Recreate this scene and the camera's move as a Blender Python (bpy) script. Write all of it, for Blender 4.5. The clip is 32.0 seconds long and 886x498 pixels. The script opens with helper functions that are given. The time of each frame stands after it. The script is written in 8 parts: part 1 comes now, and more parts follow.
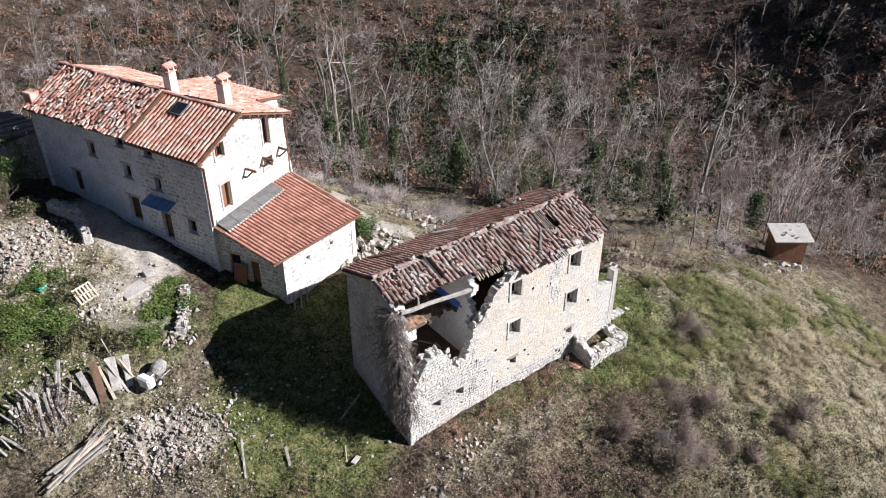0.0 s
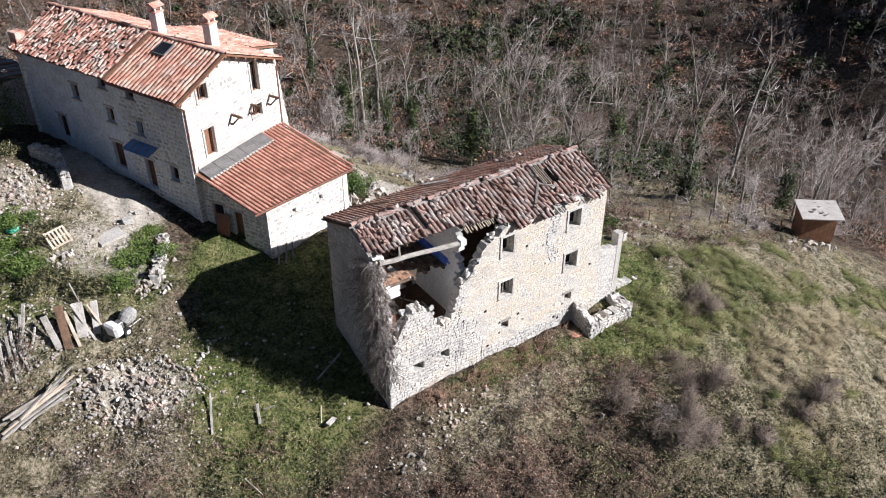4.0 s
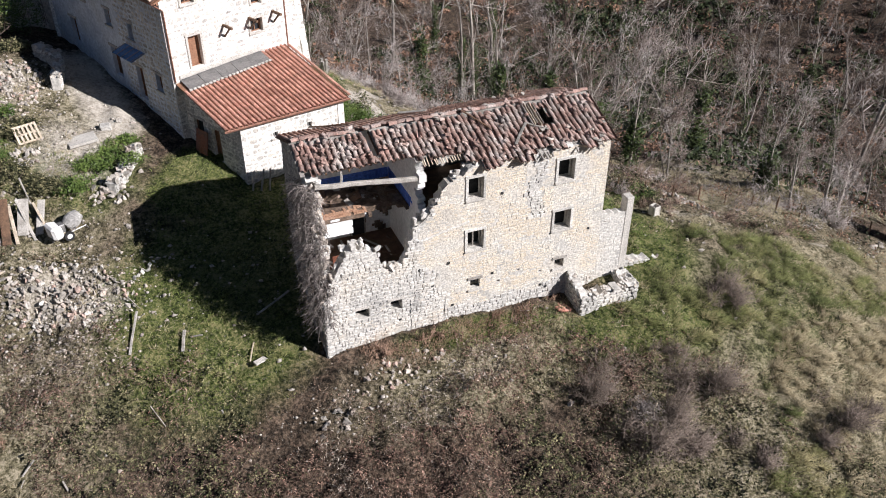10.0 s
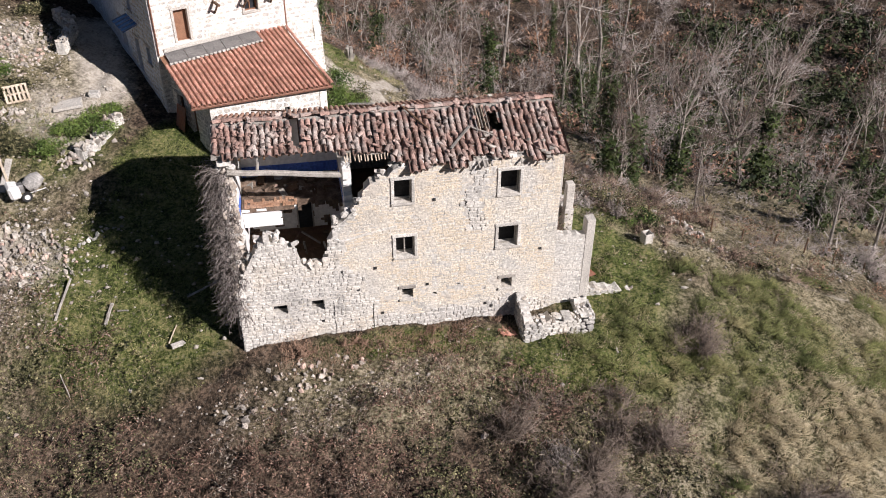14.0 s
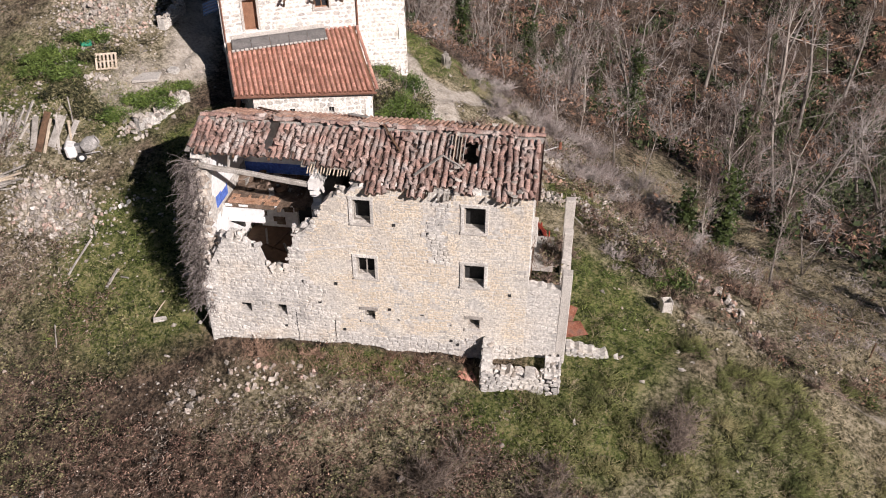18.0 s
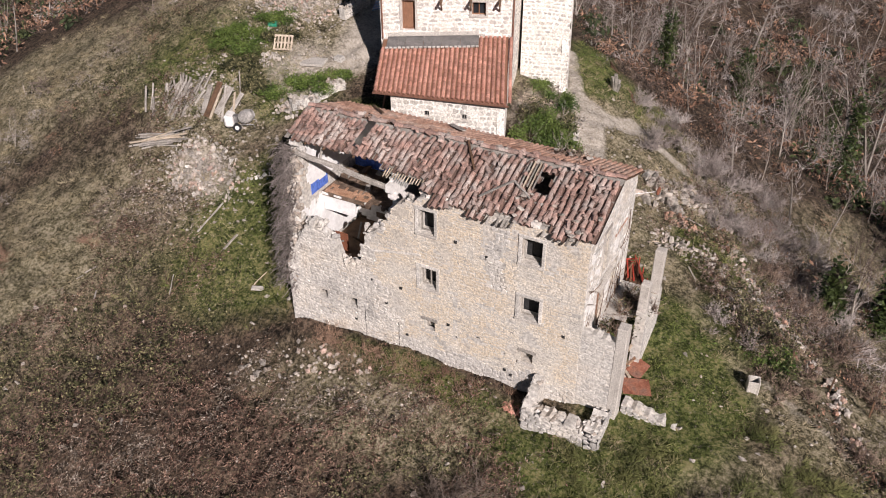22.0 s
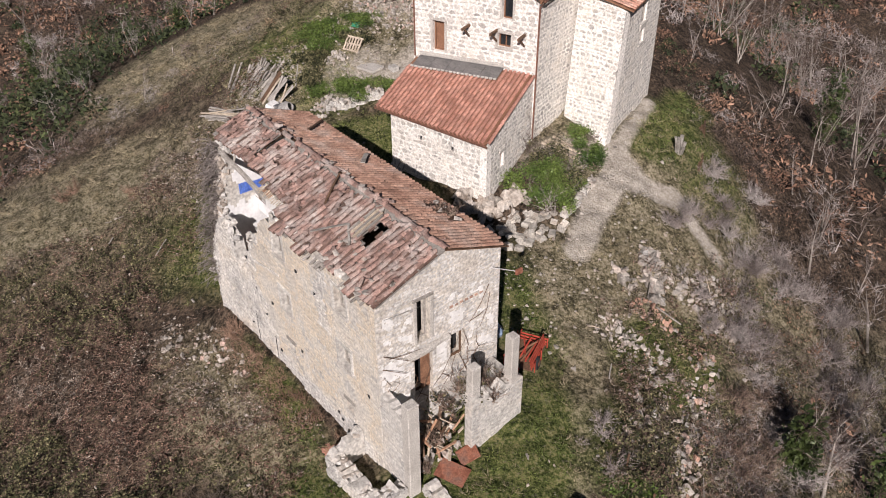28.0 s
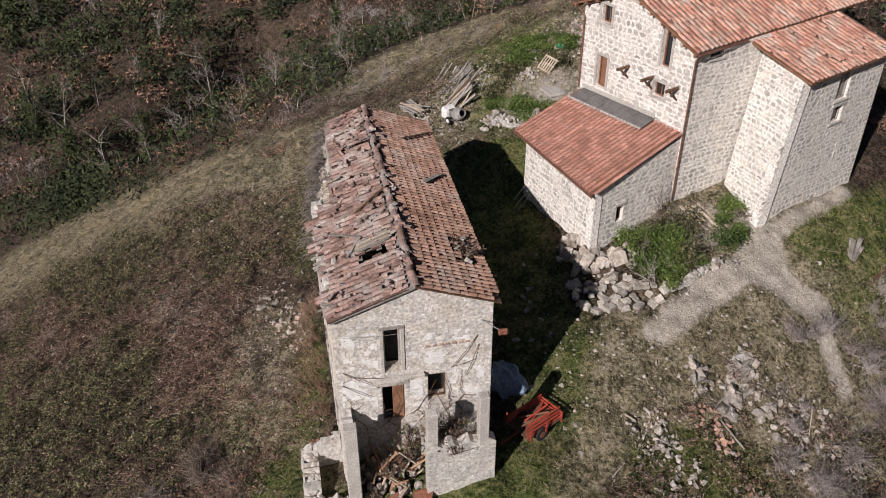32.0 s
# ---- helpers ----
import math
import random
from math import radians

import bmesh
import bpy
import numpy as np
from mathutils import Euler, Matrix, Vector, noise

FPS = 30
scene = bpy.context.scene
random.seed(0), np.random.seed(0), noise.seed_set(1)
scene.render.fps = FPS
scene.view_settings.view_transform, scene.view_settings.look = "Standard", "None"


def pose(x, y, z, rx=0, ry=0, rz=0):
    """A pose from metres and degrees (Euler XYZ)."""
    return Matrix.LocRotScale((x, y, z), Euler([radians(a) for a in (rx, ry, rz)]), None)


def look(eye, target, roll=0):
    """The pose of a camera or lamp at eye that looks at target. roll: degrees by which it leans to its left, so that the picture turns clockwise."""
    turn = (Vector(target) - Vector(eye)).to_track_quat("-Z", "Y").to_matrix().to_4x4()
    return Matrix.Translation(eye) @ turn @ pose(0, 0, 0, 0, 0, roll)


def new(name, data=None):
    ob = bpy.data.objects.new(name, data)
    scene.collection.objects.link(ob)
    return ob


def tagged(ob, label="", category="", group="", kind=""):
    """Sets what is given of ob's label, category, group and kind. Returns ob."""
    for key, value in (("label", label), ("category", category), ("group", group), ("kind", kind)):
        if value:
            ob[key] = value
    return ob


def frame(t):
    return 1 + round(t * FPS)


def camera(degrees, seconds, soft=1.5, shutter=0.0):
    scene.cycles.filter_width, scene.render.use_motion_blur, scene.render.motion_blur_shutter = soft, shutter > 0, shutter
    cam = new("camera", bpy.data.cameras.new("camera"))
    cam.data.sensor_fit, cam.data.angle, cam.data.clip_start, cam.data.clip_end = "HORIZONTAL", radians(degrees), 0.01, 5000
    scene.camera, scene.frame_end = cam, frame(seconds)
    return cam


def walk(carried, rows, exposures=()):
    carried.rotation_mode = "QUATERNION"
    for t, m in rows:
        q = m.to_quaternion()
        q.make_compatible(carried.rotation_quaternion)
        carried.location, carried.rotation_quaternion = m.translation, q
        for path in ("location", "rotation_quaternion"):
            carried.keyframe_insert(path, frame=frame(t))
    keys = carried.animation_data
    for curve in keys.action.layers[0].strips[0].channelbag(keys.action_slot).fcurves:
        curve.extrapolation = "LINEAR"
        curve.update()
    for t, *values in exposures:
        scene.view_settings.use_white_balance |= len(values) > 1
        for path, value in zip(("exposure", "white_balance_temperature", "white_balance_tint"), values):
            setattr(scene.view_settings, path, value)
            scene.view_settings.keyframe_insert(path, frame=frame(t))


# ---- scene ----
cam = camera(55.1, 32.0, soft=1.0)
METRES, EYE, TILT, LEAN, TURN = 75.0, 35.85, -34.0, 0.0, -37.5
ROWS = [
    (0.0, 0.0, 0.0, 0.0, 0.0, 0.0, -0.0),
    (0.5, 0.0044, 0.0048, -0.0041, 0.22, -0.02, -0.14),
    (1.0, 0.0086, 0.0099, -0.0081, 0.36, -0.04, -0.24),
    (1.5, 0.0131, 0.0148, -0.0121, 0.5, -0.06, -0.32),
    (2.0, 0.0172, 0.0201, -0.016, 0.66, -0.08, -0.42),
    (2.5, 0.0215, 0.0253, -0.02, 0.82, -0.1, -0.53),
    (4.5, 0.0429, 0.0472, -0.0352, 3.69, -0.27, -2.47),
    (5.0, 0.0501, 0.0531, -0.0388, 4.86, -0.35, -3.28),
    (5.5, 0.058, 0.0593, -0.042, 5.95, -0.46, -4.04),
    (6.0, 0.0664, 0.0662, -0.0456, 7.02, -0.55, -4.76),
    (6.5, 0.0754, 0.0733, -0.0488, 8.19, -0.66, -5.54),
    (7.0, 0.0848, 0.0806, -0.0513, 9.26, -0.81, -6.26),
    (7.5, 0.0946, 0.0884, -0.0536, 10.23, -0.94, -6.91),
    (8.0, 0.1048, 0.0966, -0.0556, 11.15, -1.08, -7.5),
    (8.5, 0.1157, 0.105, -0.057, 11.97, -1.2, -8.03),
    (9.0, 0.1272, 0.1137, -0.0577, 12.64, -1.32, -8.43),
    (9.5, 0.1392, 0.1226, -0.0574, 12.93, -1.36, -8.63),
    (10.0, 0.1515, 0.1315, -0.0565, 12.85, -1.36, -8.59),
    (10.5, 0.1639, 0.1403, -0.0548, 12.71, -1.35, -8.51),
    (11.0, 0.1764, 0.1489, -0.0525, 12.61, -1.32, -8.44),
    (11.5, 0.1885, 0.1575, -0.0493, 13.47, -1.49, -9.04),
    (12.0, 0.2014, 0.1661, -0.0461, 15.4, -1.82, -10.26),
    (12.5, 0.2152, 0.175, -0.0423, 17.67, -2.26, -11.65),
    (13.0, 0.2294, 0.1842, -0.0381, 19.64, -2.67, -12.86),
    (13.5, 0.2439, 0.1938, -0.0329, 21.36, -3.09, -13.89),
    (14.0, 0.2586, 0.204, -0.027, 22.97, -3.51, -14.83),
    (14.5, 0.2731, 0.2146, -0.0206, 23.98, -3.78, -15.41),
    (16.5, 0.328, 0.2604, 0.0125, 33.7, -6.95, -20.46),
    (17.0, 0.3401, 0.2722, 0.021, 36.39, -7.93, -21.72),
    (17.5, 0.3515, 0.2846, 0.0299, 39.17, -8.99, -22.96),
    (18.0, 0.36, 0.2952, 0.0378, 40.14, -9.4, -23.51),
    (18.5, 0.3642, 0.3023, 0.0434, 41.99, -10.14, -24.23),
    (19.0, 0.3679, 0.309, 0.0485, 45.13, -11.42, -25.62),
    (19.5, 0.3676, 0.3117, 0.051, 45.62, -11.62, -25.8),
    (20.0, 0.3697, 0.3153, 0.0548, 48.48, -12.79, -26.73),
    (20.5, 0.3778, 0.325, 0.0622, 51.36, -14.06, -27.74),
    (21.0, 0.3873, 0.3369, 0.0706, 54.37, -15.49, -28.64),
    (21.5, 0.3969, 0.3503, 0.0798, 57.85, -17.23, -29.54),
    (22.0, 0.4055, 0.3648, 0.0895, 60.76, -18.72, -30.21),
    (22.5, 0.4132, 0.3797, 0.1, 64.03, -20.42, -30.91),
    (23.0, 0.4196, 0.3952, 0.1111, 66.37, -21.67, -31.35),
    (23.5, 0.4248, 0.411, 0.1225, 68.73, -22.93, -31.75),
    (24.0, 0.4289, 0.427, 0.1342, 71.66, -24.5, -32.2),
    (24.5, 0.432, 0.4429, 0.146, 74.84, -26.22, -32.65),
    (26.5, 0.4339, 0.5081, 0.1938, 80.34, -29.26, -33.27),
    (27.0, 0.4325, 0.5248, 0.2051, 80.85, -29.55, -33.35),
    (27.5, 0.4307, 0.541, 0.217, 84.19, -31.39, -33.56),
    (28.0, 0.4285, 0.5569, 0.2292, 89.15, -34.18, -33.67),
    (28.5, 0.4258, 0.5729, 0.2413, 94.83, -37.36, -33.54),
    (29.0, 0.4218, 0.5884, 0.2535, 100.26, -40.35, -33.19),
    (29.5, 0.4167, 0.6039, 0.2656, 105.99, -43.45, -32.58),
    (30.0, 0.4102, 0.6192, 0.2771, 109.75, -45.44, -32.04),
    (30.5, 0.4022, 0.6343, 0.2879, 110.99, -46.06, -31.88),
    (31.0, 0.3934, 0.6491, 0.2985, 113.78, -47.49, -31.41),
    (31.5, 0.384, 0.6637, 0.3088, 117.39, -49.34, -30.66),
    (32.0, 0.3738, 0.6779, 0.3186, 120.54, -50.93, -29.93),
]
EXPOSURE = [(0.0, 0.35, 5950, 14), (9.0, 0.23, 6050, 14), (16.5, 0.0, 6500, 19), (23.0, -0.26, 6600, 20), (28.0, -0.31, 6500, 19), (32.0, -0.53, 6450, 18)]
walk(cam, [(t, pose(-18.89, -27.58, EYE, TILT, LEAN, TURN) @ pose(METRES * x, METRES * y, METRES * z, 90 + pitch, roll, yaw)) for t, x, y, z, yaw, pitch, roll in ROWS], EXPOSURE)

# ---- light: low winter sun over the front slope, clear sky ----
TO_SUN = Vector((0.70, -0.70, 0.60)).normalized()
sun = new("sun", bpy.data.lights.new("sun", "SUN"))
sun.data.energy, sun.data.angle, sun.data.color = 6.6, radians(0.55), (1.0, 0.955, 0.90)
sun.matrix_world = look(TO_SUN * 80, (0, 0, 0))
world = bpy.data.worlds.new("sky")
scene.world = world
world.use_nodes = True
sky = world.node_tree.nodes.new("ShaderNodeTexSky")
sky.sky_type, sky.sun_disc = "NISHITA", False
sky.ozone_density, sky.dust_density, sky.air_density = 3.0, 0.3, 1.0
sky.sun_elevation, sky.sun_rotation = math.asin(TO_SUN.z), math.atan2(TO_SUN.x, TO_SUN.y)
world.node_tree.links.new(sky.outputs[0], world.node_tree.nodes["Background"].inputs[0])
world.node_tree.nodes["Background"].inputs[1].default_value = 0.033
scene.view_settings.exposure = 0.0

rnd = random.Random(11)


# ---- materials ----
def mat(name, cols, scale=1.5, rough=0.9, bump=0.3, fine=14.0, vary=0.0, island=False, metal=0.0, stops=None, spec=0.3, mottled=0.35):
    """Noise at two scales between the colours, a fine relief, and a shift of brightness from piece to piece."""
    m = bpy.data.materials.new(name)
    m.use_nodes = True
    n, l = m.node_tree.nodes, m.node_tree.links
    b = n["Principled BSDF"]
    b.inputs["Roughness"].default_value, b.inputs["Metallic"].default_value = rough, metal
    b.inputs["Specular IOR Level"].default_value = spec
    geo = n.new("ShaderNodeNewGeometry")
    big, small = n.new("ShaderNodeTexNoise"), n.new("ShaderNodeTexNoise")
    for node, sc, det in ((big, scale, 5), (small, fine, 4)):
        node.inputs["Scale"].default_value, node.inputs["Detail"].default_value = sc, det
        l.new(geo.outputs["Position"], node.inputs["Vector"])
    ramp = n.new("ShaderNodeValToRGB")
    stops = stops or [0.32 + 0.36 * i / max(1, len(cols) - 1) for i in range(len(cols))]
    while len(ramp.color_ramp.elements) < len(cols):
        ramp.color_ramp.elements.new(0.5)
    for e, s, c in zip(ramp.color_ramp.elements, stops, cols):
        e.position, e.color = s, (*c, 1)
    l.new(big.outputs[0], ramp.inputs[0])
    spread = n.new("ShaderNodeMapRange")
    spread.inputs[1].default_value, spread.inputs[2].default_value = 0.3, 0.7
    spread.inputs[3].default_value, spread.inputs[4].default_value = 1 - mottled, 1 + mottled
    l.new(small.outputs[0], spread.inputs[0])
    mul = n.new("ShaderNodeMix")
    mul.data_type, mul.blend_type = "RGBA", "MULTIPLY"
    mul.inputs[0].default_value = 1.0
    l.new(ramp.outputs[0], mul.inputs[6])
    l.new(spread.outputs[0], mul.inputs[7])
    last = mul.outputs[2]
    if vary:
        hue = n.new("ShaderNodeHueSaturation")
        r2 = n.new("ShaderNodeMapRange")
        r2.inputs[3].default_value, r2.inputs[4].default_value = 1 - vary, 1 + vary
        if island:
            l.new(geo.outputs["Random Per Island"], r2.inputs[0])
        else:
            info = n.new("ShaderNodeObjectInfo")
            l.new(info.outputs["Random"], r2.inputs[0])
        l.new(r2.outputs[0], hue.inputs["Value"])
        l.new(last, hue.inputs["Color"])
        last = hue.outputs[0]
    l.new(last, b.inputs["Base Color"])
    if bump:
        bp = n.new("ShaderNodeBump")
        bp.inputs["Strength"].default_value, bp.inputs["Distance"].default_value = bump, 0.05
        l.new(small.outputs[0], bp.inputs["Height"])
        l.new(bp.outputs[0], b.inputs["Normal"])
    return m


def both(name, *a, **k):
    """The same surface for loose pieces and for pieces joined in one mesh."""
    return mat(name, *a, **k), mat(name + "_joined", *a, island=True, **k)


MORTAR = mat("lime_mortar", [(0.40, 0.38, 0.345), (0.54, 0.515, 0.47), (0.50, 0.45, 0.385)], 0.7, bump=0.6, fine=7)
PALE_MORTAR = mat("pale_mortar", [(0.47, 0.43, 0.37), (0.60, 0.55, 0.475)], 0.6, bump=0.4, fine=9)
RUBBLE, RUBBLE_J = both("grey_limestone_rubble", [(0.38, 0.365, 0.34), (0.50, 0.48, 0.445), (0.58, 0.55, 0.50), (0.52, 0.47, 0.40)], 0.6, bump=0.6, fine=9, vary=0.13)
BUFF, BUFF_J = both("buff_limestone", [(0.46, 0.435, 0.395), (0.60, 0.555, 0.48), (0.60, 0.515, 0.40), (0.55, 0.515, 0.46)], 0.45, bump=0.5, fine=11, vary=0.08)
CORE = mat("earth_bound_wall_core", [(0.25, 0.205, 0.165), (0.40, 0.35, 0.295), (0.50, 0.46, 0.41)], 1.6, bump=0.6, fine=9, vary=0.2)
CREAM_MORTAR = mat("cream_pointing", [(0.70, 0.66, 0.60), (0.80, 0.77, 0.71)], 0.8, bump=0.35, fine=10)
WHITED, WHITED_J = both("limewashed_stone", [(0.42, 0.40, 0.37), (0.62, 0.60, 0.565), (0.54, 0.49, 0.43)], 0.8, bump=0.4, fine=9, vary=0.14)
WOOD_RED = mat("reddish_wood", [(0.16, 0.06, 0.035), (0.26, 0.105, 0.06)], 3.0, rough=0.6, bump=0.2, fine=24)
FIELD, FIELD_J = both("pointed_field_stone", [(0.40, 0.385, 0.355), (0.55, 0.52, 0.47), (0.60, 0.55, 0.475)], 1.3, bump=0.4, fine=12, vary=0.22)
# pale plaster with the blue of skylit shade put into its colour
SHADE_BLUE_PLASTER = mat("plaster_with_blue_shade", [(0.52, 0.56, 0.62), (0.68, 0.71, 0.75), (0.60, 0.62, 0.64)], 0.8, bump=0.25, fine=6, mottled=0.2)
INNER_WHITE = mat("white_inner_limewash", [(0.70, 0.69, 0.67), (0.86, 0.855, 0.84)], 1.2, bump=0.15, fine=6, mottled=0.1)
PLASTER = mat("old_plaster", [(0.70, 0.68, 0.64), (0.84, 0.83, 0.80)], 0.8, bump=0.2, fine=6, mottled=0.15)
BLUE = mat("blue_limewash", [(0.06, 0.12, 0.45), (0.12, 0.22, 0.62)], 2.0, bump=0.15, fine=9)
OCHRE = mat("ochre_floor_brick", [(0.36, 0.20, 0.12), (0.52, 0.33, 0.22)], 3.0, bump=0.3)
TILE_OLD, TILE_OLD_J = both("weathered_roof_tile", [(0.18, 0.135, 0.118), (0.34, 0.215, 0.175), (0.37, 0.285, 0.247), (0.44, 0.385, 0.345)], 1.1, bump=0.5, fine=16, vary=0.33)
TILE_BACK, TILE_BACK_J = both("orange_roof_tile", [(0.30, 0.17, 0.12), (0.44, 0.27, 0.195), (0.42, 0.31, 0.25)], 0.9, bump=0.3, fine=16, vary=0.25)
TILE_HOUSE, TILE_HOUSE_J = both("mixed_roof_tile", [(0.46, 0.205, 0.145), (0.56, 0.315, 0.235), (0.55, 0.42, 0.345)], 1.2, bump=0.3, fine=16, vary=0.28)
TILE_WORN, TILE_WORN_J = both("worn_house_tile", [(0.20, 0.11, 0.085), (0.44, 0.20, 0.145), (0.52, 0.36, 0.29), (0.46, 0.40, 0.35)], 1.6, bump=0.3, fine=16, vary=0.5)
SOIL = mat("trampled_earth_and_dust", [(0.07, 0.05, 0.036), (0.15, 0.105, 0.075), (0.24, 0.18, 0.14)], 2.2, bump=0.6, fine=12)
TILE_NEW, TILE_NEW_J = both("new_roof_tile", [(0.43, 0.205, 0.15), (0.56, 0.30, 0.23)], 1.6, bump=0.2, fine=16, vary=0.24)
# channel tiles, with the shade between tile rows put into their dark colour
PAN_SHADE = mat("pan_tile_shade", [(0.10, 0.068, 0.054), (0.18, 0.112, 0.088)], 1.6, bump=0.4)
PAN_NEW = mat("new_pan_tile", [(0.33, 0.155, 0.115), (0.42, 0.21, 0.16)], 1.6, bump=0.2)
WOOD_GREY = mat("silvered_wood", [(0.24, 0.22, 0.19), (0.42, 0.39, 0.35)], 2.2, bump=0.5, fine=22, vary=0.25)
WOOD_DARK = mat("dark_wood", [(0.09, 0.055, 0.035), (0.17, 0.10, 0.06)], 3.0, rough=0.7, bump=0.3, fine=24, vary=0.15)
WOOD_BROWN = mat("brown_door_wood", [(0.20, 0.10, 0.06), (0.28, 0.15, 0.09)], 3.0, rough=0.6, bump=0.2, fine=24)
WOOD_PALE = mat("pale_split_wood", [(0.40, 0.33, 0.25), (0.58, 0.49, 0.38)], 3.0, bump=0.4, fine=24, vary=0.2)
RUST = mat("rusted_sheet", [(0.17, 0.06, 0.035), (0.29, 0.12, 0.075), (0.20, 0.11, 0.08)], 2.5, rough=0.8, bump=0.3, fine=18)
RED_PAINT = mat("red_paint", [(0.34, 0.045, 0.028), (0.46, 0.09, 0.055)], 3.0, rough=0.5, bump=0.1, fine=20, vary=0.12)
CONCRETE = mat("concrete", [(0.42, 0.39, 0.35), (0.54, 0.51, 0.46)], 1.6, bump=0.3, fine=20)
# rubber of the wheels, and black that stands for the dark inside openings
BLACK = mat("black_rubber_and_dark_openings", [(0.02, 0.02, 0.02), (0.035, 0.035, 0.035)], 3.0, rough=0.8, bump=0.1)
STEEL = mat("dull_steel", [(0.28, 0.27, 0.26), (0.42, 0.41, 0.40)], 4.0, rough=0.5, metal=0.7, bump=0.1)
COPPER = mat("brown_copper", [(0.22, 0.11, 0.08), (0.30, 0.16, 0.11)], 4.0, rough=0.5, metal=0.4, bump=0.05)
SLATE = mat("grey_metal_sheet", [(0.13, 0.125, 0.12), (0.20, 0.19, 0.18)], 1.8, rough=0.6, bump=0.1)
BARK = mat("grey_bark", [(0.20, 0.17, 0.145), (0.38, 0.345, 0.30)], 1.2, bump=0.4, fine=18, vary=0.3)
PALE_TWIG = mat("pale_grey_twigs", [(0.17, 0.14, 0.125), (0.32, 0.275, 0.25), (0.44, 0.40, 0.37)], 0.5, bump=0.0, vary=0.3, island=True)
TWIG = mat("winter_twigs", [(0.085, 0.06, 0.048), (0.21, 0.165, 0.14), (0.40, 0.36, 0.335)], 0.16, bump=0.0, vary=0.25, island=True, stops=[0.40, 0.5, 0.6])
BRAMBLE = mat("bramble_stems", [(0.07, 0.05, 0.038), (0.25, 0.175, 0.135), (0.30, 0.235, 0.175)], 2.5, bump=0.0, vary=0.5, island=True, stops=[0.4, 0.52, 0.62])
LEAF = mat("bramble_leaf", [(0.016, 0.022, 0.009), (0.085, 0.083, 0.037), (0.24, 0.215, 0.115)], 3.2, bump=0.0, vary=0.35, island=True, stops=[0.38, 0.5, 0.62], mottled=0.5)
DEAD_LEAF = mat("dead_leaf", [(0.05, 0.026, 0.019), (0.155, 0.09, 0.066), (0.33, 0.215, 0.16)], 3.2, bump=0.0, vary=0.35, island=True, stops=[0.38, 0.5, 0.62], mottled=0.5)
GREY_LEAF = mat("grey_stalk", [(0.08, 0.064, 0.05), (0.22, 0.185, 0.15), (0.50, 0.44, 0.37)], 3.2, bump=0.0, vary=0.5, island=True, stops=[0.38, 0.5, 0.62], mottled=0.5)
RUST_LEAF = mat("rust_dead_leaf", [(0.14, 0.075, 0.05), (0.34, 0.21, 0.14)], 0.3, bump=0.0, vary=0.5, island=True)
EVERGREEN = mat("dark_evergreen_leaf", [(0.016, 0.026, 0.013), (0.075, 0.09, 0.036)], 0.3, bump=0.0, vary=0.5, island=True)
DRY_VINE = mat("dead_vine_stems", [(0.11, 0.093, 0.083), (0.33, 0.29, 0.265)], 1.5, bump=0.0, vary=0.4, island=True)
THORN = mat("brown_thorn_twigs", [(0.10, 0.078, 0.06), (0.27, 0.215, 0.178)], 0.8, bump=0.0, vary=0.4, island=True)
IVY = mat("ivy_leaf", [(0.04, 0.075, 0.016), (0.15, 0.205, 0.05)], 0.8, rough=0.5, bump=0.0, vary=0.4, island=True)
IVY_DARK = mat("dark_tree_ivy", [(0.018, 0.032, 0.010), (0.075, 0.10, 0.03)], 0.8, rough=0.5, bump=0.0, vary=0.4, island=True)
GRASS = mat("grass_blade", [(0.075, 0.12, 0.026), (0.17, 0.195, 0.058), (0.33, 0.29, 0.155)], 0.22, bump=0.0, vary=0.4, island=True)
OLIVE = mat("olive_grass_blade", [(0.07, 0.085, 0.026), (0.15, 0.155, 0.058), (0.26, 0.225, 0.12)], 0.3, bump=0.0, vary=0.4, island=True)
STRAW = mat("dry_grass_blade", [(0.22, 0.18, 0.105), (0.38, 0.325, 0.215)], 0.4, bump=0.0, vary=0.3, island=True)
RUSTY_STEM = mat("reddish_stems", [(0.18, 0.11, 0.075), (0.36, 0.24, 0.17)], 0.6, bump=0.0, vary=0.3, island=True)
GLASS = mat("window_dark_glass", [(0.015, 0.017, 0.02), (0.03, 0.032, 0.036)], 1.0, rough=0.12, bump=0.0, spec=0.5)
WHITE = mat("white_stone", [(0.44, 0.42, 0.38), (0.60, 0.575, 0.53)], 2.0, bump=0.3, vary=0.15)
PALE_BLOCK = mat("pale_block", [(0.30, 0.27, 0.23), (0.47, 0.44, 0.385), (0.40, 0.35, 0.29)], 1.8, bump=0.4, fine=12, vary=0.3)
LOOSE, LOOSE_J = both("loose_stone", [(0.22, 0.20, 0.17), (0.41, 0.375, 0.33), (0.37, 0.30, 0.25)], 1.5, bump=0.5, fine=10, vary=0.3)
PINK = mat("pinkish_rubble", [(0.36, 0.25, 0.20), (0.50, 0.38, 0.32)], 1.5, bump=0.4, fine=10, vary=0.25)
BLUE_SHEET = mat("blue_tarpaulin", [(0.16, 0.23, 0.33), (0.32, 0.41, 0.52)], 2.0, rough=0.5, bump=0.4, fine=6)
GREEN_PLASTIC = mat("green_plastic", [(0.02, 0.20, 0.12), (0.04, 0.28, 0.17)], 2.0, rough=0.4, bump=0.1)
MIXER_GREY = mat("cement_crusted_steel", [(0.24, 0.23, 0.215), (0.40, 0.385, 0.36)], 3.0, rough=0.8, bump=0.3, fine=16)
PANEL = mat("blue_glass_panel", [(0.09, 0.20, 0.42), (0.18, 0.34, 0.58)], 1.0, rough=0.2, bump=0.0, spec=0.5)


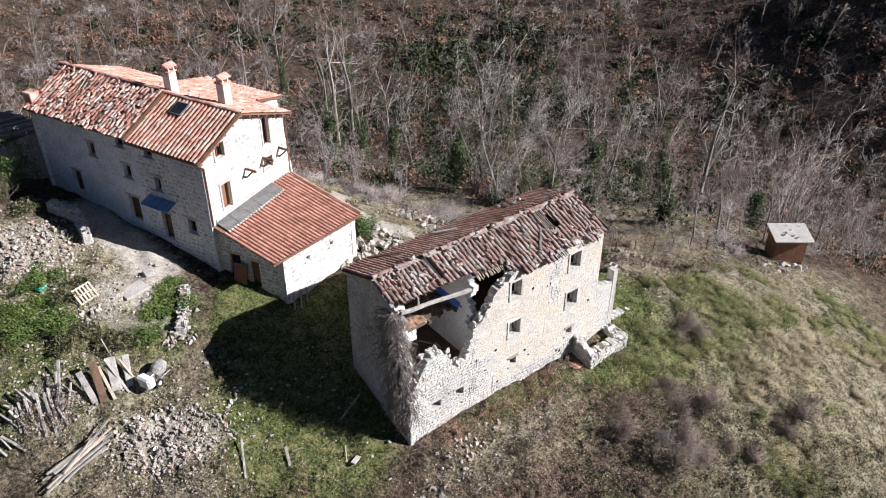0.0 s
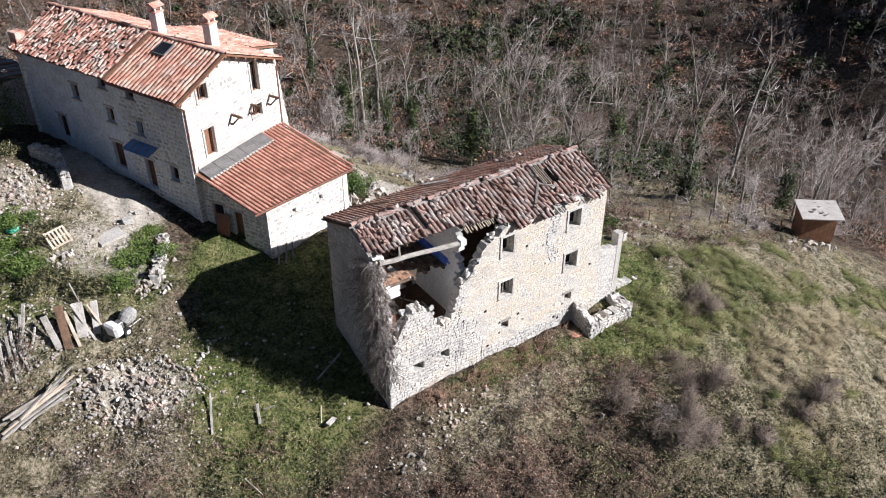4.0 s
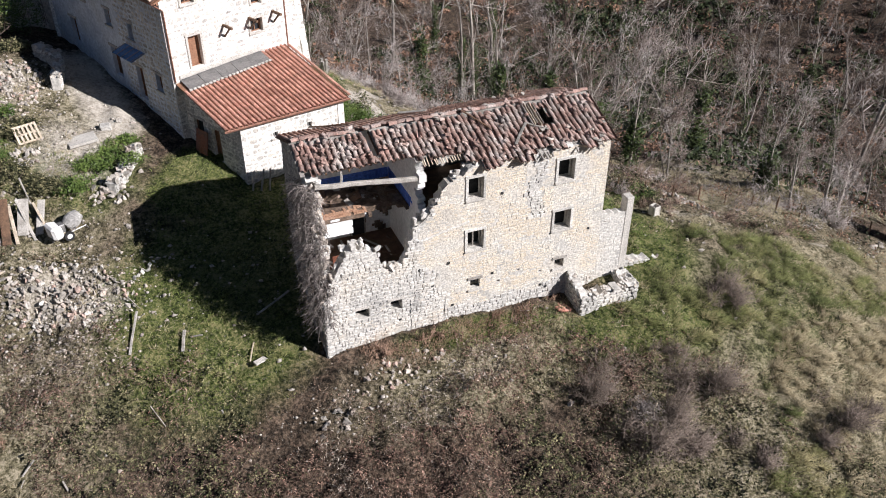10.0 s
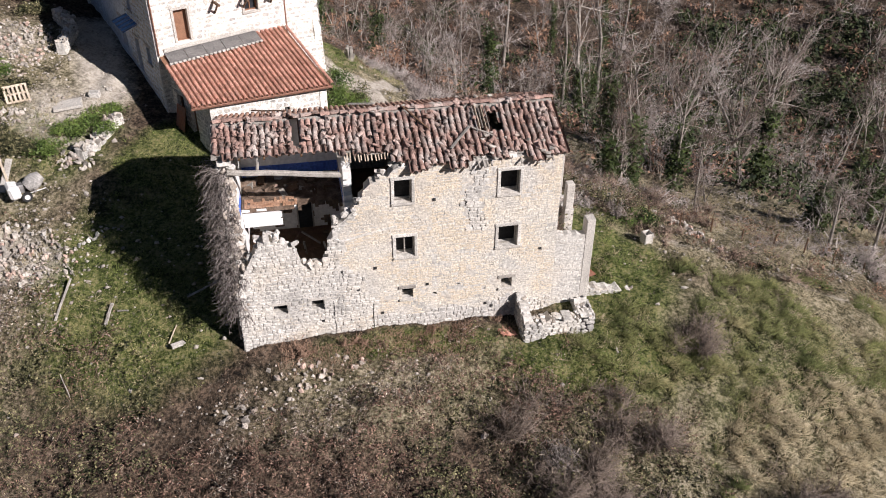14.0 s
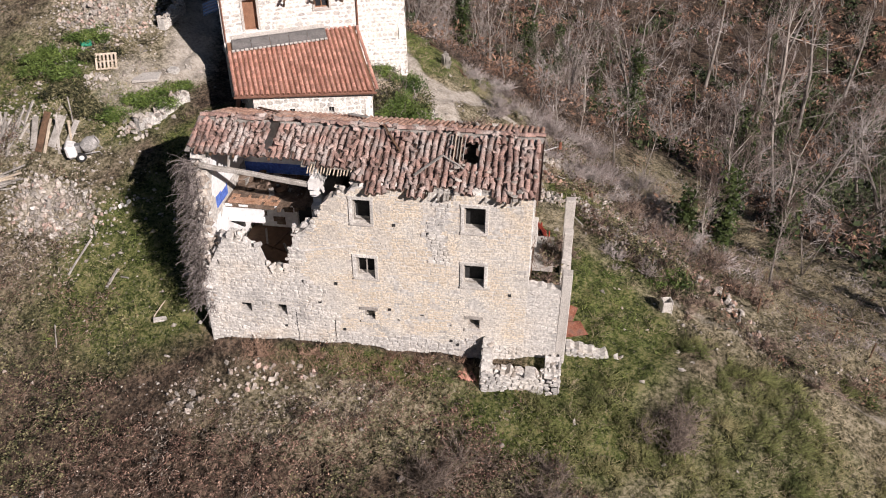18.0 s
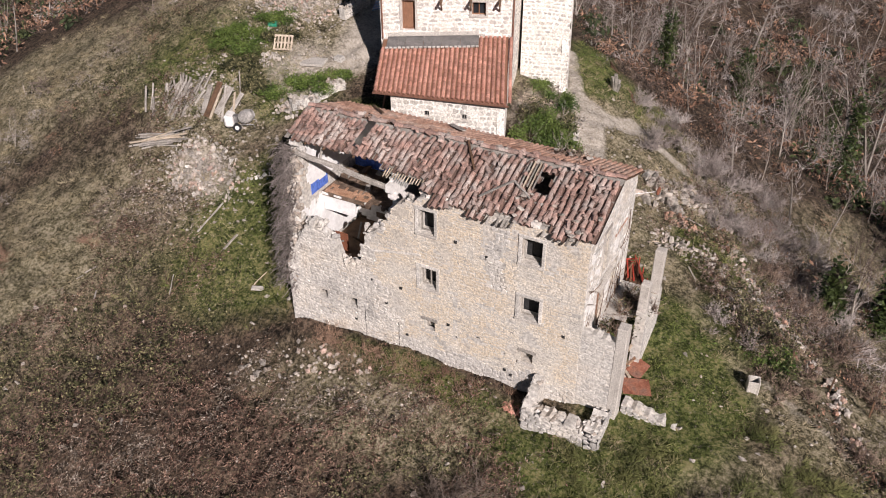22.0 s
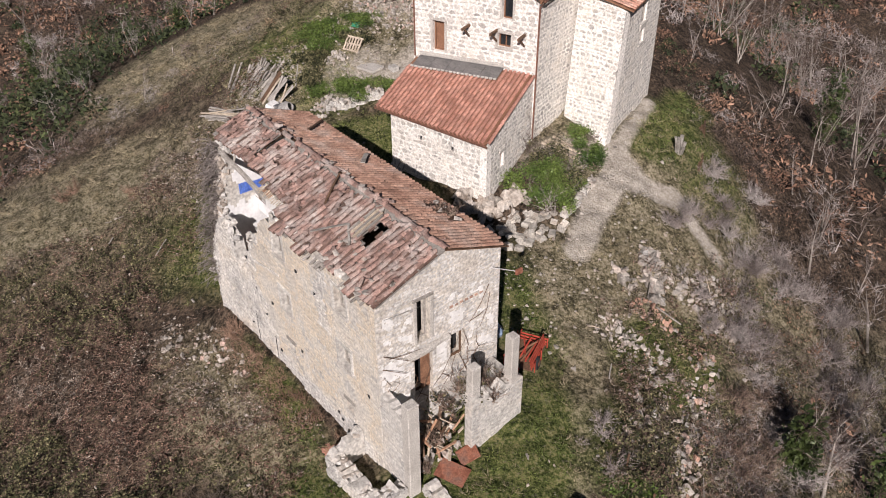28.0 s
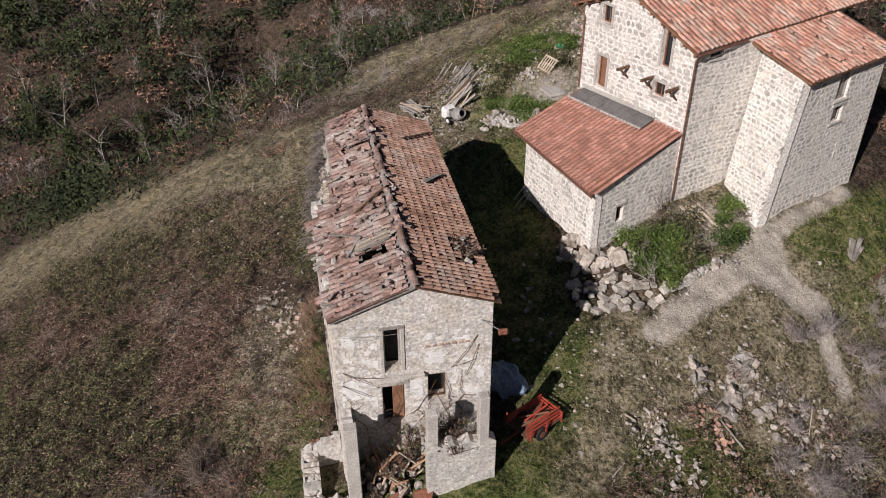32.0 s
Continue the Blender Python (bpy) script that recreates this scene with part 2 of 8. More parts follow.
# ---- building blocks ----
def thing(name, label, category, at=(0, 0, 0), group="", kind=""):
    e = new(name)
    e.location = at
    e.empty_display_size = 0.3
    return tagged(e, label, category, group, kind)


def mesh_of(name, verts, faces, material):
    me = bpy.data.meshes.new(name)
    me.from_pydata([tuple(v) for v in verts], [], faces)
    me.materials.append(material)
    return me


def tri_mesh(name, verts, tris, material):
    verts, tris = np.asarray(verts, dtype=np.float32), np.asarray(tris, dtype=np.int32)
    me = bpy.data.meshes.new(name)
    me.vertices.add(len(verts))
    me.vertices.foreach_set("co", verts.ravel())
    me.loops.add(tris.size)
    me.loops.foreach_set("vertex_index", tris.ravel())
    me.polygons.add(len(tris))
    me.polygons.foreach_set("loop_start", np.arange(0, tris.size, 3, dtype=np.int32))
    me.update(calc_edges=True)
    me.materials.append(material)
    return me


def under(ob, parent):
    """Parents ob without moving it: the mesh is in world space, the parent only shifted or turned."""
    if parent is not None:
        ob.parent = parent
        chain = Matrix.Identity(4)
        p = parent
        stack = []
        while p is not None:
            stack.append(p)
            p = p.parent
        for p in reversed(stack):
            chain = chain @ p.matrix_parent_inverse @ p.matrix_basis
        ob.matrix_parent_inverse = chain.inverted()
    return ob


def part(name, data, material, parent, label="", m=None):
    """Links a bmesh, a (verts, faces) pair or a mesh as one object under a thing or a part, in world space."""
    if isinstance(data, bmesh.types.BMesh):
        me = bpy.data.meshes.new(name)
        data.to_mesh(me)
        data.free()
        me.materials.append(material)
    elif isinstance(data, tuple):
        me = mesh_of(name, data[0], data[1], material)
    else:
        me = data
    ob = under(new(name, me), parent)
    if m is not None:
        ob.matrix_basis = m
    if label:
        ob["label"] = label
    return ob


CUBE = [(0, 3, 2, 1), (4, 5, 6, 7), (0, 1, 5, 4), (1, 2, 6, 5), (2, 3, 7, 6), (3, 0, 4, 7)]


def box(x0, x1, y0, y1, z0, z1, bevel=0.0, m=None, jag=0.0):
    """A block, bevelled and slightly out of true."""
    bm = bmesh.new()
    vs = [bm.verts.new((x, y, z)) for z in (z0, z1) for x, y in ((x0, y0), (x1, y0), (x1, y1), (x0, y1))]
    for f in CUBE:
        bm.faces.new([vs[i] for i in f])
    if jag:
        for v in bm.verts:
            v.co += Vector((rnd.uniform(-jag, jag), rnd.uniform(-jag, jag), rnd.uniform(-jag, jag)))
    if bevel:
        bmesh.ops.bevel(bm, geom=bm.edges[:], offset=bevel, segments=1, affect="EDGES")
    if m is not None:
        bmesh.ops.transform(bm, matrix=m, verts=bm.verts)
    return bm


def beam(a, b, w, h, jag=0.0, bevel=0.012, cuts=3):
    """A timber from a to b, a little bowed and worn."""
    a, b = Vector(a), Vector(b)
    ax = (b - a).normalized()
    side = ax.cross(Vector((0, 0, 1)))
    side = side.normalized() if side.length > 1e-3 else Vector((1, 0, 0))
    up = side.cross(ax).normalized()
    verts, faces = [], []
    for i in range(cuts + 1):
        c = a.lerp(b, i / cuts)
        if 0 < i < cuts and jag:
            c = c + side * rnd.uniform(-jag, jag) + up * rnd.uniform(-jag, jag)
        k = 1 - rnd.uniform(0, 0.12) if jag else 1
        for s, t in ((-.5, -.35), (-.35, -.5), (.35, -.5), (.5, -.35), (.5, .35), (.35, .5), (-.35, .5), (-.5, .35)):
            verts.append(c + side * s * w * k + up * t * h * k)
    for i in range(cuts):
        for j in range(8):
            faces.append((i * 8 + j, i * 8 + (j + 1) % 8, i * 8 + 8 + (j + 1) % 8, i * 8 + 8 + j))
    faces += [tuple(range(7, -1, -1)), tuple(range(cuts * 8, cuts * 8 + 8))]
    return verts, faces


def tube(points, r0, r1=None, sides=6):
    """A round bar through the points, tapering from r0 to r1."""
    r1 = r0 if r1 is None else r1
    pts = [Vector(p) for p in points]
    verts, faces = [], []
    for i, p in enumerate(pts):
        d = (pts[min(i + 1, len(pts) - 1)] - pts[max(i - 1, 0)]).normalized()
        s = d.cross(Vector((0, 0, 1)) if abs(d.z) < 0.9 else Vector((1, 0, 0))).normalized()
        t = s.cross(d)
        r = r0 + (r1 - r0) * i / max(1, len(pts) - 1)
        for k in range(sides):
            a = 2 * math.pi * k / sides
            verts.append(p + s * math.cos(a) * r + t * math.sin(a) * r)
    for i in range(len(pts) - 1):
        for k in range(sides):
            faces.append((i * sides + k, i * sides + (k + 1) % sides, (i + 1) * sides + (k + 1) % sides, (i + 1) * sides + k))
    n = (len(pts) - 1) * sides
    faces += [tuple(range(sides - 1, -1, -1)), tuple(range(n, n + sides))]
    return verts, faces


def rock_mesh(name, seed, material, n=1):
    """A broken stone: the hull of a few points in a block."""
    r = random.Random(seed)
    bm = bmesh.new()
    for k in range(14):
        v = [r.uniform(-0.5, 0.5) for _ in range(3)]
        ax = r.randrange(3)
        v[ax] = 0.5 if v[ax] > 0 else -0.5
        bm.verts.new((v[0], v[1] * 0.85, v[2] * 0.8))
    bmesh.ops.convex_hull(bm, input=bm.verts[:])
    for v in [v for v in bm.verts if not v.link_faces]:
        bm.verts.remove(v)
    me = bpy.data.meshes.new(name)
    bm.to_mesh(me)
    bm.free()
    me.materials.append(material)
    return me


# ---- the ground: one sheet, a spur with a knoll for the houses and valleys round it ----
SWELL = [(80, -160, 160, -80, 160, 4, 3), (22, -40, 50, -20, 55, 4, 4), (7, -18, 24, -8, 28, 5, 5)]
RISE = [13.94, -2.12, 8.65, -8.83, -16.97, -4.48, -23.13, -0.58, -21.74, -16.94, -13.98, -30.9, -11.13, -17.38, -19.66, 0.5, 9.59, 3.98, 11.21, 9.28, -0.2, 14.96, 5.58, 11.09, 7.15, 7.7, 1.32, 7.89, 8.77, 2.91, 3.25, 3.13, -0.08, 0.65, 1.71, 2.41, -1.07, 0.36, 1.97, 0.68, -0.47, 0.59, 1.28, -0.32, 1.37, 1.13, -0.55, 0.56, 1.18, 0.84, -0.67, 0.53, 1.05, 0.11, -1.95, -2.63]


def ripple(x, y):
    return (np.sin(x * 1.31 + 0.7 * np.sin(y * 0.83)) * np.cos(y * 1.17 + 0.9 * np.sin(x * 0.71)) + 0.6 * np.sin(x * 2.9 + y * 1.3) * np.cos(y * 3.3 - x * 0.9))


def lattice(ix, iy):
    h = np.sin(ix * 127.1 + iy * 311.7) * 43758.5453
    return h - np.floor(h)


def soft_noise(x, y):
    ix, iy = np.floor(x), np.floor(y)
    fx, fy = x - ix, y - iy
    fx, fy = fx * fx * (3 - 2 * fx), fy * fy * (3 - 2 * fy)
    lo = lattice(ix, iy) * (1 - fx) + lattice(ix + 1, iy) * fx
    hi = lattice(ix, iy + 1) * (1 - fx) + lattice(ix + 1, iy + 1) * fx
    return lo * (1 - fy) + hi * fy - 0.5


def ground_z(x, y):
    x, y = np.asarray(x, dtype=float), np.asarray(y, dtype=float)
    cx, cy = np.clip(x, -210, 210), np.clip(y, -210, 230)
    z = RISE[0] + RISE[1] * cx / 100 + RISE[2] * cy / 100
    i = 3
    for s, x0, x1, y0, y1, n, m in SWELL:
        for a in range(n):
            for b in range(m):
                z = z + RISE[i] * np.exp(-((cx - x0 - (x1 - x0) * a / (n - 1)) ** 2 + (cy - y0 - (y1 - y0) * b / (m - 1)) ** 2) / (2 * s * s))
                i += 1
    gully = np.clip(((x + 60) * -32 + (y + 19) * 16) / (32 * 32 + 16 * 16), 0, 1)
    off = np.hypot(x + 60 + 32 * gully, y + 19 - 16 * gully)
    z = z - 9.5 * np.exp(-(off / 6.0) ** 2)
    side = np.clip((80 - y) / 40, 0, 1)
    z = z + 0.42 * side * np.clip(x - 104 - 0.08 * np.abs(y), 0, 60)
    far = np.clip((np.hypot(x, y) - 190) / 260, 0, 1)
    z = z + 70 * far * far * (3 - 2 * far)
    # worn flat paths and the rough of the open slopes
    return z + 0.05 * ripple(x, y) + 0.34 * soft_noise(x * 0.55 + 3, y * 0.55) + 0.26 * soft_noise(x * 1.3, y * 1.3 + 7) + 0.13 * soft_noise(x * 2.7 + 5, y * 2.7)


def gz(x, y):
    return float(ground_z(x, y))


def spread_lines(a, b, fine, end, grow):
    inner = list(np.arange(a, b + 1e-6, fine))
    step, hi = fine, b
    out_hi, out_lo = [], []
    while hi < end:
        step *= grow
        hi += step
        out_hi.append(hi)
    step, lo = fine, a
    while lo > -end:
        step *= grow
        lo -= step
        out_lo.append(lo)
    return np.array(out_lo[::-1] + inner + out_hi)


def ground_material():
    m = bpy.data.materials.new("hillside_ground")
    m.use_nodes = True
    n, l = m.node_tree.nodes, m.node_tree.links
    b = n["Principled BSDF"]
    b.inputs["Roughness"].default_value = 0.95
    b.inputs["Specular IOR Level"].default_value = 0.15
    geo = n.new("ShaderNodeNewGeometry")

    def noisy(scale, detail=5, rough=0.6):
        t = n.new("ShaderNodeTexNoise")
        t.inputs["Scale"].default_value, t.inputs["Detail"].default_value, t.inputs["Roughness"].default_value = scale, detail, rough
        l.new(geo.outputs["Position"], t.inputs["Vector"])
        return t.outputs[0]

    def ramp(v, stops):
        r = n.new("ShaderNodeValToRGB")
        while len(r.color_ramp.elements) < len(stops):
            r.color_ramp.elements.new(0.5)
        for e, (p, c) in zip(r.color_ramp.elements, stops):
            e.position, e.color = p, (*c, 1) if len(c) == 3 else c
        l.new(v, r.inputs[0])
        return r.outputs[0]

    def blend(f, a, c):
        x = n.new("ShaderNodeMix")
        x.data_type = "RGBA"
        l.new(f, x.inputs[0])
        l.new(a, x.inputs[6])
        l.new(c, x.inputs[7])
        return x.outputs[2]

    def layer(name):
        a = n.new("ShaderNodeAttribute")
        a.attribute_name = name
        return a.outputs["Fac"]

    def edge(v, noise_v, amount=0.5):
        """A layer's amount, its border broken up by noise."""
        s = n.new("ShaderNodeMath")
        s.operation = "MULTIPLY_ADD"
        l.new(noise_v, s.inputs[0])
        s.inputs[1].default_value = amount
        l.new(v, s.inputs[2])
        r = n.new("ShaderNodeMapRange")
        r.inputs[1].default_value, r.inputs[2].default_value = 0.42 + amount * 0.35, 0.58 + amount * 0.65
        l.new(s.outputs[0], r.inputs[0])
        return r.outputs[0]

    mid, fine, grit = noisy(0.45), noisy(4.0), noisy(22.0, 3)
    half = n.new("ShaderNodeMix")
    half.inputs[0].default_value = 0.62
    l.new(noisy(1.4, 6, 0.7), half.inputs[2])
    l.new(noisy(6.0, 6, 0.75), half.inputs[3])
    mix2 = half.outputs[0]
    litter = ramp(mix2, [(0.42, (0.010, 0.008, 0.006)), (0.5, (0.060, 0.043, 0.030)), (0.6, (0.19, 0.135, 0.095))])
    turf = ramp(mix2, [(0.42, (0.016, 0.023, 0.006)), (0.5, (0.078, 0.098, 0.026)), (0.58, (0.22, 0.20, 0.09))])
    dry = ramp(mix2, [(0.42, (0.034, 0.030, 0.016)), (0.5, (0.165, 0.145, 0.085)), (0.57, (0.37, 0.32, 0.225))])
    gravel = ramp(mix2, [(0.40, (0.29, 0.255, 0.208)), (0.5, (0.44, 0.395, 0.33)), (0.60, (0.57, 0.52, 0.45))])
    c = blend(edge(layer("dry"), mid), litter, dry)
    c = blend(edge(layer("turf"), mid), c, turf)
    speck = n.new("ShaderNodeMapRange")
    speck.inputs[1].default_value, speck.inputs[2].default_value, speck.inputs[4].default_value = 0.55, 0.65, 0.55
    l.new(noisy(7.0, 6, 0.75), speck.inputs[0])
    c = blend(speck.outputs[0], c, ramp(grit, [(0.3, (0.16, 0.13, 0.10)), (0.7, (0.36, 0.31, 0.25))]))
    c = blend(edge(layer("gravel"), mix2, 0.4), c, gravel)
    l.new(c, b.inputs["Base Color"])
    rough = n.new("ShaderNodeMix")
    rough.inputs[0].default_value = 0.55
    l.new(fine, rough.inputs[2])
    l.new(noisy(11.0, 5, 0.7), rough.inputs[3])
    bp = n.new("ShaderNodeBump")
    bp.inputs["Strength"].default_value, bp.inputs["Distance"].default_value = 1.0, 0.16
    l.new(rough.outputs[0], bp.inputs["Height"])
    l.new(bp.outputs[0], b.inputs["Normal"])
    return m


def blob(x, y, cx, cy, rx, ry, turn=0.0):
    c, s = math.cos(radians(turn)), math.sin(radians(turn))
    dx, dy = x - cx, y - cy
    u, v = dx * c + dy * s, -dx * s + dy * c
    return np.clip(1.35 - np.sqrt((u / rx) ** 2 + (v / ry) ** 2) * 0.75, 0, 1)


def strip(x, y, ax, ay, bx, by, w):
    t = np.clip(((x - ax) * (bx - ax) + (y - ay) * (by - ay)) / ((bx - ax) ** 2 + (by - ay) ** 2), 0, 1)
    d = np.hypot(x - ax - t * (bx - ax), y - ay - t * (by - ay))
    return np.clip(1.35 - d / w * 0.75, 0, 1)


def most(*a):
    r = a[0]
    for v in a[1:]:
        r = np.maximum(r, v)
    return r


def turf_at(x, y):
    track = most(strip(x, y, 10.2, 14.2, 11.8, 11.6, 0.8), strip(x, y, 11.8, 11.6, 15.4, 10.0, 0.8), 0.8 * strip(x, y, 15.4, 10.0, 20.5, 4.5, 0.7), 0.8 * strip(x, y, 20.5, 4.5, 30.0, -1.5, 0.8))
    return (1 - 0.45 * track) * most(blob(x, y, -4, 4.5, 5.5, 4.5, 40), blob(x, y, 17.5, 3.5, 3.5, 5), 0.66 * blob(x, y, 11, 9.5, 6, 3, -10), blob(x, y, 1, 8.5, 6, 3, 10), 0.85 * blob(x, y, -3.4, 1.2, 2.6, 1.5, 20), 0.75 * blob(x, y, 8, -1.0, 4.5, 0.8, -3), 0.8 * blob(x, y, 16, -3, 5, 2.2, -8),
                blob(x, y, -3, 12, 3.5, 2.0, 35), 0.62 * blob(x, y, 8, 27, 5, 3.5, -30), 0.9 * strip(x, y, 6.6, 24.5, 4.0, 31.0, 1.5), blob(x, y, 17, 14, 2.2, 3), 0.5 * blob(x, y, 23, -4, 8, 6), 0.7 * blob(x, y, -9, 13, 3, 3), 0.7 * blob(x, y, -17, 14, 6, 4))


def dry_at(x, y):
    return most(0.76 * blob(x, y, 24, -8, 13, 11), 0.8 * strip(x, y, -16.5, -1, -22, -9, 4.0), 0.82 * strip(x, y, -22, -9, -33, -27, 7.0), 0.66 * blob(x, y, 32, -3, 14, 6), 0.62 * strip(x, y, -18, 0, -36, -22, 9.0), 0.75 * blob(x, y, 8, -3, 9, 2.5), 0.9 * blob(x, y, 13, 16, 4.5, 6.5), strip(x, y, 10.2, 14.2, 11.8, 11.6, 0.9), strip(x, y, 11.8, 11.6, 15.4, 10.0, 0.9), 0.8 * strip(x, y, 15.4, 10.0, 20.5, 4.5, 0.9), 0.75 * strip(x, y, 20.5, 4.5, 30.0, -1.5, 1.0), 0.62 * blob(x, y, -13, 5, 7, 6), 0.95 * blob(x, y, -13, 15, 6, 8), 0.85 * blob(x, y, 6, 23, 5, 6), 0.85 * blob(x, y, 11, 23, 4.5, 5), 0.85 * blob(x, y, 16, 20, 4, 6), 0.7 * blob(x, y, 24, 14, 5, 8), 0.72 * blob(x, y, 20.5, 22, 6, 9), 0.8 * blob(x, y, -34, 12, 9, 9), 0.9 * blob(x, y, -26, 16, 8, 6), 0.9 * blob(x, y, 30, 13, 9, 11, -20), 0.85 * blob(x, y, 25, 25, 6, 11), 0.8 * blob(x, y, 42, 12, 14, 5, -15))


def gravel_at(x, y):
    return most(strip(x, y, 5.9, 21.4, 7.9, 21.0, 1.05), strip(x, y, 7.4, 20.6, 8.6, 17.6, 0.75), 0.8 * strip(x, y, 8.6, 17.6, 10.3, 14.6, 0.75), 0.95 * strip(x, y, 7.9, 21.2, 10.0, 22.7, 0.75), 0.68 * strip(x, y, 10.0, 22.7, 13.2, 22.5, 0.55), 0.68 * strip(x, y, 6.1, 21.8, 3.5, 27.5, 0.55), 0.66 * strip(x, y, -7.0, 17, -8.6, 24, 1.7), 0.62 * strip(x, y, -9, 15, -6.5, 17, 1.2), 0.5 * strip(x, y, 21, 5, 32, -1, 0.3),
                0.58 * blob(x, y, -9.4, 14.6, 2.4, 3.2), 0.5 * blob(x, y, -13.2, 20.8, 3.0, 3.2), 0.55 * blob(x, y, -10.9, 6.5, 3.4, 1.7, -22), 0.55 * blob(x, y, 4.6, 18.6, 1.6, 3.0), 0.5 * blob(x, y, 20.6, 13.4, 2.6, 0.8, -55), 0.5 * blob(x, y, -15.5, 11, 2.5, 2))


def ground():
    xs, ys = spread_lines(-32, 34, 0.33, 900, 1.08), spread_lines(-24, 30, 0.33, 900, 1.08)
    gx, gy = np.meshgrid(xs, ys)
    x, y = gx.ravel(), gy.ravel()
    v = np.stack([x, y, ground_z(x, y)], -1)
    w = len(xs)
    i = (np.arange(len(ys) - 1)[:, None] * w + np.arange(w - 1)[None, :]).ravel()
    tris = np.concatenate([np.stack([i, i + 1, i + w + 1], -1), np.stack([i, i + w + 1, i + w], -1)])
    me = tri_mesh("ground", v, tris, ground_material())
    me.polygons.foreach_set("use_smooth", np.ones(len(tris), dtype=bool))
    for name, field in (("turf", turf_at), ("dry", dry_at), ("gravel", gravel_at)):
        me.attributes.new(name, "FLOAT", "POINT").data.foreach_set("value", field(x, y).astype(np.float32))
    tagged(new("ground", me), "steep hillside of turf, dry grass, leaf litter and a gravel track", "ground", kind="structure")


ground()


# ---- walls, stones, roofs ----
def lines(a, b, cell, extra=()):
    n = max(1, round((b - a) / cell))
    vals = sorted([a + (b - a) * i / n for i in range(n + 1)] + [e for e in extra if a < e < b])
    out = [vals[0]]
    for v in vals[1:]:
        if v - out[-1] > cell * 0.22:
            out.append(v)
        elif v in extra:
            out[-1] = v
    return out


def slab(P, A, B, N, us, vs, thick, keep, top=None):
    """A sheet of cells over the lines us and vs, thick against N, where keep(u, v) holds; sides close every gap."""
    P, A, B, N = Vector(P), Vector(A), Vector(B), Vector(N)
    live = {}
    for i in range(len(us) - 1):
        for j in range(len(vs) - 1):
            u, v = (us[i] + us[i + 1]) / 2, (vs[j] + vs[j + 1]) / 2
            if keep(u, v) and (top is None or vs[j] < top(u) - 0.02):
                live[i, j] = True
    verts, faces, ids = [], [], {}

    def vid(i, j, k):
        if (i, j, k) not in ids:
            v = vs[j] if top is None else min(vs[j], top(us[i]))
            ids[i, j, k] = len(verts)
            verts.append(P + A * us[i] + B * v - N * (thick * k))
        return ids[i, j, k]

    for i, j in live:
        q = [(i, j), (i + 1, j), (i + 1, j + 1), (i, j + 1)]
        faces.append(tuple(vid(a, b, 0) for a, b in q))
        faces.append(tuple(vid(a, b, 1) for a, b in reversed(q)))
        for k, (di, dj) in enumerate(((0, -1), (1, 0), (0, 1), (-1, 0))):
            if (i + di, j + dj) not in live:
                a, b = q[k], q[(k + 1) % 4]
                faces.append((vid(*b, 0), vid(*a, 0), vid(*a, 1), vid(*b, 1)))
    return verts, faces


def inside(holes, u, z, pad=0.0):
    return any(a - pad < u < b + pad and c - pad < z < d + pad for a, b, c, d in holes)


def stone_units(material, n=10):
    """Field stones: uneven many-sided outlines that fill a unit cell, with a smaller broken face."""
    out = []
    for k in range(n):
        m = rnd.choice((5, 6, 6, 7))
        a0 = rnd.uniform(0, 6.28)
        base = []
        for i in range(m):
            a = a0 + 6.283 * (i + rnd.uniform(-0.28, 0.28)) / m
            c, s = math.cos(a), math.sin(a)
            q = 0.56 / max(abs(c), abs(s)) * (1 - 0.22 * min(abs(c), abs(s)))
            base.append((max(-0.52, min(0.52, c * q)), 0.5, max(-0.54, min(0.54, s * q))))
        tip = rnd.uniform(-0.3, 0.3)
        front = [(x * 0.84 + rnd.uniform(-.04, .04), -1 + tip * x + rnd.uniform(-.25, .25), z * 0.82 + rnd.uniform(-.05, .05)) for x, _, z in base]
        faces = [tuple(range(m, 2 * m))] + [(i, (i + 1) % m, m + (i + 1) % m, m + i) for i in range(m)]
        me = mesh_of("stone", base + front, faces, material)
        out.append(me)
    return out


def squared_units(material, n=10):
    """Roughly squared building stones with knocked-off corners and an uneven face."""
    out = []
    for k in range(n):
        base = []
        for sx, sz in ((1, 1), (-1, 1), (-1, -1), (1, -1)):
            cx, cz = rnd.uniform(0.03, 0.20), rnd.uniform(0.04, 0.24)
            hw, hh = 0.5 - rnd.uniform(0, 0.05), 0.5 - rnd.uniform(0, 0.07)
            two = [(sx * hw, 0.5, sz * (hh - cz)), (sx * (hw - cx), 0.5, sz * hh)]
            base += two if sx * sz > 0 else two[::-1]
        tip, nod = rnd.uniform(-0.4, 0.4), rnd.uniform(-0.3, 0.3)
        front = [(x * 0.93 + rnd.uniform(-.02, .02), -1 + tip * x + nod * z + rnd.uniform(-.2, .2), z * 0.9 + rnd.uniform(-.03, .03)) for x, _, z in base]
        m = len(base)
        out.append(mesh_of("stone", base + front, [tuple(range(m, 2 * m))] + [(i, (i + 1) % m, m + (i + 1) % m, m + i) for i in range(m)], material))
    return out


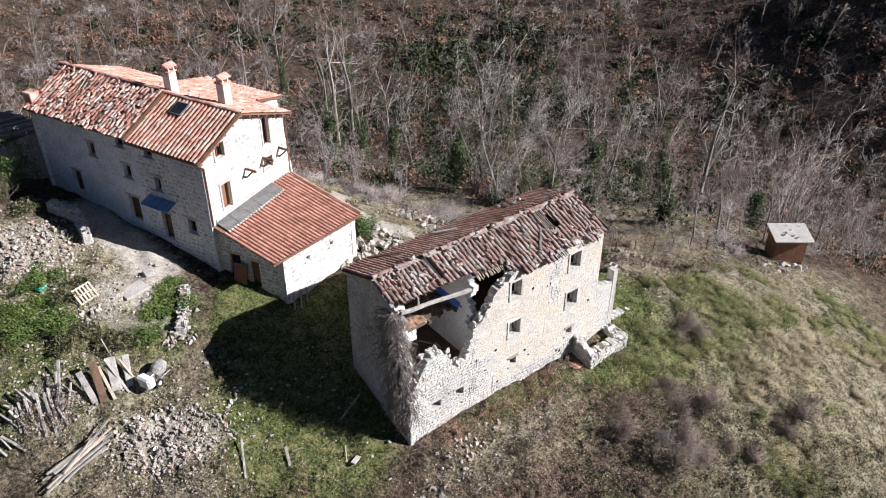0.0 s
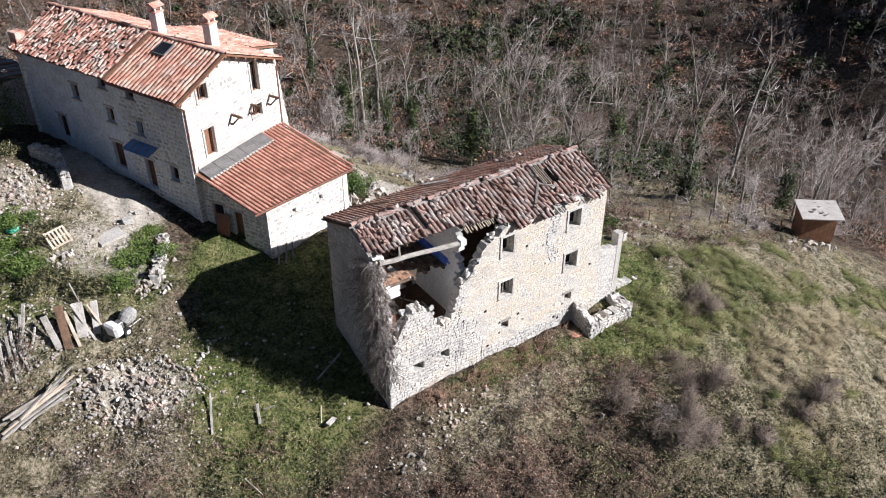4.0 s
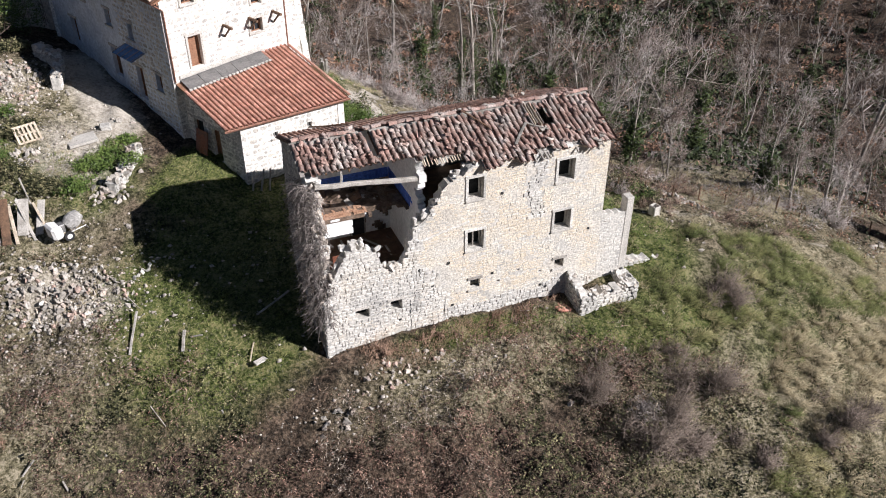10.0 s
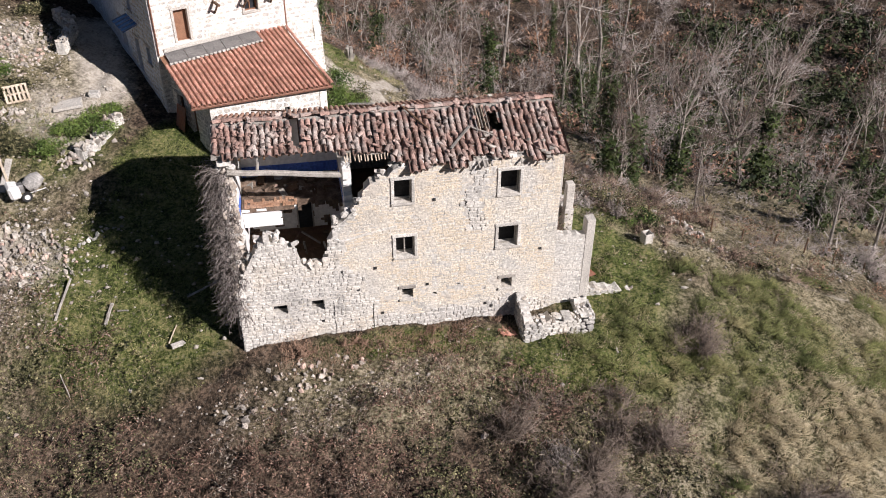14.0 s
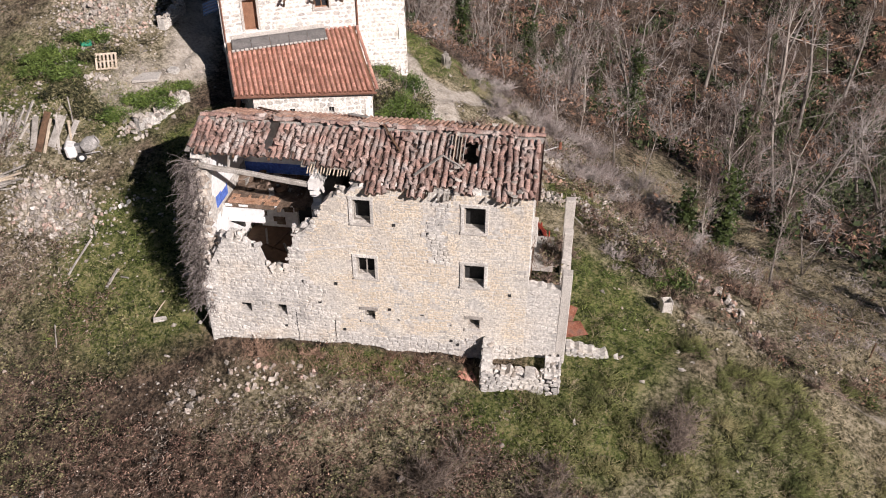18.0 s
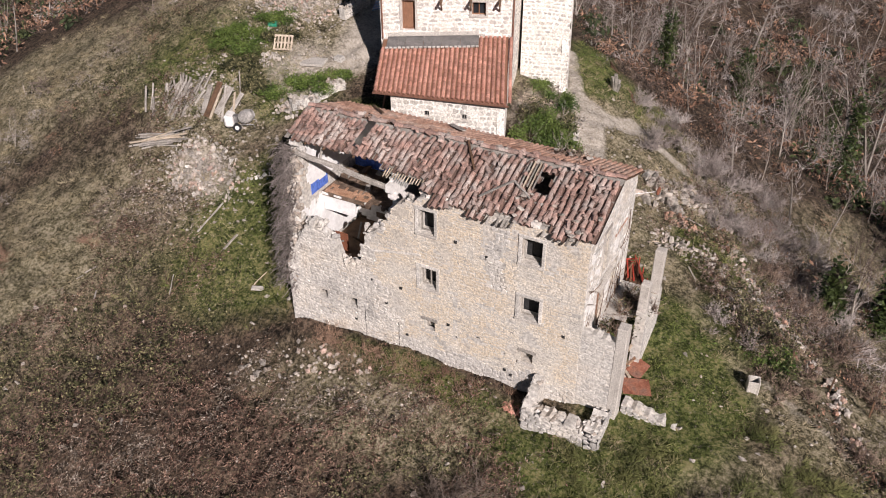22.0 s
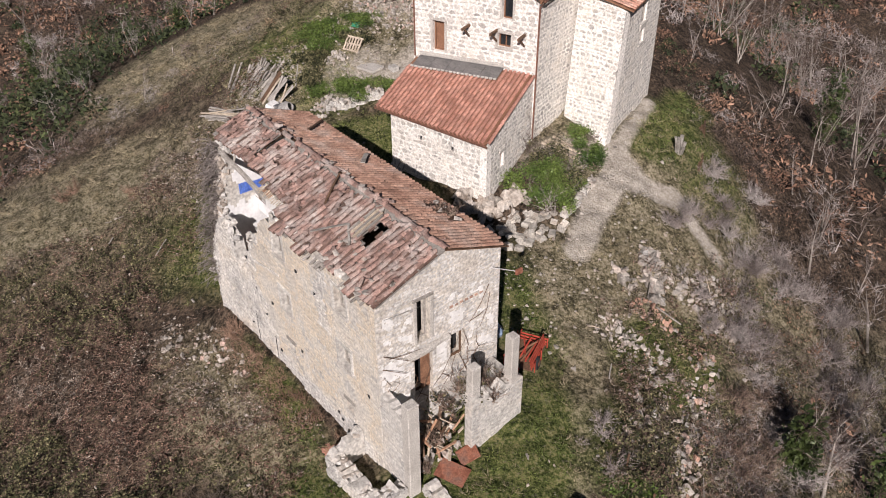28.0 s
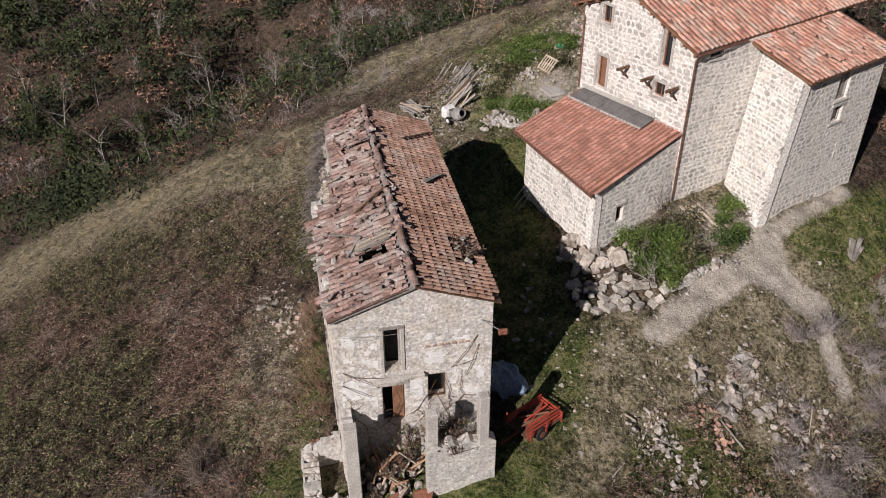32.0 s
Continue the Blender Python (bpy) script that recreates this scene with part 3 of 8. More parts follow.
def lay_stones(parent, P, ang, width, z0, z1, holes, keep, top, course, length, proud, pieces, joined, units=None, near=None, limit=300, joint=0.022, tilt=Vector((0, 0, 0))):
    """Courses of squared rubble on a wall's outer face. Those inside `near` are pieces of their own, the rest one mesh."""
    P = Vector(P)
    A = Vector((math.cos(radians(ang)), math.sin(radians(ang)), 0))
    N = Vector((A.y, -A.x, 0))
    jv, jf, count = [], [], 0
    basis = Matrix(((A.x, -N.x, 0, 0), (A.y, -N.y, 0, 0), (0, 0, 1, 0), (0, 0, 0, 1)))
    z = z0
    while z < z1:
        h = rnd.uniform(*course)
        spans = [(0.0, width)]
        for a, b, c, d in holes:
            if c < z + h * 0.85 and d > z + h * 0.15:
                spans = [s for x, y in spans for s in ((x, min(y, a)), (max(x, b), y)) if s[1] - s[0] > 0.06]
        for s0, s1 in spans:
            u = s0
            while u < s1 - 0.05:
                w = min(rnd.uniform(*length), s1 - u)
                if s1 - u - w < 0.1:
                    w = s1 - u
                hh = h * rnd.uniform(0.72, 1.22)
                cu, cz = u + w / 2, z + h / 2
                u += w
                if not keep(cu, cz) or (top is not None and cz + h * 0.3 > top(cu)):
                    continue
                cz += 0.05 * math.sin(cu * 1.7 + cz * 0.6) + rnd.uniform(-0.02, 0.02)
                c = P + A * cu + Vector((0, 0, cz)) + tilt * cz
                if c.z < gz(c.x, c.y) - 0.25 or rnd.random() < 0.03:
                    continue
                d = proud * rnd.uniform(0.5, 1.5)
                m = Matrix.Translation(c) @ basis @ Matrix.Rotation(rnd.gauss(0, 0.09), 4, "Y") @ Matrix.Diagonal((w - joint, d, hh - joint, 1))
                if near is not None and count < limit and near(cu, cz):
                    under(new("stone", rnd.choice(units)), parent).matrix_basis = m
                    count += 1
                else:
                    o = len(jv)
                    me = rnd.choice(units)
                    jv += [m @ v.co for v in me.vertices]
                    jf += [tuple(i + o for i in p.vertices) for p in me.polygons]
        z += h
    if jv:
        tagged(part("stonework", (jv, jf), joined, parent, "coursed rubble stones"), kind="stuff")


def barrel(name, material, length, r0, r1, thick=0.014, segs=5, flip=False):
    """A half-round tile, wide at its lower end, with a visible edge."""
    v, f = [], []
    for y, r in ((0, r0), (length, r1)):
        for k in range(segs + 1):
            a = math.pi * k / segs
            v.append((-math.cos(a) * r, y, (-1 if flip else 1) * math.sin(a) * r * 0.8))
    for k in range(segs + 1):
        a = math.pi * k / segs
        v.append((-math.cos(a) * (r0 - thick), 0, (-1 if flip else 1) * math.sin(a) * (r0 - thick) * 0.8))
    n = segs + 1
    for k in range(segs):
        f.append((k, k + 1, n + k + 1, n + k))
        f.append((2 * n + k, 2 * n + k + 1, k + 1, k))
    return mesh_of(name, v, f, material)


def tile_roof(parent, E0, A, S, wide, high, col, row, keep, mats, r=0.085, jitter=0.012, turn=2.5, near=None, limit=300, pan=None, slip=0.0, lift=0.02, step=1.6):
    """Barrel tiles over a slope: E0 its lower start, A along the eave, S up the slope."""
    E0, A, S = Vector(E0), Vector(A).normalized(), Vector(S).normalized()
    N = A.cross(S).normalized()
    base = Matrix(((A.x, S.x, N.x, 0), (A.y, S.y, N.y, 0), (A.z, S.z, N.z, 0), (0, 0, 0, 1)))
    units = [barrel("roof_tile", mats[0], row * 1.28 * k, r * q, r * 0.78 * q) for k, q in ((1, 1), (0.97, 1.06), (1.03, 0.95))]
    chip = barrel("roof_tile", mats[0], row * 0.8, r, r * 0.85)
    # the default channel colour is darkened for the shade between rows
    pans = barrel("pan_tile", pan or PAN_SHADE, row * 1.25, r * 0.95, r * 1.1, flip=True, segs=3)
    jv, jf, pv, pf, count = [], [], [], [], 0

    def join(me, m, v, f):
        o = len(v)
        v += [m @ x.co for x in me.vertices]
        f += [tuple(i + o for i in p.vertices) for p in me.polygons]

    for c in range(int(wide / col)):
        drift = rnd.uniform(-jitter, jitter)
        for k in range(int(high / row)):
            u, s = (c + 0.5) * col, k * row + slip * rnd.uniform(-1, 1)
            if keep(u + col / 2, s + row / 2):
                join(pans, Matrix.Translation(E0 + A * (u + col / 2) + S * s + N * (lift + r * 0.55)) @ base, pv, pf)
            if not keep(u, s + row / 2):
                continue
            loose = rnd.random() < slip * 3
            m = Matrix.Translation(E0 + A * (u + drift + rnd.gauss(0, jitter)) + S * s + N * (lift + r * 0.35 + abs(rnd.gauss(0, jitter * 0.7)) + (0.03 if loose else 0))) @ base
            m = m @ Euler((radians(-step + rnd.gauss(0, turn * 0.4)), radians(rnd.gauss(0, turn)), radians(rnd.gauss(0, turn * (5 if loose else 1))))).to_matrix().to_4x4()
            me = chip if loose and rnd.random() < 0.5 else rnd.choice(units)
            if near is not None and count < limit and near(u, s):
                under(new("roof_tile", me), parent).matrix_basis = m
                count += 1
            else:
                join(me, m, jv, jf)
    if jv:
        tagged(part("roof_tiles", (jv, jf), mats[1], parent, "rows of half-round clay tiles"), kind="stuff")
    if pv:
        tagged(part("pan_tiles", (pv, pf), pan or PAN_SHADE, parent, "channel tiles between the ridged rows"), kind="stuff")


def opening(parent, P, ang, u0, u1, z0, z1, depth, frame_mat, leaf=None, sill=None, lintel=None, jamb=None, split=True, fw=0.06, back=0.10):
    """A window or door in its hole: surround stones or timbers, frame, and leaf or panes set back in the wall. A BLACK
    leaf is a sheet that stands for the dark of an open hole.
    """
    A = Vector((math.cos(radians(ang)), math.sin(radians(ang)), 0))
    m = Matrix.Translation(P) @ Matrix(((A.x, -A.y, 0, 0), (A.y, A.x, 0, 0), (0, 0, 1, 0), (0, 0, 0, 1)))
    name = "door" if z1 - z0 > 1.6 else "window"
    w = part(name, box(u0 - 0.6 * (back - 0.1), u1 + 0.6 * (back - 0.1), depth + back, depth + back + 0.03, z0 - 0.6 * (back - 0.1), z1 + 0.6 * (back - 0.1), m=m), GLASS if leaf is None else leaf, parent)
    for a, b, c, d in ((u0, u0 + fw, z0, z1), (u1 - fw, u1, z0, z1), (u0 + fw, u1 - fw, z1 - fw, z1), (u0 + fw, u1 - fw, z0, z0 + fw)):
        part("window_frame", box(a, b, depth, depth + 0.09, c, d, 0.008, m=m), frame_mat, w)
    if split:
        mid = (u0 + u1) / 2
        part("mullion", box(mid - 0.025, mid + 0.025, depth + 0.02, depth + 0.09, z0 + fw, z1 - fw, 0.006, m=m), frame_mat, w)
    if sill:
        part("sill", box(u0 - 0.14, u1 + 0.14, -0.09, 0.16, z0 - 0.11, z0 - 0.003, 0.012, m=m, jag=0.008), sill, w)
    if lintel:
        part("lintel", box(u0 - 0.16, u1 + 0.16, -0.055, 0.16, z1 + 0.003, z1 + 0.15, 0.012, m=m, jag=0.008), lintel, w)
    if jamb:
        for a, b in ((u0 - 0.14, u0 - 0.003), (u1 + 0.003, u1 + 0.14)):
            part("jamb_stone", box(a, b, -0.055, 0.16, z0 - 0.0, z1, 0.012, m=m, jag=0.006), jamb, w)
    return w


UNITS_RUIN = stone_units(RUBBLE, 7) + squared_units(RUBBLE, 7)
UNITS_HOUSE = stone_units(FIELD, 14)
UNITS_BUFF, UNITS_WHITE, UNITS_SMOOTH = squared_units(BUFF, 12), squared_units(WHITED, 12), squared_units(RUBBLE, 10)

# ---- the ruined farmhouse ----
LX, LY = 14.25, 5.75
RIDGE_Y, RIDGE_Z, PITCH = 2.95, 9.92, 0.37


def roof_z(y):
    return RIDGE_Z - PITCH * abs(y - RIDGE_Y)


ruin = thing("ruined_farmhouse", "ruined limestone farmhouse with collapsed corner and sagging tiled roof", "ruin", (7, 3, 0))

EDGE = [(0.0, 2.5), (0.2, 3.4), (0.42, 4.3), (0.75, 4.85), (1.2, 5.6), (1.5, 5.95), (1.95, 5.7), (2.3, 5.4), (2.75, 5.35), (2.85, 4.45), (3.2, 4.22), (3.85, 4.27), (4.05, 5.1), (4.3, 5.9), (4.4, 6.3), (4.9, 6.55),
        (5.25, 6.9), (5.6, 7.4), (5.9, 7.95), (6.4, 8.35), (6.8, 8.45), (7.1, 8.75), (14.3, 8.80)]


def breach(u):
    for (a, za), (b, zb) in zip(EDGE, EDGE[1:]):
        if a <= u <= b:
            return za + (zb - za) * (u - a) / (b - a) + 0.10 * math.sin(u * 23) * (u < 7)
    return 8.8


FRONT = [(7.02, 7.75, 7.06, 8.17), (11.56, 12.40, 7.04, 8.17), (7.02, 7.82, 4.32, 5.36), (11.56, 12.43, 4.33, 5.40), (7.22, 7.70, 2.0, 2.56), (11.80, 12.30, 2.04, 2.56),
         (1.46, 2.10, 1.86, 2.38), (3.18, 3.72, 1.92, 2.46), (8.62, 8.80, 2.0, 2.18), (10.9, 11.06, 1.96, 2.12)]
us = lines(0, LX, 0.24, [v for h in FRONT for v in h[:2]])
zs = lines(-1.4, 8.8, 0.24, [v for h in FRONT for v in h[2:]])
front_wall = part("front_wall", slab((0, 0, 0), (1, 0, 0), (0, 0, 1), (0, -1, 0), us, zs, 0.55, lambda u, v: not inside(FRONT, u, v), breach), MORTAR, ruin, "sunlit limestone rubble wall with a great breach")
def gable_top(u):
    return roof_z(u) - 0.12


END = [(1.77, 2.38, 6.12, 8.08), (3.34, 4.05, 4.36, 5.70), (1.62, 2.46, 3.55, 5.42)]
us = lines(0, LY, 0.24, [v for h in END for v in h[:2]])
zs = lines(-0.5, 9.9, 0.24, [v for h in END for v in h[2:]])
end_wall = part("end_wall", slab((LX + 0.004, 0.004, 0), (0, 1, 0), (0, 0, 1), (1, 0, 0), us, zs, 0.55, lambda u, v: not inside(END, u, v), gable_top), PALE_MORTAR, ruin, "pale lime-washed gable wall with a doorway and a window")
us, zs = lines(0, LX, 0.5), lines(0.5, 8.7, 0.5)
part("back_wall", slab((LX, LY, 0), (-1, 0, 0), (0, 0, 1), (0, 1, 0), lines(0, LX, 0.5, [9.3, 9.9]), lines(0.5, 8.75, 0.5, [3.0, 4.4]), 0.5, lambda u, v: not (9.3 < u < 9.9 and 3.0 < v < 4.4)), MORTAR, ruin, "shaded rubble back wall")
def set_back(z):
    """How far the broken front edge of the gable has crumbled away at a height."""
    return 0 if z < 2.5 else 0.05 + min(1.15, (z - 2.5) * 0.2) + 0.13 * math.sin(z * 5.3) + 0.09 * math.sin(z * 13.7)


def broken_edge(u, z):
    """The gable's front edge crumbles back above the breach."""
    return LY - u > set_back(z)


us, zs = lines(0, LY - 0.008, 0.13), lines(-1.4, 9.9, 0.16)
left_wall = part("left_wall", slab((-0.004, LY - 0.004, 0), (0, -1, 0), (0, 0, 1), (-1, 0, 0), us, zs, 0.55, broken_edge, lambda u: gable_top(LY - u) - (0.18 * abs(math.sin(u * 9)) if u > LY - 1.4 else 0)), MORTAR, ruin, "shaded rubble gable wall, hung with dead ivy")
CORE_ROCKS = [rock_mesh("stone", 300 + k, CORE) for k in range(8)] + [rock_mesh("stone", 310 + k, RUBBLE) for k in range(4)]
for i in range(230):
    z, k = rnd.uniform(2.3, 8.75), rnd.uniform(0.13, 0.42)
    under(new("core_stone", rnd.choice(CORE_ROCKS)), left_wall).matrix_basis = pose(rnd.uniform(0.02, 0.54), max(0.1, set_back(z)) + rnd.uniform(-0.10, 0.12), z, rnd.uniform(0, 360), rnd.uniform(0, 360), 0) @ Matrix.Diagonal((k, k, k * 0.8, 1))
# inner faces: plaster, the blue dado of the upper room, the cross wall
def ragged(u, v, s=1.0):
    return math.sin(u * 5.1 * s + 1.3 * math.sin(v * 4.3 * s)) + math.sin(v * 6.7 * s + u * 2.9)


part("plaster", slab((0.575, LY - 0.5, 0), (0, -1, 0), (0, 0, 1), (1, 0, 0), lines(0, 4.65, 0.15), lines(3.2, 8.9, 0.15), 0.022, lambda u, v: (v > 6.6 or v < 5.8 + 0.15 * math.sin(u * 9)) and broken_edge(u + 0.5, v - 0.35) and LY - 0.5 - u > (0.78 if v < 6 else 1.5) + 0.16 * math.sin(v * 5), lambda u: gable_top(LY - 0.5 - u) - 0.15), INNER_WHITE, left_wall, "white inner plaster")
part("blue_band", slab((0.579, 2.9, 0), (0, -1, 0), (0, 0, 1), (1, 0, 0), lines(0, 1.3, 0.1), lines(6.2, 6.75, 0.1), 0.022, lambda u, v: v < 6.72 - 0.1 * math.sin(u * 4)), BLUE, left_wall)
inner = part("inner_plaster", box(0.58, 5.0, LY - 0.525, LY - 0.502, 3.0, 8.85, 0.004), PLASTER, ruin, "grey-white plaster of the upper rooms")
part("blue_band", box(0.6, 4.98, LY - 0.532, LY - 0.527, 6.02, 6.55), BLUE, inner)
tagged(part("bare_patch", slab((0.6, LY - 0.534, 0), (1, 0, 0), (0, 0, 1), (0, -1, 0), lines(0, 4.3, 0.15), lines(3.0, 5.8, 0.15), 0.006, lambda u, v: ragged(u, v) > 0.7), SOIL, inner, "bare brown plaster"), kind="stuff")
# a black panel in place of the unlit room beyond the doorway
part("doorway", box(2.95, 3.6, LY - 0.56, LY - 0.541, 3.0, 5.35, 0.004), BLACK, inner, "black panel drawn as the dark of an inner doorway")
for x in (2.88, 3.6):
    part("door_jamb", box(x, x + 0.07, LY - 0.58, LY - 0.541, 3.0, 5.4, 0.004), WOOD_GREY, inner)
cross = part("cross_wall", slab((5.0, LY - 0.5, 0), (0, -1, 0), (0, 0, 1), (-1, 0, 0), lines(0, 4.6, 0.18), lines(2.4, 9.2, 0.18), 0.35, lambda u, v: u < 4.1 + 0.25 * math.sin(v * 4.1) + 0.15 * math.sin(v * 11), lambda u: min(gable_top(LY - 0.5 - u) - 0.08, 9.3)), PLASTER, ruin, "plastered cross wall, broken at its edge")
part("blue_band", slab((4.994, LY - 0.55, 0), (0, -1, 0), (0, 0, 1), (-1, 0, 0), lines(0, 3.4, 0.15), lines(5.98, 6.6, 0.15), 0.004, lambda u, v: u < 3.2 + 0.2 * math.sin(v * 12)), BLUE, cross)
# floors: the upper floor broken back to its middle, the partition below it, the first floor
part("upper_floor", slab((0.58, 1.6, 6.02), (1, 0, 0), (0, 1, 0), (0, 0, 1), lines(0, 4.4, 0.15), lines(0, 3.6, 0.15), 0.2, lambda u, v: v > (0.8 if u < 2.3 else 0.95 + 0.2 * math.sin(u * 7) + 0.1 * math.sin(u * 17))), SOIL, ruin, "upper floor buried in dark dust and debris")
part("floor_edge", beam((0.58, 2.38, 5.93), (2.95, 2.42, 5.90), 0.09, 0.17, 0.012, cuts=8), PLASTER, ruin, "broken plastered edge of the upper floor")
for i in range(54):
    x, y = 0.76 + 0.128 * (i % 18), 2.50 + 0.25 * (i // 18)
    if rnd.random() < 0.86 - 0.15 * (i // 18):
        part("floor_brick", box(-0.058, 0.058, -0.118, 0.118, -0.012, 0.02, 0.004, m=Matrix.Translation((x, y, 6.035)) @ pose(0, 0, 0, rnd.gauss(0, 2), rnd.gauss(0, 2), rnd.gauss(0, 4))), OCHRE, ruin)
for i in range(40):
    k = rnd.uniform(0.12, 0.35)
    x, y = rnd.uniform(0.8, 4.8), rnd.uniform(3.3, 4.9)
    part("fallen_piece", box(-k, k, -k * 0.5, k * 0.5, 0, k * 0.4, 0.01, m=Matrix.Translation((x, y, 6.03)) @ pose(0, 0, 0, rnd.uniform(-25, 25), rnd.uniform(-25, 25), rnd.uniform(0, 180)), jag=0.03), (SOIL, WOOD_DARK, SOIL, WOOD_GREY, SOIL, SOIL, WOOD_DARK)[i % 7], ruin)
part("partition", slab((0.6, 2.44, 0), (1, 0, 0), (0, 0, 1), (0, -1, 0), lines(0, 1.75, 0.07), lines(4.95, 5.83, 0.07), 0.12, lambda u, v: u < 1.66 + 0.05 * math.sin(v * 15) and v > 5.02 + 0.03 * math.sin(u * 13)), INNER_WHITE, ruin, "strip of white partition below the upper floor")
part("first_floor", slab((0.58, 0.56, 3.0), (1, 0, 0), (0, 1, 0), (0, 0, 1), lines(0, 13.0, 0.3), lines(0, 4.65, 0.3), 0.18, lambda u, v: not (1.9 < u < 3.4 and v < 1.5)), WOOD_DARK, ruin, "sagging timber first floor")
part("upper_floor_right", slab((5.36, 0.56, 6.0), (1, 0, 0), (0, 1, 0), (0, 0, 1), lines(0, 8.3, 0.4), lines(0, 4.6, 0.4), 0.18, lambda u, v: True), WOOD_DARK, ruin, "timber upper floor")
part("panel_door", box(1.15, 1.85, 2.3, 2.36, 3.02, 4.0, 0.01), WOOD_RED, ruin, "reddish wooden door standing in the inner room")
for i in range(14):
    a_ = (rnd.uniform(0.8, 4.6), rnd.uniform(0.8, 3.5), rnd.uniform(3.05, 3.6))
    part("fallen_timber", beam(a_, (a_[0] + rnd.uniform(-1, 1), a_[1] + rnd.uniform(-0.8, 0.8), a_[2] + rnd.uniform(0, 0.9)), 0.09, 0.07), WOOD_DARK if i % 2 else WOOD_GREY, ruin)
part("tie_beam", beam((0.35, 1.07, 8.62), (4.95, 0.96, 8.12), 0.20, 0.22, 0.03, cuts=6), WOOD_GREY, ruin, "bleached log beam bridging the breach")
part("short_post", beam((1.55, 1.15, 8.50), (1.62, 1.3, 9.05), 0.10, 0.10), WOOD_GREY, ruin)
for i in range(9):
    x = 0.9 + 0.5 * i
    part("rafter", beam((x, 1.05 + 0.1 * math.sin(i * 2.1), roof_z(1.1) - 0.1), (x, RIDGE_Y, RIDGE_Z - 0.12), 0.09, 0.10), WOOD_DARK, ruin)


def front_keep(x, y):
    if 11.28 + 0.12 * math.sin(y * 7) < x < 11.98 + 0.14 * math.sin(y * 5 + 1) and 1.3 + 0.12 * math.sin(x * 9) < y < 2.45:
        return False
    if 3.0 < x < 3.45 and 1.35 < y < 2.75:
        return False
    lim = 1.0 if x < 4.9 else 0.72 if x < 7.0 else 0.16 if x < 7.7 else -0.28 if x < 10.0 else 0.0 if x < 12.7 else -0.2
    return y > lim + 0.10 * math.sin(x * 3.7) + 0.05 * math.sin(x * 11)


CS = 1 / math.hypot(1, PITCH)
SF, SB = Vector((0, CS, PITCH * CS)), Vector((0, -CS, PITCH * CS))
front_slope = part("front_slope", slab((-0.2, -0.42, roof_z(-0.42)), (1, 0, 0), SF, (0, -PITCH * CS, CS), lines(0, 14.65, 0.2), lines(0, 3.37 / CS, 0.2), 0.045, lambda u, s: front_keep(u - 0.2, -0.42 + s * CS - 0.12)), WOOD_GREY, ruin, "bare boards under the broken front slope")
tile_roof(front_slope, (-0.2, -0.42, roof_z(-0.42)), (1, 0, 0), SF, 14.65, 3.37 / CS, 0.275, 0.30, lambda u, s: front_keep(u - 0.2, -0.42 + s * CS) and not (u < 4.6 and s * CS < 1.75 and math.sin(u * 7.3) + math.sin(s * 5 + u) > 0.9),
          (TILE_OLD, TILE_OLD_J), r=0.106, jitter=0.02, turn=4, near=lambda u, s: u > 6.2, limit=300, slip=0.045, step=2.6)
back_slope = part("back_slope", slab((14.45, 6.0, roof_z(6.0)), (-1, 0, 0), SB, (0, PITCH * CS, CS), lines(0, 14.65, 0.4), lines(0, 3.05 / CS, 0.4), 0.045, lambda u, s: True), WOOD_DARK, ruin, "boards under the back slope")
tile_roof(back_slope, (14.45, 6.0, roof_z(6.0)), (-1, 0, 0), SB, 14.65, 3.05 / CS, 0.235, 0.33, lambda u, s: not ((u - 3.0) ** 2 / 0.9 + (s - 0.75) ** 2 / 0.25 < 1 + 0.4 * math.sin(u * 9)) and not (u < 0.5 and s < 0.4), (TILE_BACK, TILE_BACK_J), r=0.092, jitter=0.008, turn=1.6, near=lambda u, s: 1.0 < u < 6.0, limit=300, slip=0.010, step=4.2)
for i in range(36):
    x = -0.1 + i * 0.405
    m = Matrix.Translation((x, RIDGE_Y + rnd.gauss(0, 0.03), RIDGE_Z + 0.06 + 0.03 * rnd.random())) @ pose(0, 0, 0, rnd.gauss(0, 3), rnd.gauss(0, 6), -90 + rnd.gauss(0, 5))
    if rnd.random() < 0.9:
        if i == 0:
            RT = barrel("ridge_tile", TILE_OLD, 0.44, 0.14, 0.115)
        under(new("ridge_tile", RT), back_slope).matrix_basis = m

SHARDS = [barrel("broken_tile", TILE_OLD, ln, 0.10, 0.09, segs=4) for ln in (0.12, 0.18, 0.26)] + [barrel("broken_tile", TILE_OLD, ln, 0.085, 0.08, segs=4, flip=True) for ln in (0.16, 0.3)]
for i in range(190):
    if i < 70:
        x, y = rnd.uniform(-0.15, 4.8), rnd.uniform(1.15, 3.3)
    elif i < 110:
        x, y = rnd.uniform(4.8, 14.3), RIDGE_Y + rnd.gauss(0, 0.22)
    else:
        x, y = rnd.uniform(4.9, 14.3), rnd.uniform(-0.2, 2.8)
    if front_keep(x, y):
        under(new("broken_tile", rnd.choice(SHARDS)), front_slope).matrix_basis = pose(x, y, roof_z(y) + 0.15 + rnd.uniform(0, 0.05), math.degrees(math.atan(PITCH)) * (1 if y < RIDGE_Y else -1) + rnd.gauss(0, 9), rnd.gauss(0, 14), rnd.uniform(0, 360) if rnd.random() < 0.5 else rnd.gauss(0, 25))
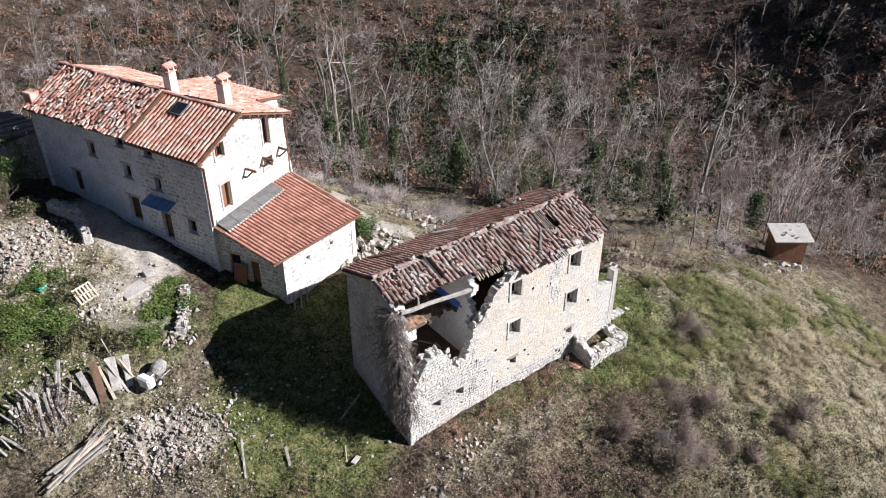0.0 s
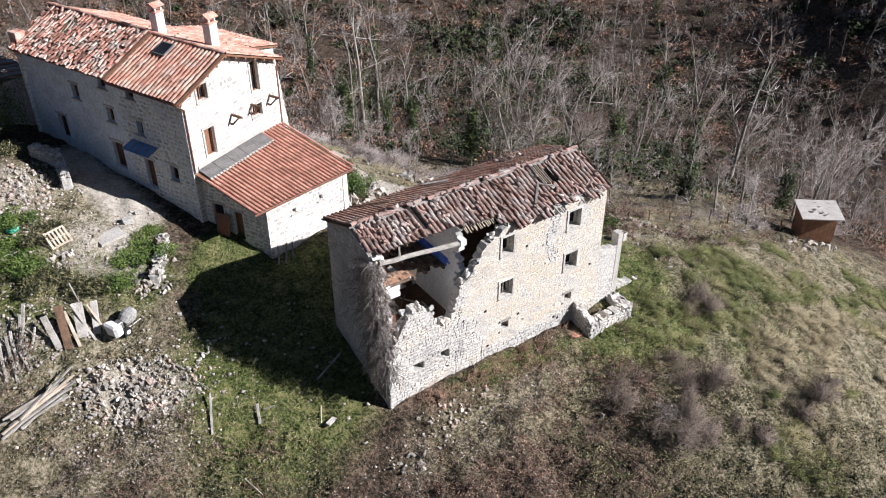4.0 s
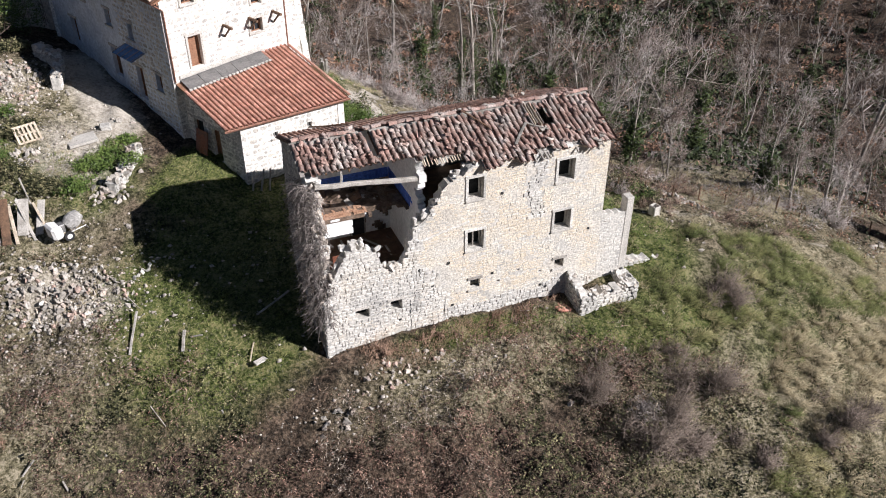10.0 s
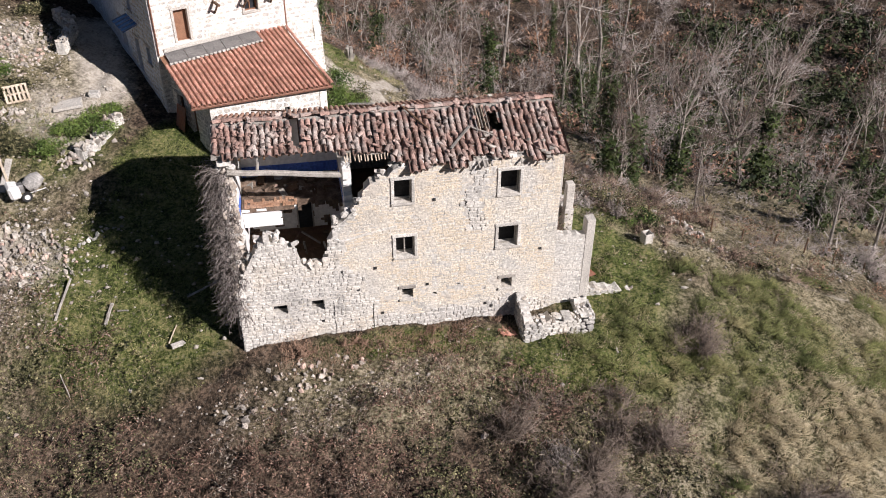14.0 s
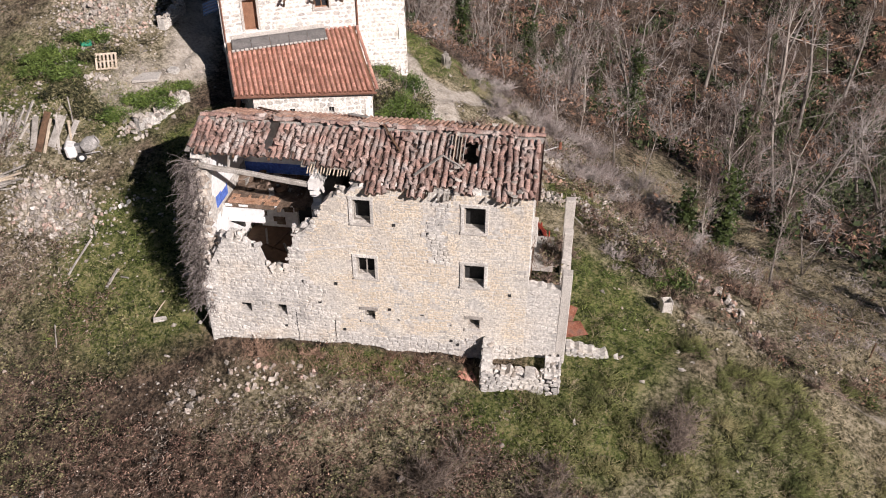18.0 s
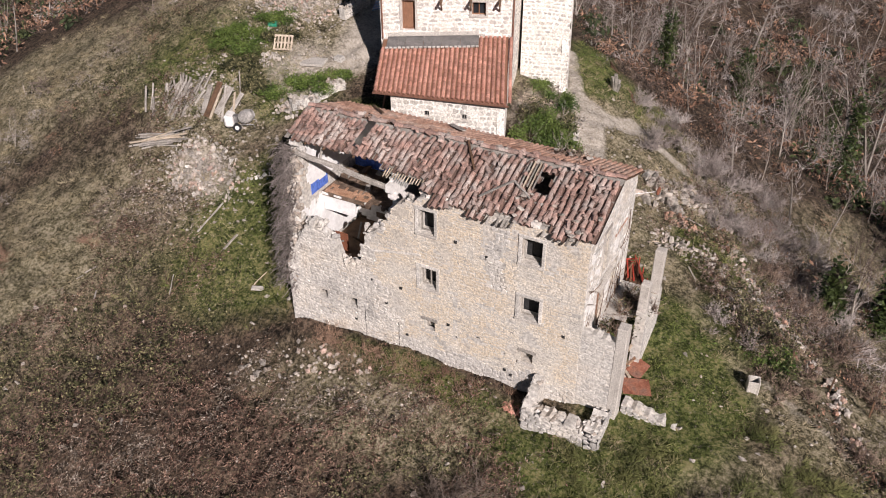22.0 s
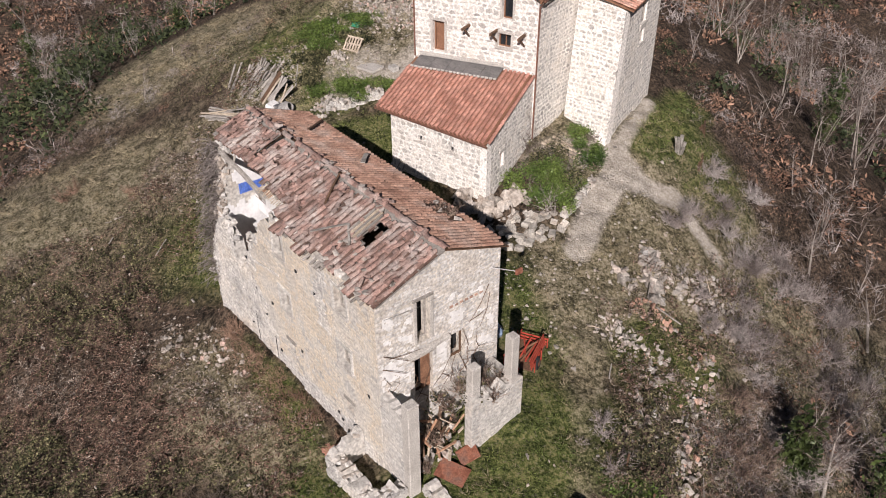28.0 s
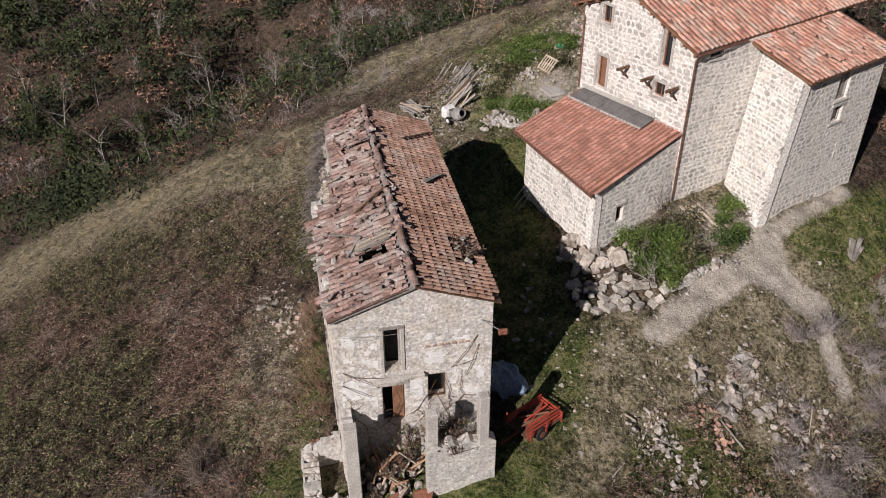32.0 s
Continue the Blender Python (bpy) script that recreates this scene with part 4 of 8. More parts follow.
for i in range(34):
    x, y = (rnd.uniform(10.2, 14.3), rnd.uniform(-0.25, 1.2)) if i < 18 else (rnd.uniform(6.0, 14.2), RIDGE_Y + rnd.uniform(-0.25, 0.25)) if i < 28 else (rnd.uniform(10.6, 12.3), rnd.uniform(4.9, 5.7))
    k = rnd.uniform(0.12, 0.28)
    part("roof_stone", rock_mesh("roof_stone", 700 + i, LOOSE), LOOSE, front_slope if i < 28 else back_slope, m=pose(x, y, roof_z(y) + 0.16, rnd.uniform(-15, 15), rnd.uniform(-15, 15), rnd.uniform(0, 360)) @ Matrix.Diagonal((k * 1.2, k, k * 0.45, 1)))


def grey_zone(u, z):
    return u < 5.3 + 0.7 * math.sin(z * 0.9) + 0.25 * math.sin(z * 4) or z < 0.85 + 0.05 * u * 0.8 + 0.2 * math.sin(u * 2.2) or (10.1 < u + 0.2 * math.sin(z * 3) < 10.9 and z > 5.2)


lay_stones(front_wall, (0, 0, 0), 0, LX, -1.2, 8.8, FRONT, lambda u, v: grey_zone(u, v) and not inside(FRONT, u, v, 0.05), breach, (0.12, 0.24), (0.14, 0.40), 0.030, RUBBLE, RUBBLE_J, UNITS_RUIN, near=lambda u, z: 2.0 < u < 5 and z > 2.0, limit=150, joint=0.016)
lay_stones(front_wall, (0, 0, 0), 0, LX, -1.2, 8.8, FRONT, lambda u, v: not grey_zone(u, v) and not inside(FRONT, u, v, 0.02), breach, (0.10, 0.19), (0.16, 0.48), 0.008, BUFF, BUFF_J, UNITS_BUFF, near=lambda u, z: 8.2 < u < 13 and 3.0 < z < 7.0, limit=300, joint=0.007)
for i in range(46):
    u = rnd.uniform(4.4, 13.6)
    k = rnd.uniform(0.15, 0.38)
    part("wall_head_stone", rock_mesh("stone", 900 + i, RUBBLE), RUBBLE, front_wall, m=pose(u, rnd.uniform(0.05, 0.5), breach(u) + k * 0.2, rnd.uniform(0, 360), rnd.uniform(0, 360), 0) @ Matrix.Diagonal((k, k, k * 0.8, 1)))
for i in range(30):
    u = rnd.uniform(0.5, 4.2)
    k = rnd.uniform(0.18, 0.42)
    part("wall_head_stone", rock_mesh("stone", 960 + i, RUBBLE), RUBBLE, front_wall, m=pose(u, rnd.uniform(0.05, 0.5), breach(u) + k * 0.1, rnd.uniform(0, 360), rnd.uniform(0, 360), 0) @ Matrix.Diagonal((k, k, k * 0.8, 1)))
for i in range(16):
    u = 5.1 + 0.14 * i
    part("eave_lath", beam((u, 1.1, roof_z(1.1) - 0.02), (u + rnd.uniform(-.05, .05), 0.42 + rnd.uniform(-.12, .15), roof_z(0.45) - 0.06), 0.05, 0.03), WOOD_PALE, front_slope)
for i in range(12):
    u = rnd.uniform(7.6, 14.1)
    part("rafter_end", beam((u, 0.5, roof_z(0.5) - 0.1), (u + rnd.uniform(-.05, .05), -0.32 + rnd.uniform(-.1, .1), roof_z(-0.3) - 0.12), 0.08, 0.08), WOOD_GREY, front_slope)
lay_stones(end_wall, (LX, 0, 0), 90, LY, 0.3, 9.8, END, lambda u, v: not inside(END, u, v, 0.02), gable_top, (0.10, 0.19), (0.16, 0.46), 0.013, WHITED, WHITED_J, UNITS_WHITE, near=lambda u, z: z > 3.5, joint=0.014)
lay_stones(left_wall, (0, LY, 0), -90, LY, -0.8, 9.6, [], broken_edge, lambda u: gable_top(LY - u), (0.15, 0.28), (0.18, 0.5), 0.035, RUBBLE, RUBBLE_J, UNITS_RUIN)
# open windows: black sheets behind the frames stand for the unlit rooms
for u0, u1, z0, z1 in FRONT[:6]:
    big = z1 - z0 > 0.7
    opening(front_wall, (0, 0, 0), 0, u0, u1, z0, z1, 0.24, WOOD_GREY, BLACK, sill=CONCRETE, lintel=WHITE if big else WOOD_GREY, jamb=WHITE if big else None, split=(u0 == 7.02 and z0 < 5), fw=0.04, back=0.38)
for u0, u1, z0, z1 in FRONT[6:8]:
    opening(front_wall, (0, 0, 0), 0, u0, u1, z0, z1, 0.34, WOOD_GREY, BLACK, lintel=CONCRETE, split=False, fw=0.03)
# the gable's openings get the same black sheets for the dark inside
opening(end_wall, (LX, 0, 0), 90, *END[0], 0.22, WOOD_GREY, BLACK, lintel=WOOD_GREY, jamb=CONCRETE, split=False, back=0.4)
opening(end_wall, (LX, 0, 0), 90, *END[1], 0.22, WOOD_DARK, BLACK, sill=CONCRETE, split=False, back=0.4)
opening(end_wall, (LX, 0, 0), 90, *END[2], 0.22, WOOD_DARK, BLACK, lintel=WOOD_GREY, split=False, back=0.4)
part("door_leaf", box(LX - 0.2, LX - 0.14, 2.02, 2.44, 3.6, 5.35, 0.008), WOOD_BROWN, end_wall, "weathered reddish door leaf")

# smears of old render, a stub of ledge and a settling crack on the front
for k, (u0, u1, z0, z1, lim) in enumerate(((9.9, 13.9, 6.9, 8.4, 0.15), (5.7, 8.6, 5.2, 8.2, 0.75), (8.6, 12.8, 2.2, 4.4, 0.85), (0.6, 3.6, 0.4, 2.4, 0.7), (5.2, 10.0, 0.9, 2.6, 0.9))):
    tagged(part("render_patch", slab((0, -0.012, 0), (1, 0, 0), (0, 0, 1), (0, -1, 0), lines(u0, u1, 0.11), lines(z0, z1, 0.11), 0.02, lambda u, v: ragged(u, v, 0.55 + 0.1 * k) + 0.45 * ragged(u, v, 2.3) > lim and not inside(FRONT, u, v, 0.2), lambda u: breach(u) - 0.1), PALE_MORTAR if k % 2 else MORTAR, front_wall, "thin smear of old lime render"), kind="stuff")
part("ledge_stub", beam((4.6, -0.03, 5.45), (7.1, -0.03, 5.95), 0.09, 0.10, 0.015, cuts=6), RUBBLE, front_wall, "slanting scar of a lost roof")
# black tubes on the face stand for the dark gap of each crack
for u0, zt, zb in ((4.15, 2.3, -0.6), (5.9, 1.9, -0.3)):
    part("crack", tube([(u0 + 0.05 * math.sin(3 * k), -0.035, zt + (zb - zt) * k / 6) for k in range(7)], 0.016, 0.01, 4), BLACK, front_wall)
# putlog holes as black blocks, their inner shade put into the colour
for i in range(14):
    u, z = rnd.uniform(3.5, 13.6), rnd.choice((1.2, 2.6, 4.0, 6.9)) + rnd.uniform(-0.2, 0.2)
    if not inside(FRONT, u, z, 0.4) and z < breach(u) - 0.3:
        part("putlog_hole", box(u - 0.07, u + 0.07, -0.038, 0.05, z - 0.06, z + 0.07, 0.008, jag=0.01), BLACK, front_wall)

# terrace remains on the gable: parapet, pillars, stub of slab
terrace = thing("ruined_terrace", "broken stone terrace with three pillars against the gable", "terrace", (15.3, 3, 1))
tw = part("parapet_wall", slab((LX + 0.003, 0.02, 0), (1, 0, 0), (0, 0, 1), (0, -1, 0), lines(0, 1.75, 0.2), lines(-0.6, 4.6, 0.2), 0.4, lambda u, v: True, lambda u: 4.62 - 0.12 * u + 0.05 * math.sin(u * 14)), MORTAR, terrace)
lay_stones(tw, (LX + 0.003, 0.02, 0), 0, 1.75, -0.4, 4.5, [], lambda u, v: True, lambda u: 4.55 - 0.12 * u, (0.14, 0.26), (0.2, 0.5), 0.009, RUBBLE, RUBBLE_J, UNITS_SMOOTH, near=lambda u, z: True)
ew = part("outer_wall", slab((16.05, 2.95, 0), (0, 1, 0), (0, 0, 1), (1, 0, 0), lines(0, 2.6, 0.2), lines(0, 4.0, 0.2), 0.42, lambda u, v: True, lambda u: 3.75 + 0.12 * math.sin(u * 9) + (0.5 if u < 0.5 else 0)), MORTAR, terrace)
lay_stones(ew, (16.05, 2.95, 0), 90, 2.6, 0.4, 4.2, [], lambda u, v: True, lambda u: 3.7, (0.14, 0.26), (0.2, 0.5), 0.009, RUBBLE, RUBBLE_J, UNITS_SMOOTH, near=lambda u, z: True)
part("pillar", box(15.62, 16.05, 0.0, 0.50, 0.0, 5.25, 0.03, jag=0.02), CONCRETE, terrace)
part("pillar", box(15.62, 16.02, 2.97, 3.40, 0.6, 5.35, 0.03, jag=0.02), CONCRETE, terrace)
part("pillar", box(15.62, 16.05, 4.90, 5.30, 1.0, 5.85, 0.03, jag=0.02), CONCRETE, terrace)
part("floor_slab", slab((LX + 0.01, 2.9, 3.45), (1, 0, 0), (0, 1, 0), (0, 0, 1), lines(0, 1.4, 0.2), lines(0, 2.6, 0.2), 0.16, lambda u, v: u + 0.5 * math.sin(v * 6) < 1.25), CONCRETE, terrace, "broken slab grown over with dead stems")
for i in range(9):
    y0 = 0.5 + 0.6 * i * rnd.uniform(0.8, 1.1)
    pts = [(LX + 0.05, y0, 3.0 + 0.3 * (i % 3))]
    for k in range(5):
        pts.append((LX + 0.06 + 0.05 * rnd.random(), pts[-1][1] + rnd.uniform(-0.35, 0.4), pts[-1][2] + rnd.uniform(0.25, 0.65)))
    part("dead_vine", tube(pts, 0.022, 0.008, 4), WOOD_DARK, end_wall)
    part("dead_vine", tube([pts[2], (pts[2][0] + 0.25, pts[2][1] + rnd.uniform(-0.9, 0.9), pts[2][2] + rnd.uniform(-0.2, 0.4))], 0.014, 0.006, 4), WOOD_DARK, end_wall)
part("stone_ledge", beam((LX + 0.10, 1.3, 5.72), (LX + 0.10, 3.2, 5.86), 0.26, 0.16, 0.03, cuts=5), CONCRETE, end_wall, "projecting stone ledge over the doorway")
for i in range(7):
    part("putlog_brick", box(LX + 0.0, LX + 0.05, 3.3 + 0.24 * i, 3.44 + 0.24 * i, 7.05, 7.13, 0.005), TILE_BACK, end_wall)
for a, b in (((0.25, 6.35), (1.55, 5.45)), ((0.2, 5.75), (1.2, 5.05)), ((0.5, 6.1), (1.8, 5.9)), ((5.2, 7.35), (4.2, 5.95)), ((5.25, 6.9), (4.75, 5.5)), ((4.2, 5.95), (5.1, 6.25))):
    part("dead_vine", tube([(LX + 0.04, a[0], a[1]), (LX + 0.16, (a[0] + b[0]) / 2, (a[1] + b[1]) / 2 + 0.05), (LX + 0.10, b[0], b[1])], 0.016, 0.01, 4), WOOD_DARK, end_wall)
part("wire", tube([(LX + 0.06, 0.35, 8.0), (LX + 0.12, 1.6, 7.92), (LX + 0.12, 2.6, 7.95)], 0.007, 0.007, 4), STEEL, end_wall)
for k, (u0, u1, z0, z1, lim) in enumerate(((0.15, 1.6, 3.6, 6.0, 0.1), (2.5, 4.9, 6.2, 7.7, 0.75), (2.5, 3.3, 4.2, 5.6, -0.3), (4.1, 5.5, 4.2, 6.2, 0.7), (0.3, 1.7, 6.4, 8.0, 0.8))):
    tagged(part("limewash_patch", slab((LX + 0.02, 0, 0), (0, 1, 0), (0, 0, 1), (1, 0, 0), lines(u0, u1, 0.08), lines(z0, z1, 0.08), 0.02, lambda u, v: ragged(u, v, 0.7 + 0.1 * k) + 0.6 * ragged(u, v, 2.6) > lim and not inside(END, u, v, 0.2)), PLASTER, end_wall, "flaking white limewash left on the gable"), kind="stuff")
part("iron_arm", tube([(LX + 0.02, 5.3, 8.0), (LX + 0.9, 5.9, 8.05)], 0.02, 0.02, 5), STEEL, end_wall)
part("arm_plate", box(LX + 0.85, LX + 0.97, 5.72, 6.05, 7.95, 8.2, 0.03), RUST, end_wall)
# stone pen in front and the low wall beside it
pen = thing("stone_pen", "low broken rubble pen built against the wall foot", "stone pen", (14.2, -0.8, 0))
for a, ang, w in (((12.55, -1.62, 0), 0, 3.3), ((15.85, -1.62, 0), 90, 1.6)):
    wl = part("pen_wall", slab(a, (math.cos(radians(ang)), math.sin(radians(ang)), 0), (0, 0, 1), (math.sin(radians(ang)), -math.cos(radians(ang)), 0), lines(0, w, 0.2), lines(-0.8, 1.7, 0.2), 0.62, lambda u, v: True, lambda u: 1.0 + 0.14 * math.sin(u * 7) + 0.1 * math.sin(u * 17)), MORTAR, pen)
    lay_stones(wl, a, ang, w, -0.6, 1.1, [], lambda u, v: True, lambda u: 1.1, (0.13, 0.25), (0.18, 0.42), 0.05, RUBBLE, RUBBLE_J, UNITS_RUIN, near=lambda u, z: True)
wl = part("pen_wall", slab((12.55, -0.04, 0), (0, -1, 0), (0, 0, 1), (-1, 0, 0), lines(0, 1.57, 0.2), lines(-0.8, 2.0, 0.2), 0.4, lambda u, v: True, lambda u: 1.7 - 0.4 * u + 0.1 * math.sin(u * 11)), MORTAR, pen)
lay_stones(wl, (12.55, -0.04, 0), -90, 1.57, -0.6, 1.8, [], lambda u, v: True, lambda u: 1.7 - 0.4 * u, (0.13, 0.25), (0.18, 0.42), 0.05, RUBBLE, RUBBLE_J, UNITS_RUIN, near=lambda u, z: True)
for i in range(58):
    x, y = (rnd.uniform(12.6, 15.8), rnd.uniform(-1.6, -1.05)) if i < 34 else (rnd.uniform(15.3, 15.85), rnd.uniform(-1.5, -0.1)) if i < 52 else (rnd.uniform(12.55, 12.95), rnd.uniform(-1.5, -0.1))
    k = rnd.uniform(0.14, 0.36)
    cope = RUBBLE if i % 3 else CORE
    part("cope_stone", rock_mesh("stone", 1000 + i, cope), cope, pen, m=pose(x, y, (0.98 if x > 13 else 1.6 + 0.4 * y) + k * 0.05, rnd.gauss(0, 14), rnd.gauss(0, 14), rnd.uniform(0, 360)) @ Matrix.Diagonal((k * 1.2, k, k * 0.5, 1)))
low = thing("low_stone_wall", "tumbled low dry-stone wall running out from the terrace", "stone wall", (17.5, 0.8, 0.6))
lw = part("core", slab((16.1, 0.55, 0), (0.995, -0.03, 0), (0, 0, 1), (0, -1, 0), lines(0, 2.7, 0.2), lines(-0.2, 1.2, 0.2), 0.6, lambda u, v: True, lambda u: 0.95 - 0.14 * u + 0.07 * math.sin(u * 12)), MORTAR, low)
lay_stones(lw, (16.1, 0.53, 0), -1.7, 2.7, -0.2, 1.0, [], lambda u, v: True, lambda u: 0.95 - 0.14 * u, (0.13, 0.24), (0.2, 0.42), 0.05, RUBBLE, RUBBLE_J, UNITS_RUIN, near=lambda u, z: True)

# ---- the lived-in house ----
HA = 23.0
HU, HV = Vector((math.cos(radians(HA)), math.sin(radians(HA)), 0)), Vector((-math.sin(radians(HA)), math.cos(radians(HA)), 0))
H0 = Vector((-3.7, 15.05, 0))


def hp(u, v, z=0.0):
    return H0 + HU * u + HV * v + Vector((0, 0, z))


house = thing("stone_house", "inhabited two-storey stone house with orange tiled roofs", "house", hp(4, 6, 5.5))
HW, HL, PU, PZ = 7.45, 14.6, 3.35, 14.55


def house_roof(u):
    return PZ - (0.42 * (PU - u) if u < PU else 0.385 * (u - PU))


SOUTH = [(1.25, 1.98, 8.90, 10.62), (5.2, 5.98, 9.82, 10.58), (5.42, 6.02, 11.38, 13.28), (1.22, 1.95, 12.36, 13.28)]
sw = part("gable_wall", slab(H0, HU, (0, 0, 1), -HV, lines(0, HW, 0.4, [v for h in SOUTH for v in h[:2]]), lines(2.5, 14.4, 0.4, [v for h in SOUTH for v in h[2:]]), 0.5, lambda u, v: not inside(SOUTH, u, v), lambda u: house_roof(u) - 0.14), CREAM_MORTAR, house, "cream pointed field-stone gable")
lay_stones(sw, H0, HA, HW, 4.2, 14.3, SOUTH, lambda u, v: not inside(SOUTH, u, v, 0.06), lambda u: house_roof(u) - 0.16, (0.19, 0.36), (0.22, 0.58), 0.012, FIELD, FIELD_J, UNITS_HOUSE, near=lambda u, z: 8.4 < z < 11.5, joint=0.065)
for h in SOUTH:
    tall = h[3] - h[2] > 1.6
    opening(sw, H0, HA, *h, 0.2, WOOD_BROWN, WOOD_BROWN if h[0] == 1.25 else None, sill=None if tall else CONCRETE, lintel=CONCRETE, jamb=CONCRETE, split=not tall)
WEST = [(HL - b, HL - a, c, d) for a, b, c, d in ((3.66, 4.27, 9.8, 10.72), (6.13, 6.75, 10.0, 10.92), (9.07, 9.68, 10.8, 11.74), (3.4, 4.2, 6.3, 8.25), (1.3, 1.95, 7.45, 8.4), (6.0, 6.95, 6.9, 8.66), (11.1, 11.9, 7.6, 9.2), (3.9, 4.6, 12.0, 12.5), (6.3, 6.95, 12.1, 12.7))]
# the plaster colour here carries the blue cast of the wall's shade
ww = part("west_wall", slab(hp(-0.004, HL), -HV, (0, 0, 1), -HU, lines(0, HL - 0.01, 0.4, [v for h in WEST for v in h[:2]]), lines(3.5, 13.0, 0.4, [v for h in WEST for v in h[2:]]), 0.5, lambda u, v: not inside(WEST, u, v)), SHADE_BLUE_PLASTER, house, "shaded front wall, plastered beyond the stone bay")
lay_stones(ww, hp(0, HL), HA - 90, HL, 4.8, 12.9, WEST, lambda u, v: u > HL - 5.3 and not inside(WEST, u, v, 0.06), None, (0.19, 0.36), (0.22, 0.58), 0.012, FIELD, FIELD_J, UNITS_HOUSE, joint=0.065)
for h in WEST:
    opening(ww, hp(0, HL), HA - 90, *h, 0.22, WOOD_BROWN, WOOD_DARK if h[3] - h[2] > 1.2 else None, sill=CONCRETE if h[3] - h[2] < 1.2 else None, lintel=CONCRETE, split=h[3] - h[2] < 1.2)
I, C, F = hp(8.1, 2.5), hp(10.99, 1.9), hp(11.1, 9.7)
BATTER = HV * 0.13


def flat_angle(a, b):
    d = b - a
    return math.degrees(math.atan2(d.y, d.x)), Vector((d.x, d.y, 0)).length


def plain_wall(name, a, b, z0, top, holes=(), label="", tilt=Vector((0, 0, 0)), thick=0.45):
    ang, w = flat_angle(a, b)
    A = Vector((math.cos(radians(ang)), math.sin(radians(ang)), 0))
    wl = part(name, slab((a.x, a.y, 0), A, Vector((0, 0, 1)) + tilt, (A.y, -A.x, 0), lines(0, w, 0.4, [v for h in holes for v in h[:2]]), lines(z0, 14, 0.4, [v for h in holes for v in h[2:]]), thick, lambda u, v: not inside(holes, u, v), top), CREAM_MORTAR, house, label)
    lay_stones(wl, (a.x, a.y, 0), ang, w, z0 + 1, 14, list(holes), lambda u, v: not inside(holes, u, v, 0.05), lambda u: top(u) - 0.03, (0.16, 0.32), (0.2, 0.5), 0.012, FIELD, FIELD_J, UNITS_HOUSE, near=lambda u, z: True, joint=0.06, limit=150, tilt=tilt)
    for h in holes:
        opening(wl, (a.x, a.y, 0), ang, *h, 0.12, WOOD_GREY, WOOD_GREY if h[3] - h[2] > 1 else None, sill=CONCRETE, lintel=CONCRETE, split=False)
    return wl


plain_wall("side_wall", hp(HW + 0.004, 0.006), hp(8.05, 4.6), 2.5, lambda u: 12.75, [(0.9, 1.7, 12.2, 12.72)], "warm stone side wall")
plain_wall("wing_wall", I, C, 2.5, lambda u: 12.5 - 0.30 * u, (), "wing wall with rough quoins and a crack", BATTER, 0.5)
plain_wall("wing_end_wall", hp(10.98, 2.35), F, 1.5, lambda u: 11.55 if u > 1.05 else 4.0 + u * 7.0, [(3.9, 4.75, 10.0, 11.45), (4.0, 4.75, 8.8, 9.65)], "wing end wall")
plain_wall("north_wall", F, hp(0, HL), 2.5, lambda u: 11.6 + 0.12 * min(u, 8), (), "")


def pitched(name, a, b, c, d, col, row, mats, r, jitter, turn, near, limit, slip, label, keep=lambda u, s: True, pan=None):
    """A roof slope on the eave a-b, with c above b; boards and tiles."""
    A, S = (b - a), (d - a)
    w, h = A.length, S.length
    A, S = A.normalized(), S.normalized()
    N = A.cross(S).normalized()
    sl = part(name, slab(a, A, S, N, lines(0, w, 0.5), lines(0, h, 0.5), 0.09, keep), WOOD_BROWN, house, label)
    tile_roof(sl, a, A, S, w, h, col, row, keep, mats, r=r, jitter=jitter, turn=turn, near=near, limit=limit, slip=slip, pan=pan)
    return sl


ev = house_roof(-0.5)
pitched("west_slope_new", hp(-0.5, 5.5, ev), hp(-0.5, -0.45, ev), None, hp(PU, 5.5, PZ), 0.30, 0.33, (TILE_HOUSE, TILE_HOUSE_J), 0.10, 0.01, 1.5, lambda u, s: True, 300, 0.01, "bright ridged tiles")
pitched("west_slope_old", hp(-0.5, 15.0, ev + 0.12), hp(-0.5, 5.5, ev + 0.12), None, hp(PU, 15.0, PZ + 0.12), 0.29, 0.31, (TILE_WORN, TILE_WORN_J), 0.10, 0.03, 7, None, 0, 0.09, "older mottled and slipped tiles", lambda u, s: not (2.9 < u < 3.9 and 2.2 < s < 3.5) and u > 0.35 + 0.3 * math.sin(s * 4) + 0.2 * math.sin(s * 11))
er = house_roof(7.85)
pitched("east_slope", hp(7.85, -0.45, er), hp(7.85, 15.0, er), None, hp(PU, -0.45, PZ), 0.31, 0.33, (TILE_HOUSE, TILE_HOUSE_J), 0.105, 0.012, 2, lambda u, s: u < 5.2, 250, 0.02, "faded pink-orange tiles")
pitched("wing_roof", hp(11.42, 3.35, 11.72), hp(11.42, 10.2, 11.72), None, hp(7.3, 3.35, 12.75), 0.31, 0.33, (TILE_HOUSE, TILE_HOUSE_J), 0.105, 0.015, 3, lambda u, s: True, 300, 0.03, "old orange tiles over the wing")
for i in range(34):
    if i == 0:
        HR = barrel("ridge_tile", TILE_HOUSE, 0.48, 0.14, 0.12)
    under(new("ridge_tile", HR), house).matrix_basis = Matrix.Translation(hp(PU, -0.45 + 0.455 * i, PZ + 0.06 + (0.12 if i > 13 else 0))) @ pose(0, 0, 0, rnd.gauss(0, 2), 0, HA + rnd.gauss(0, 3))
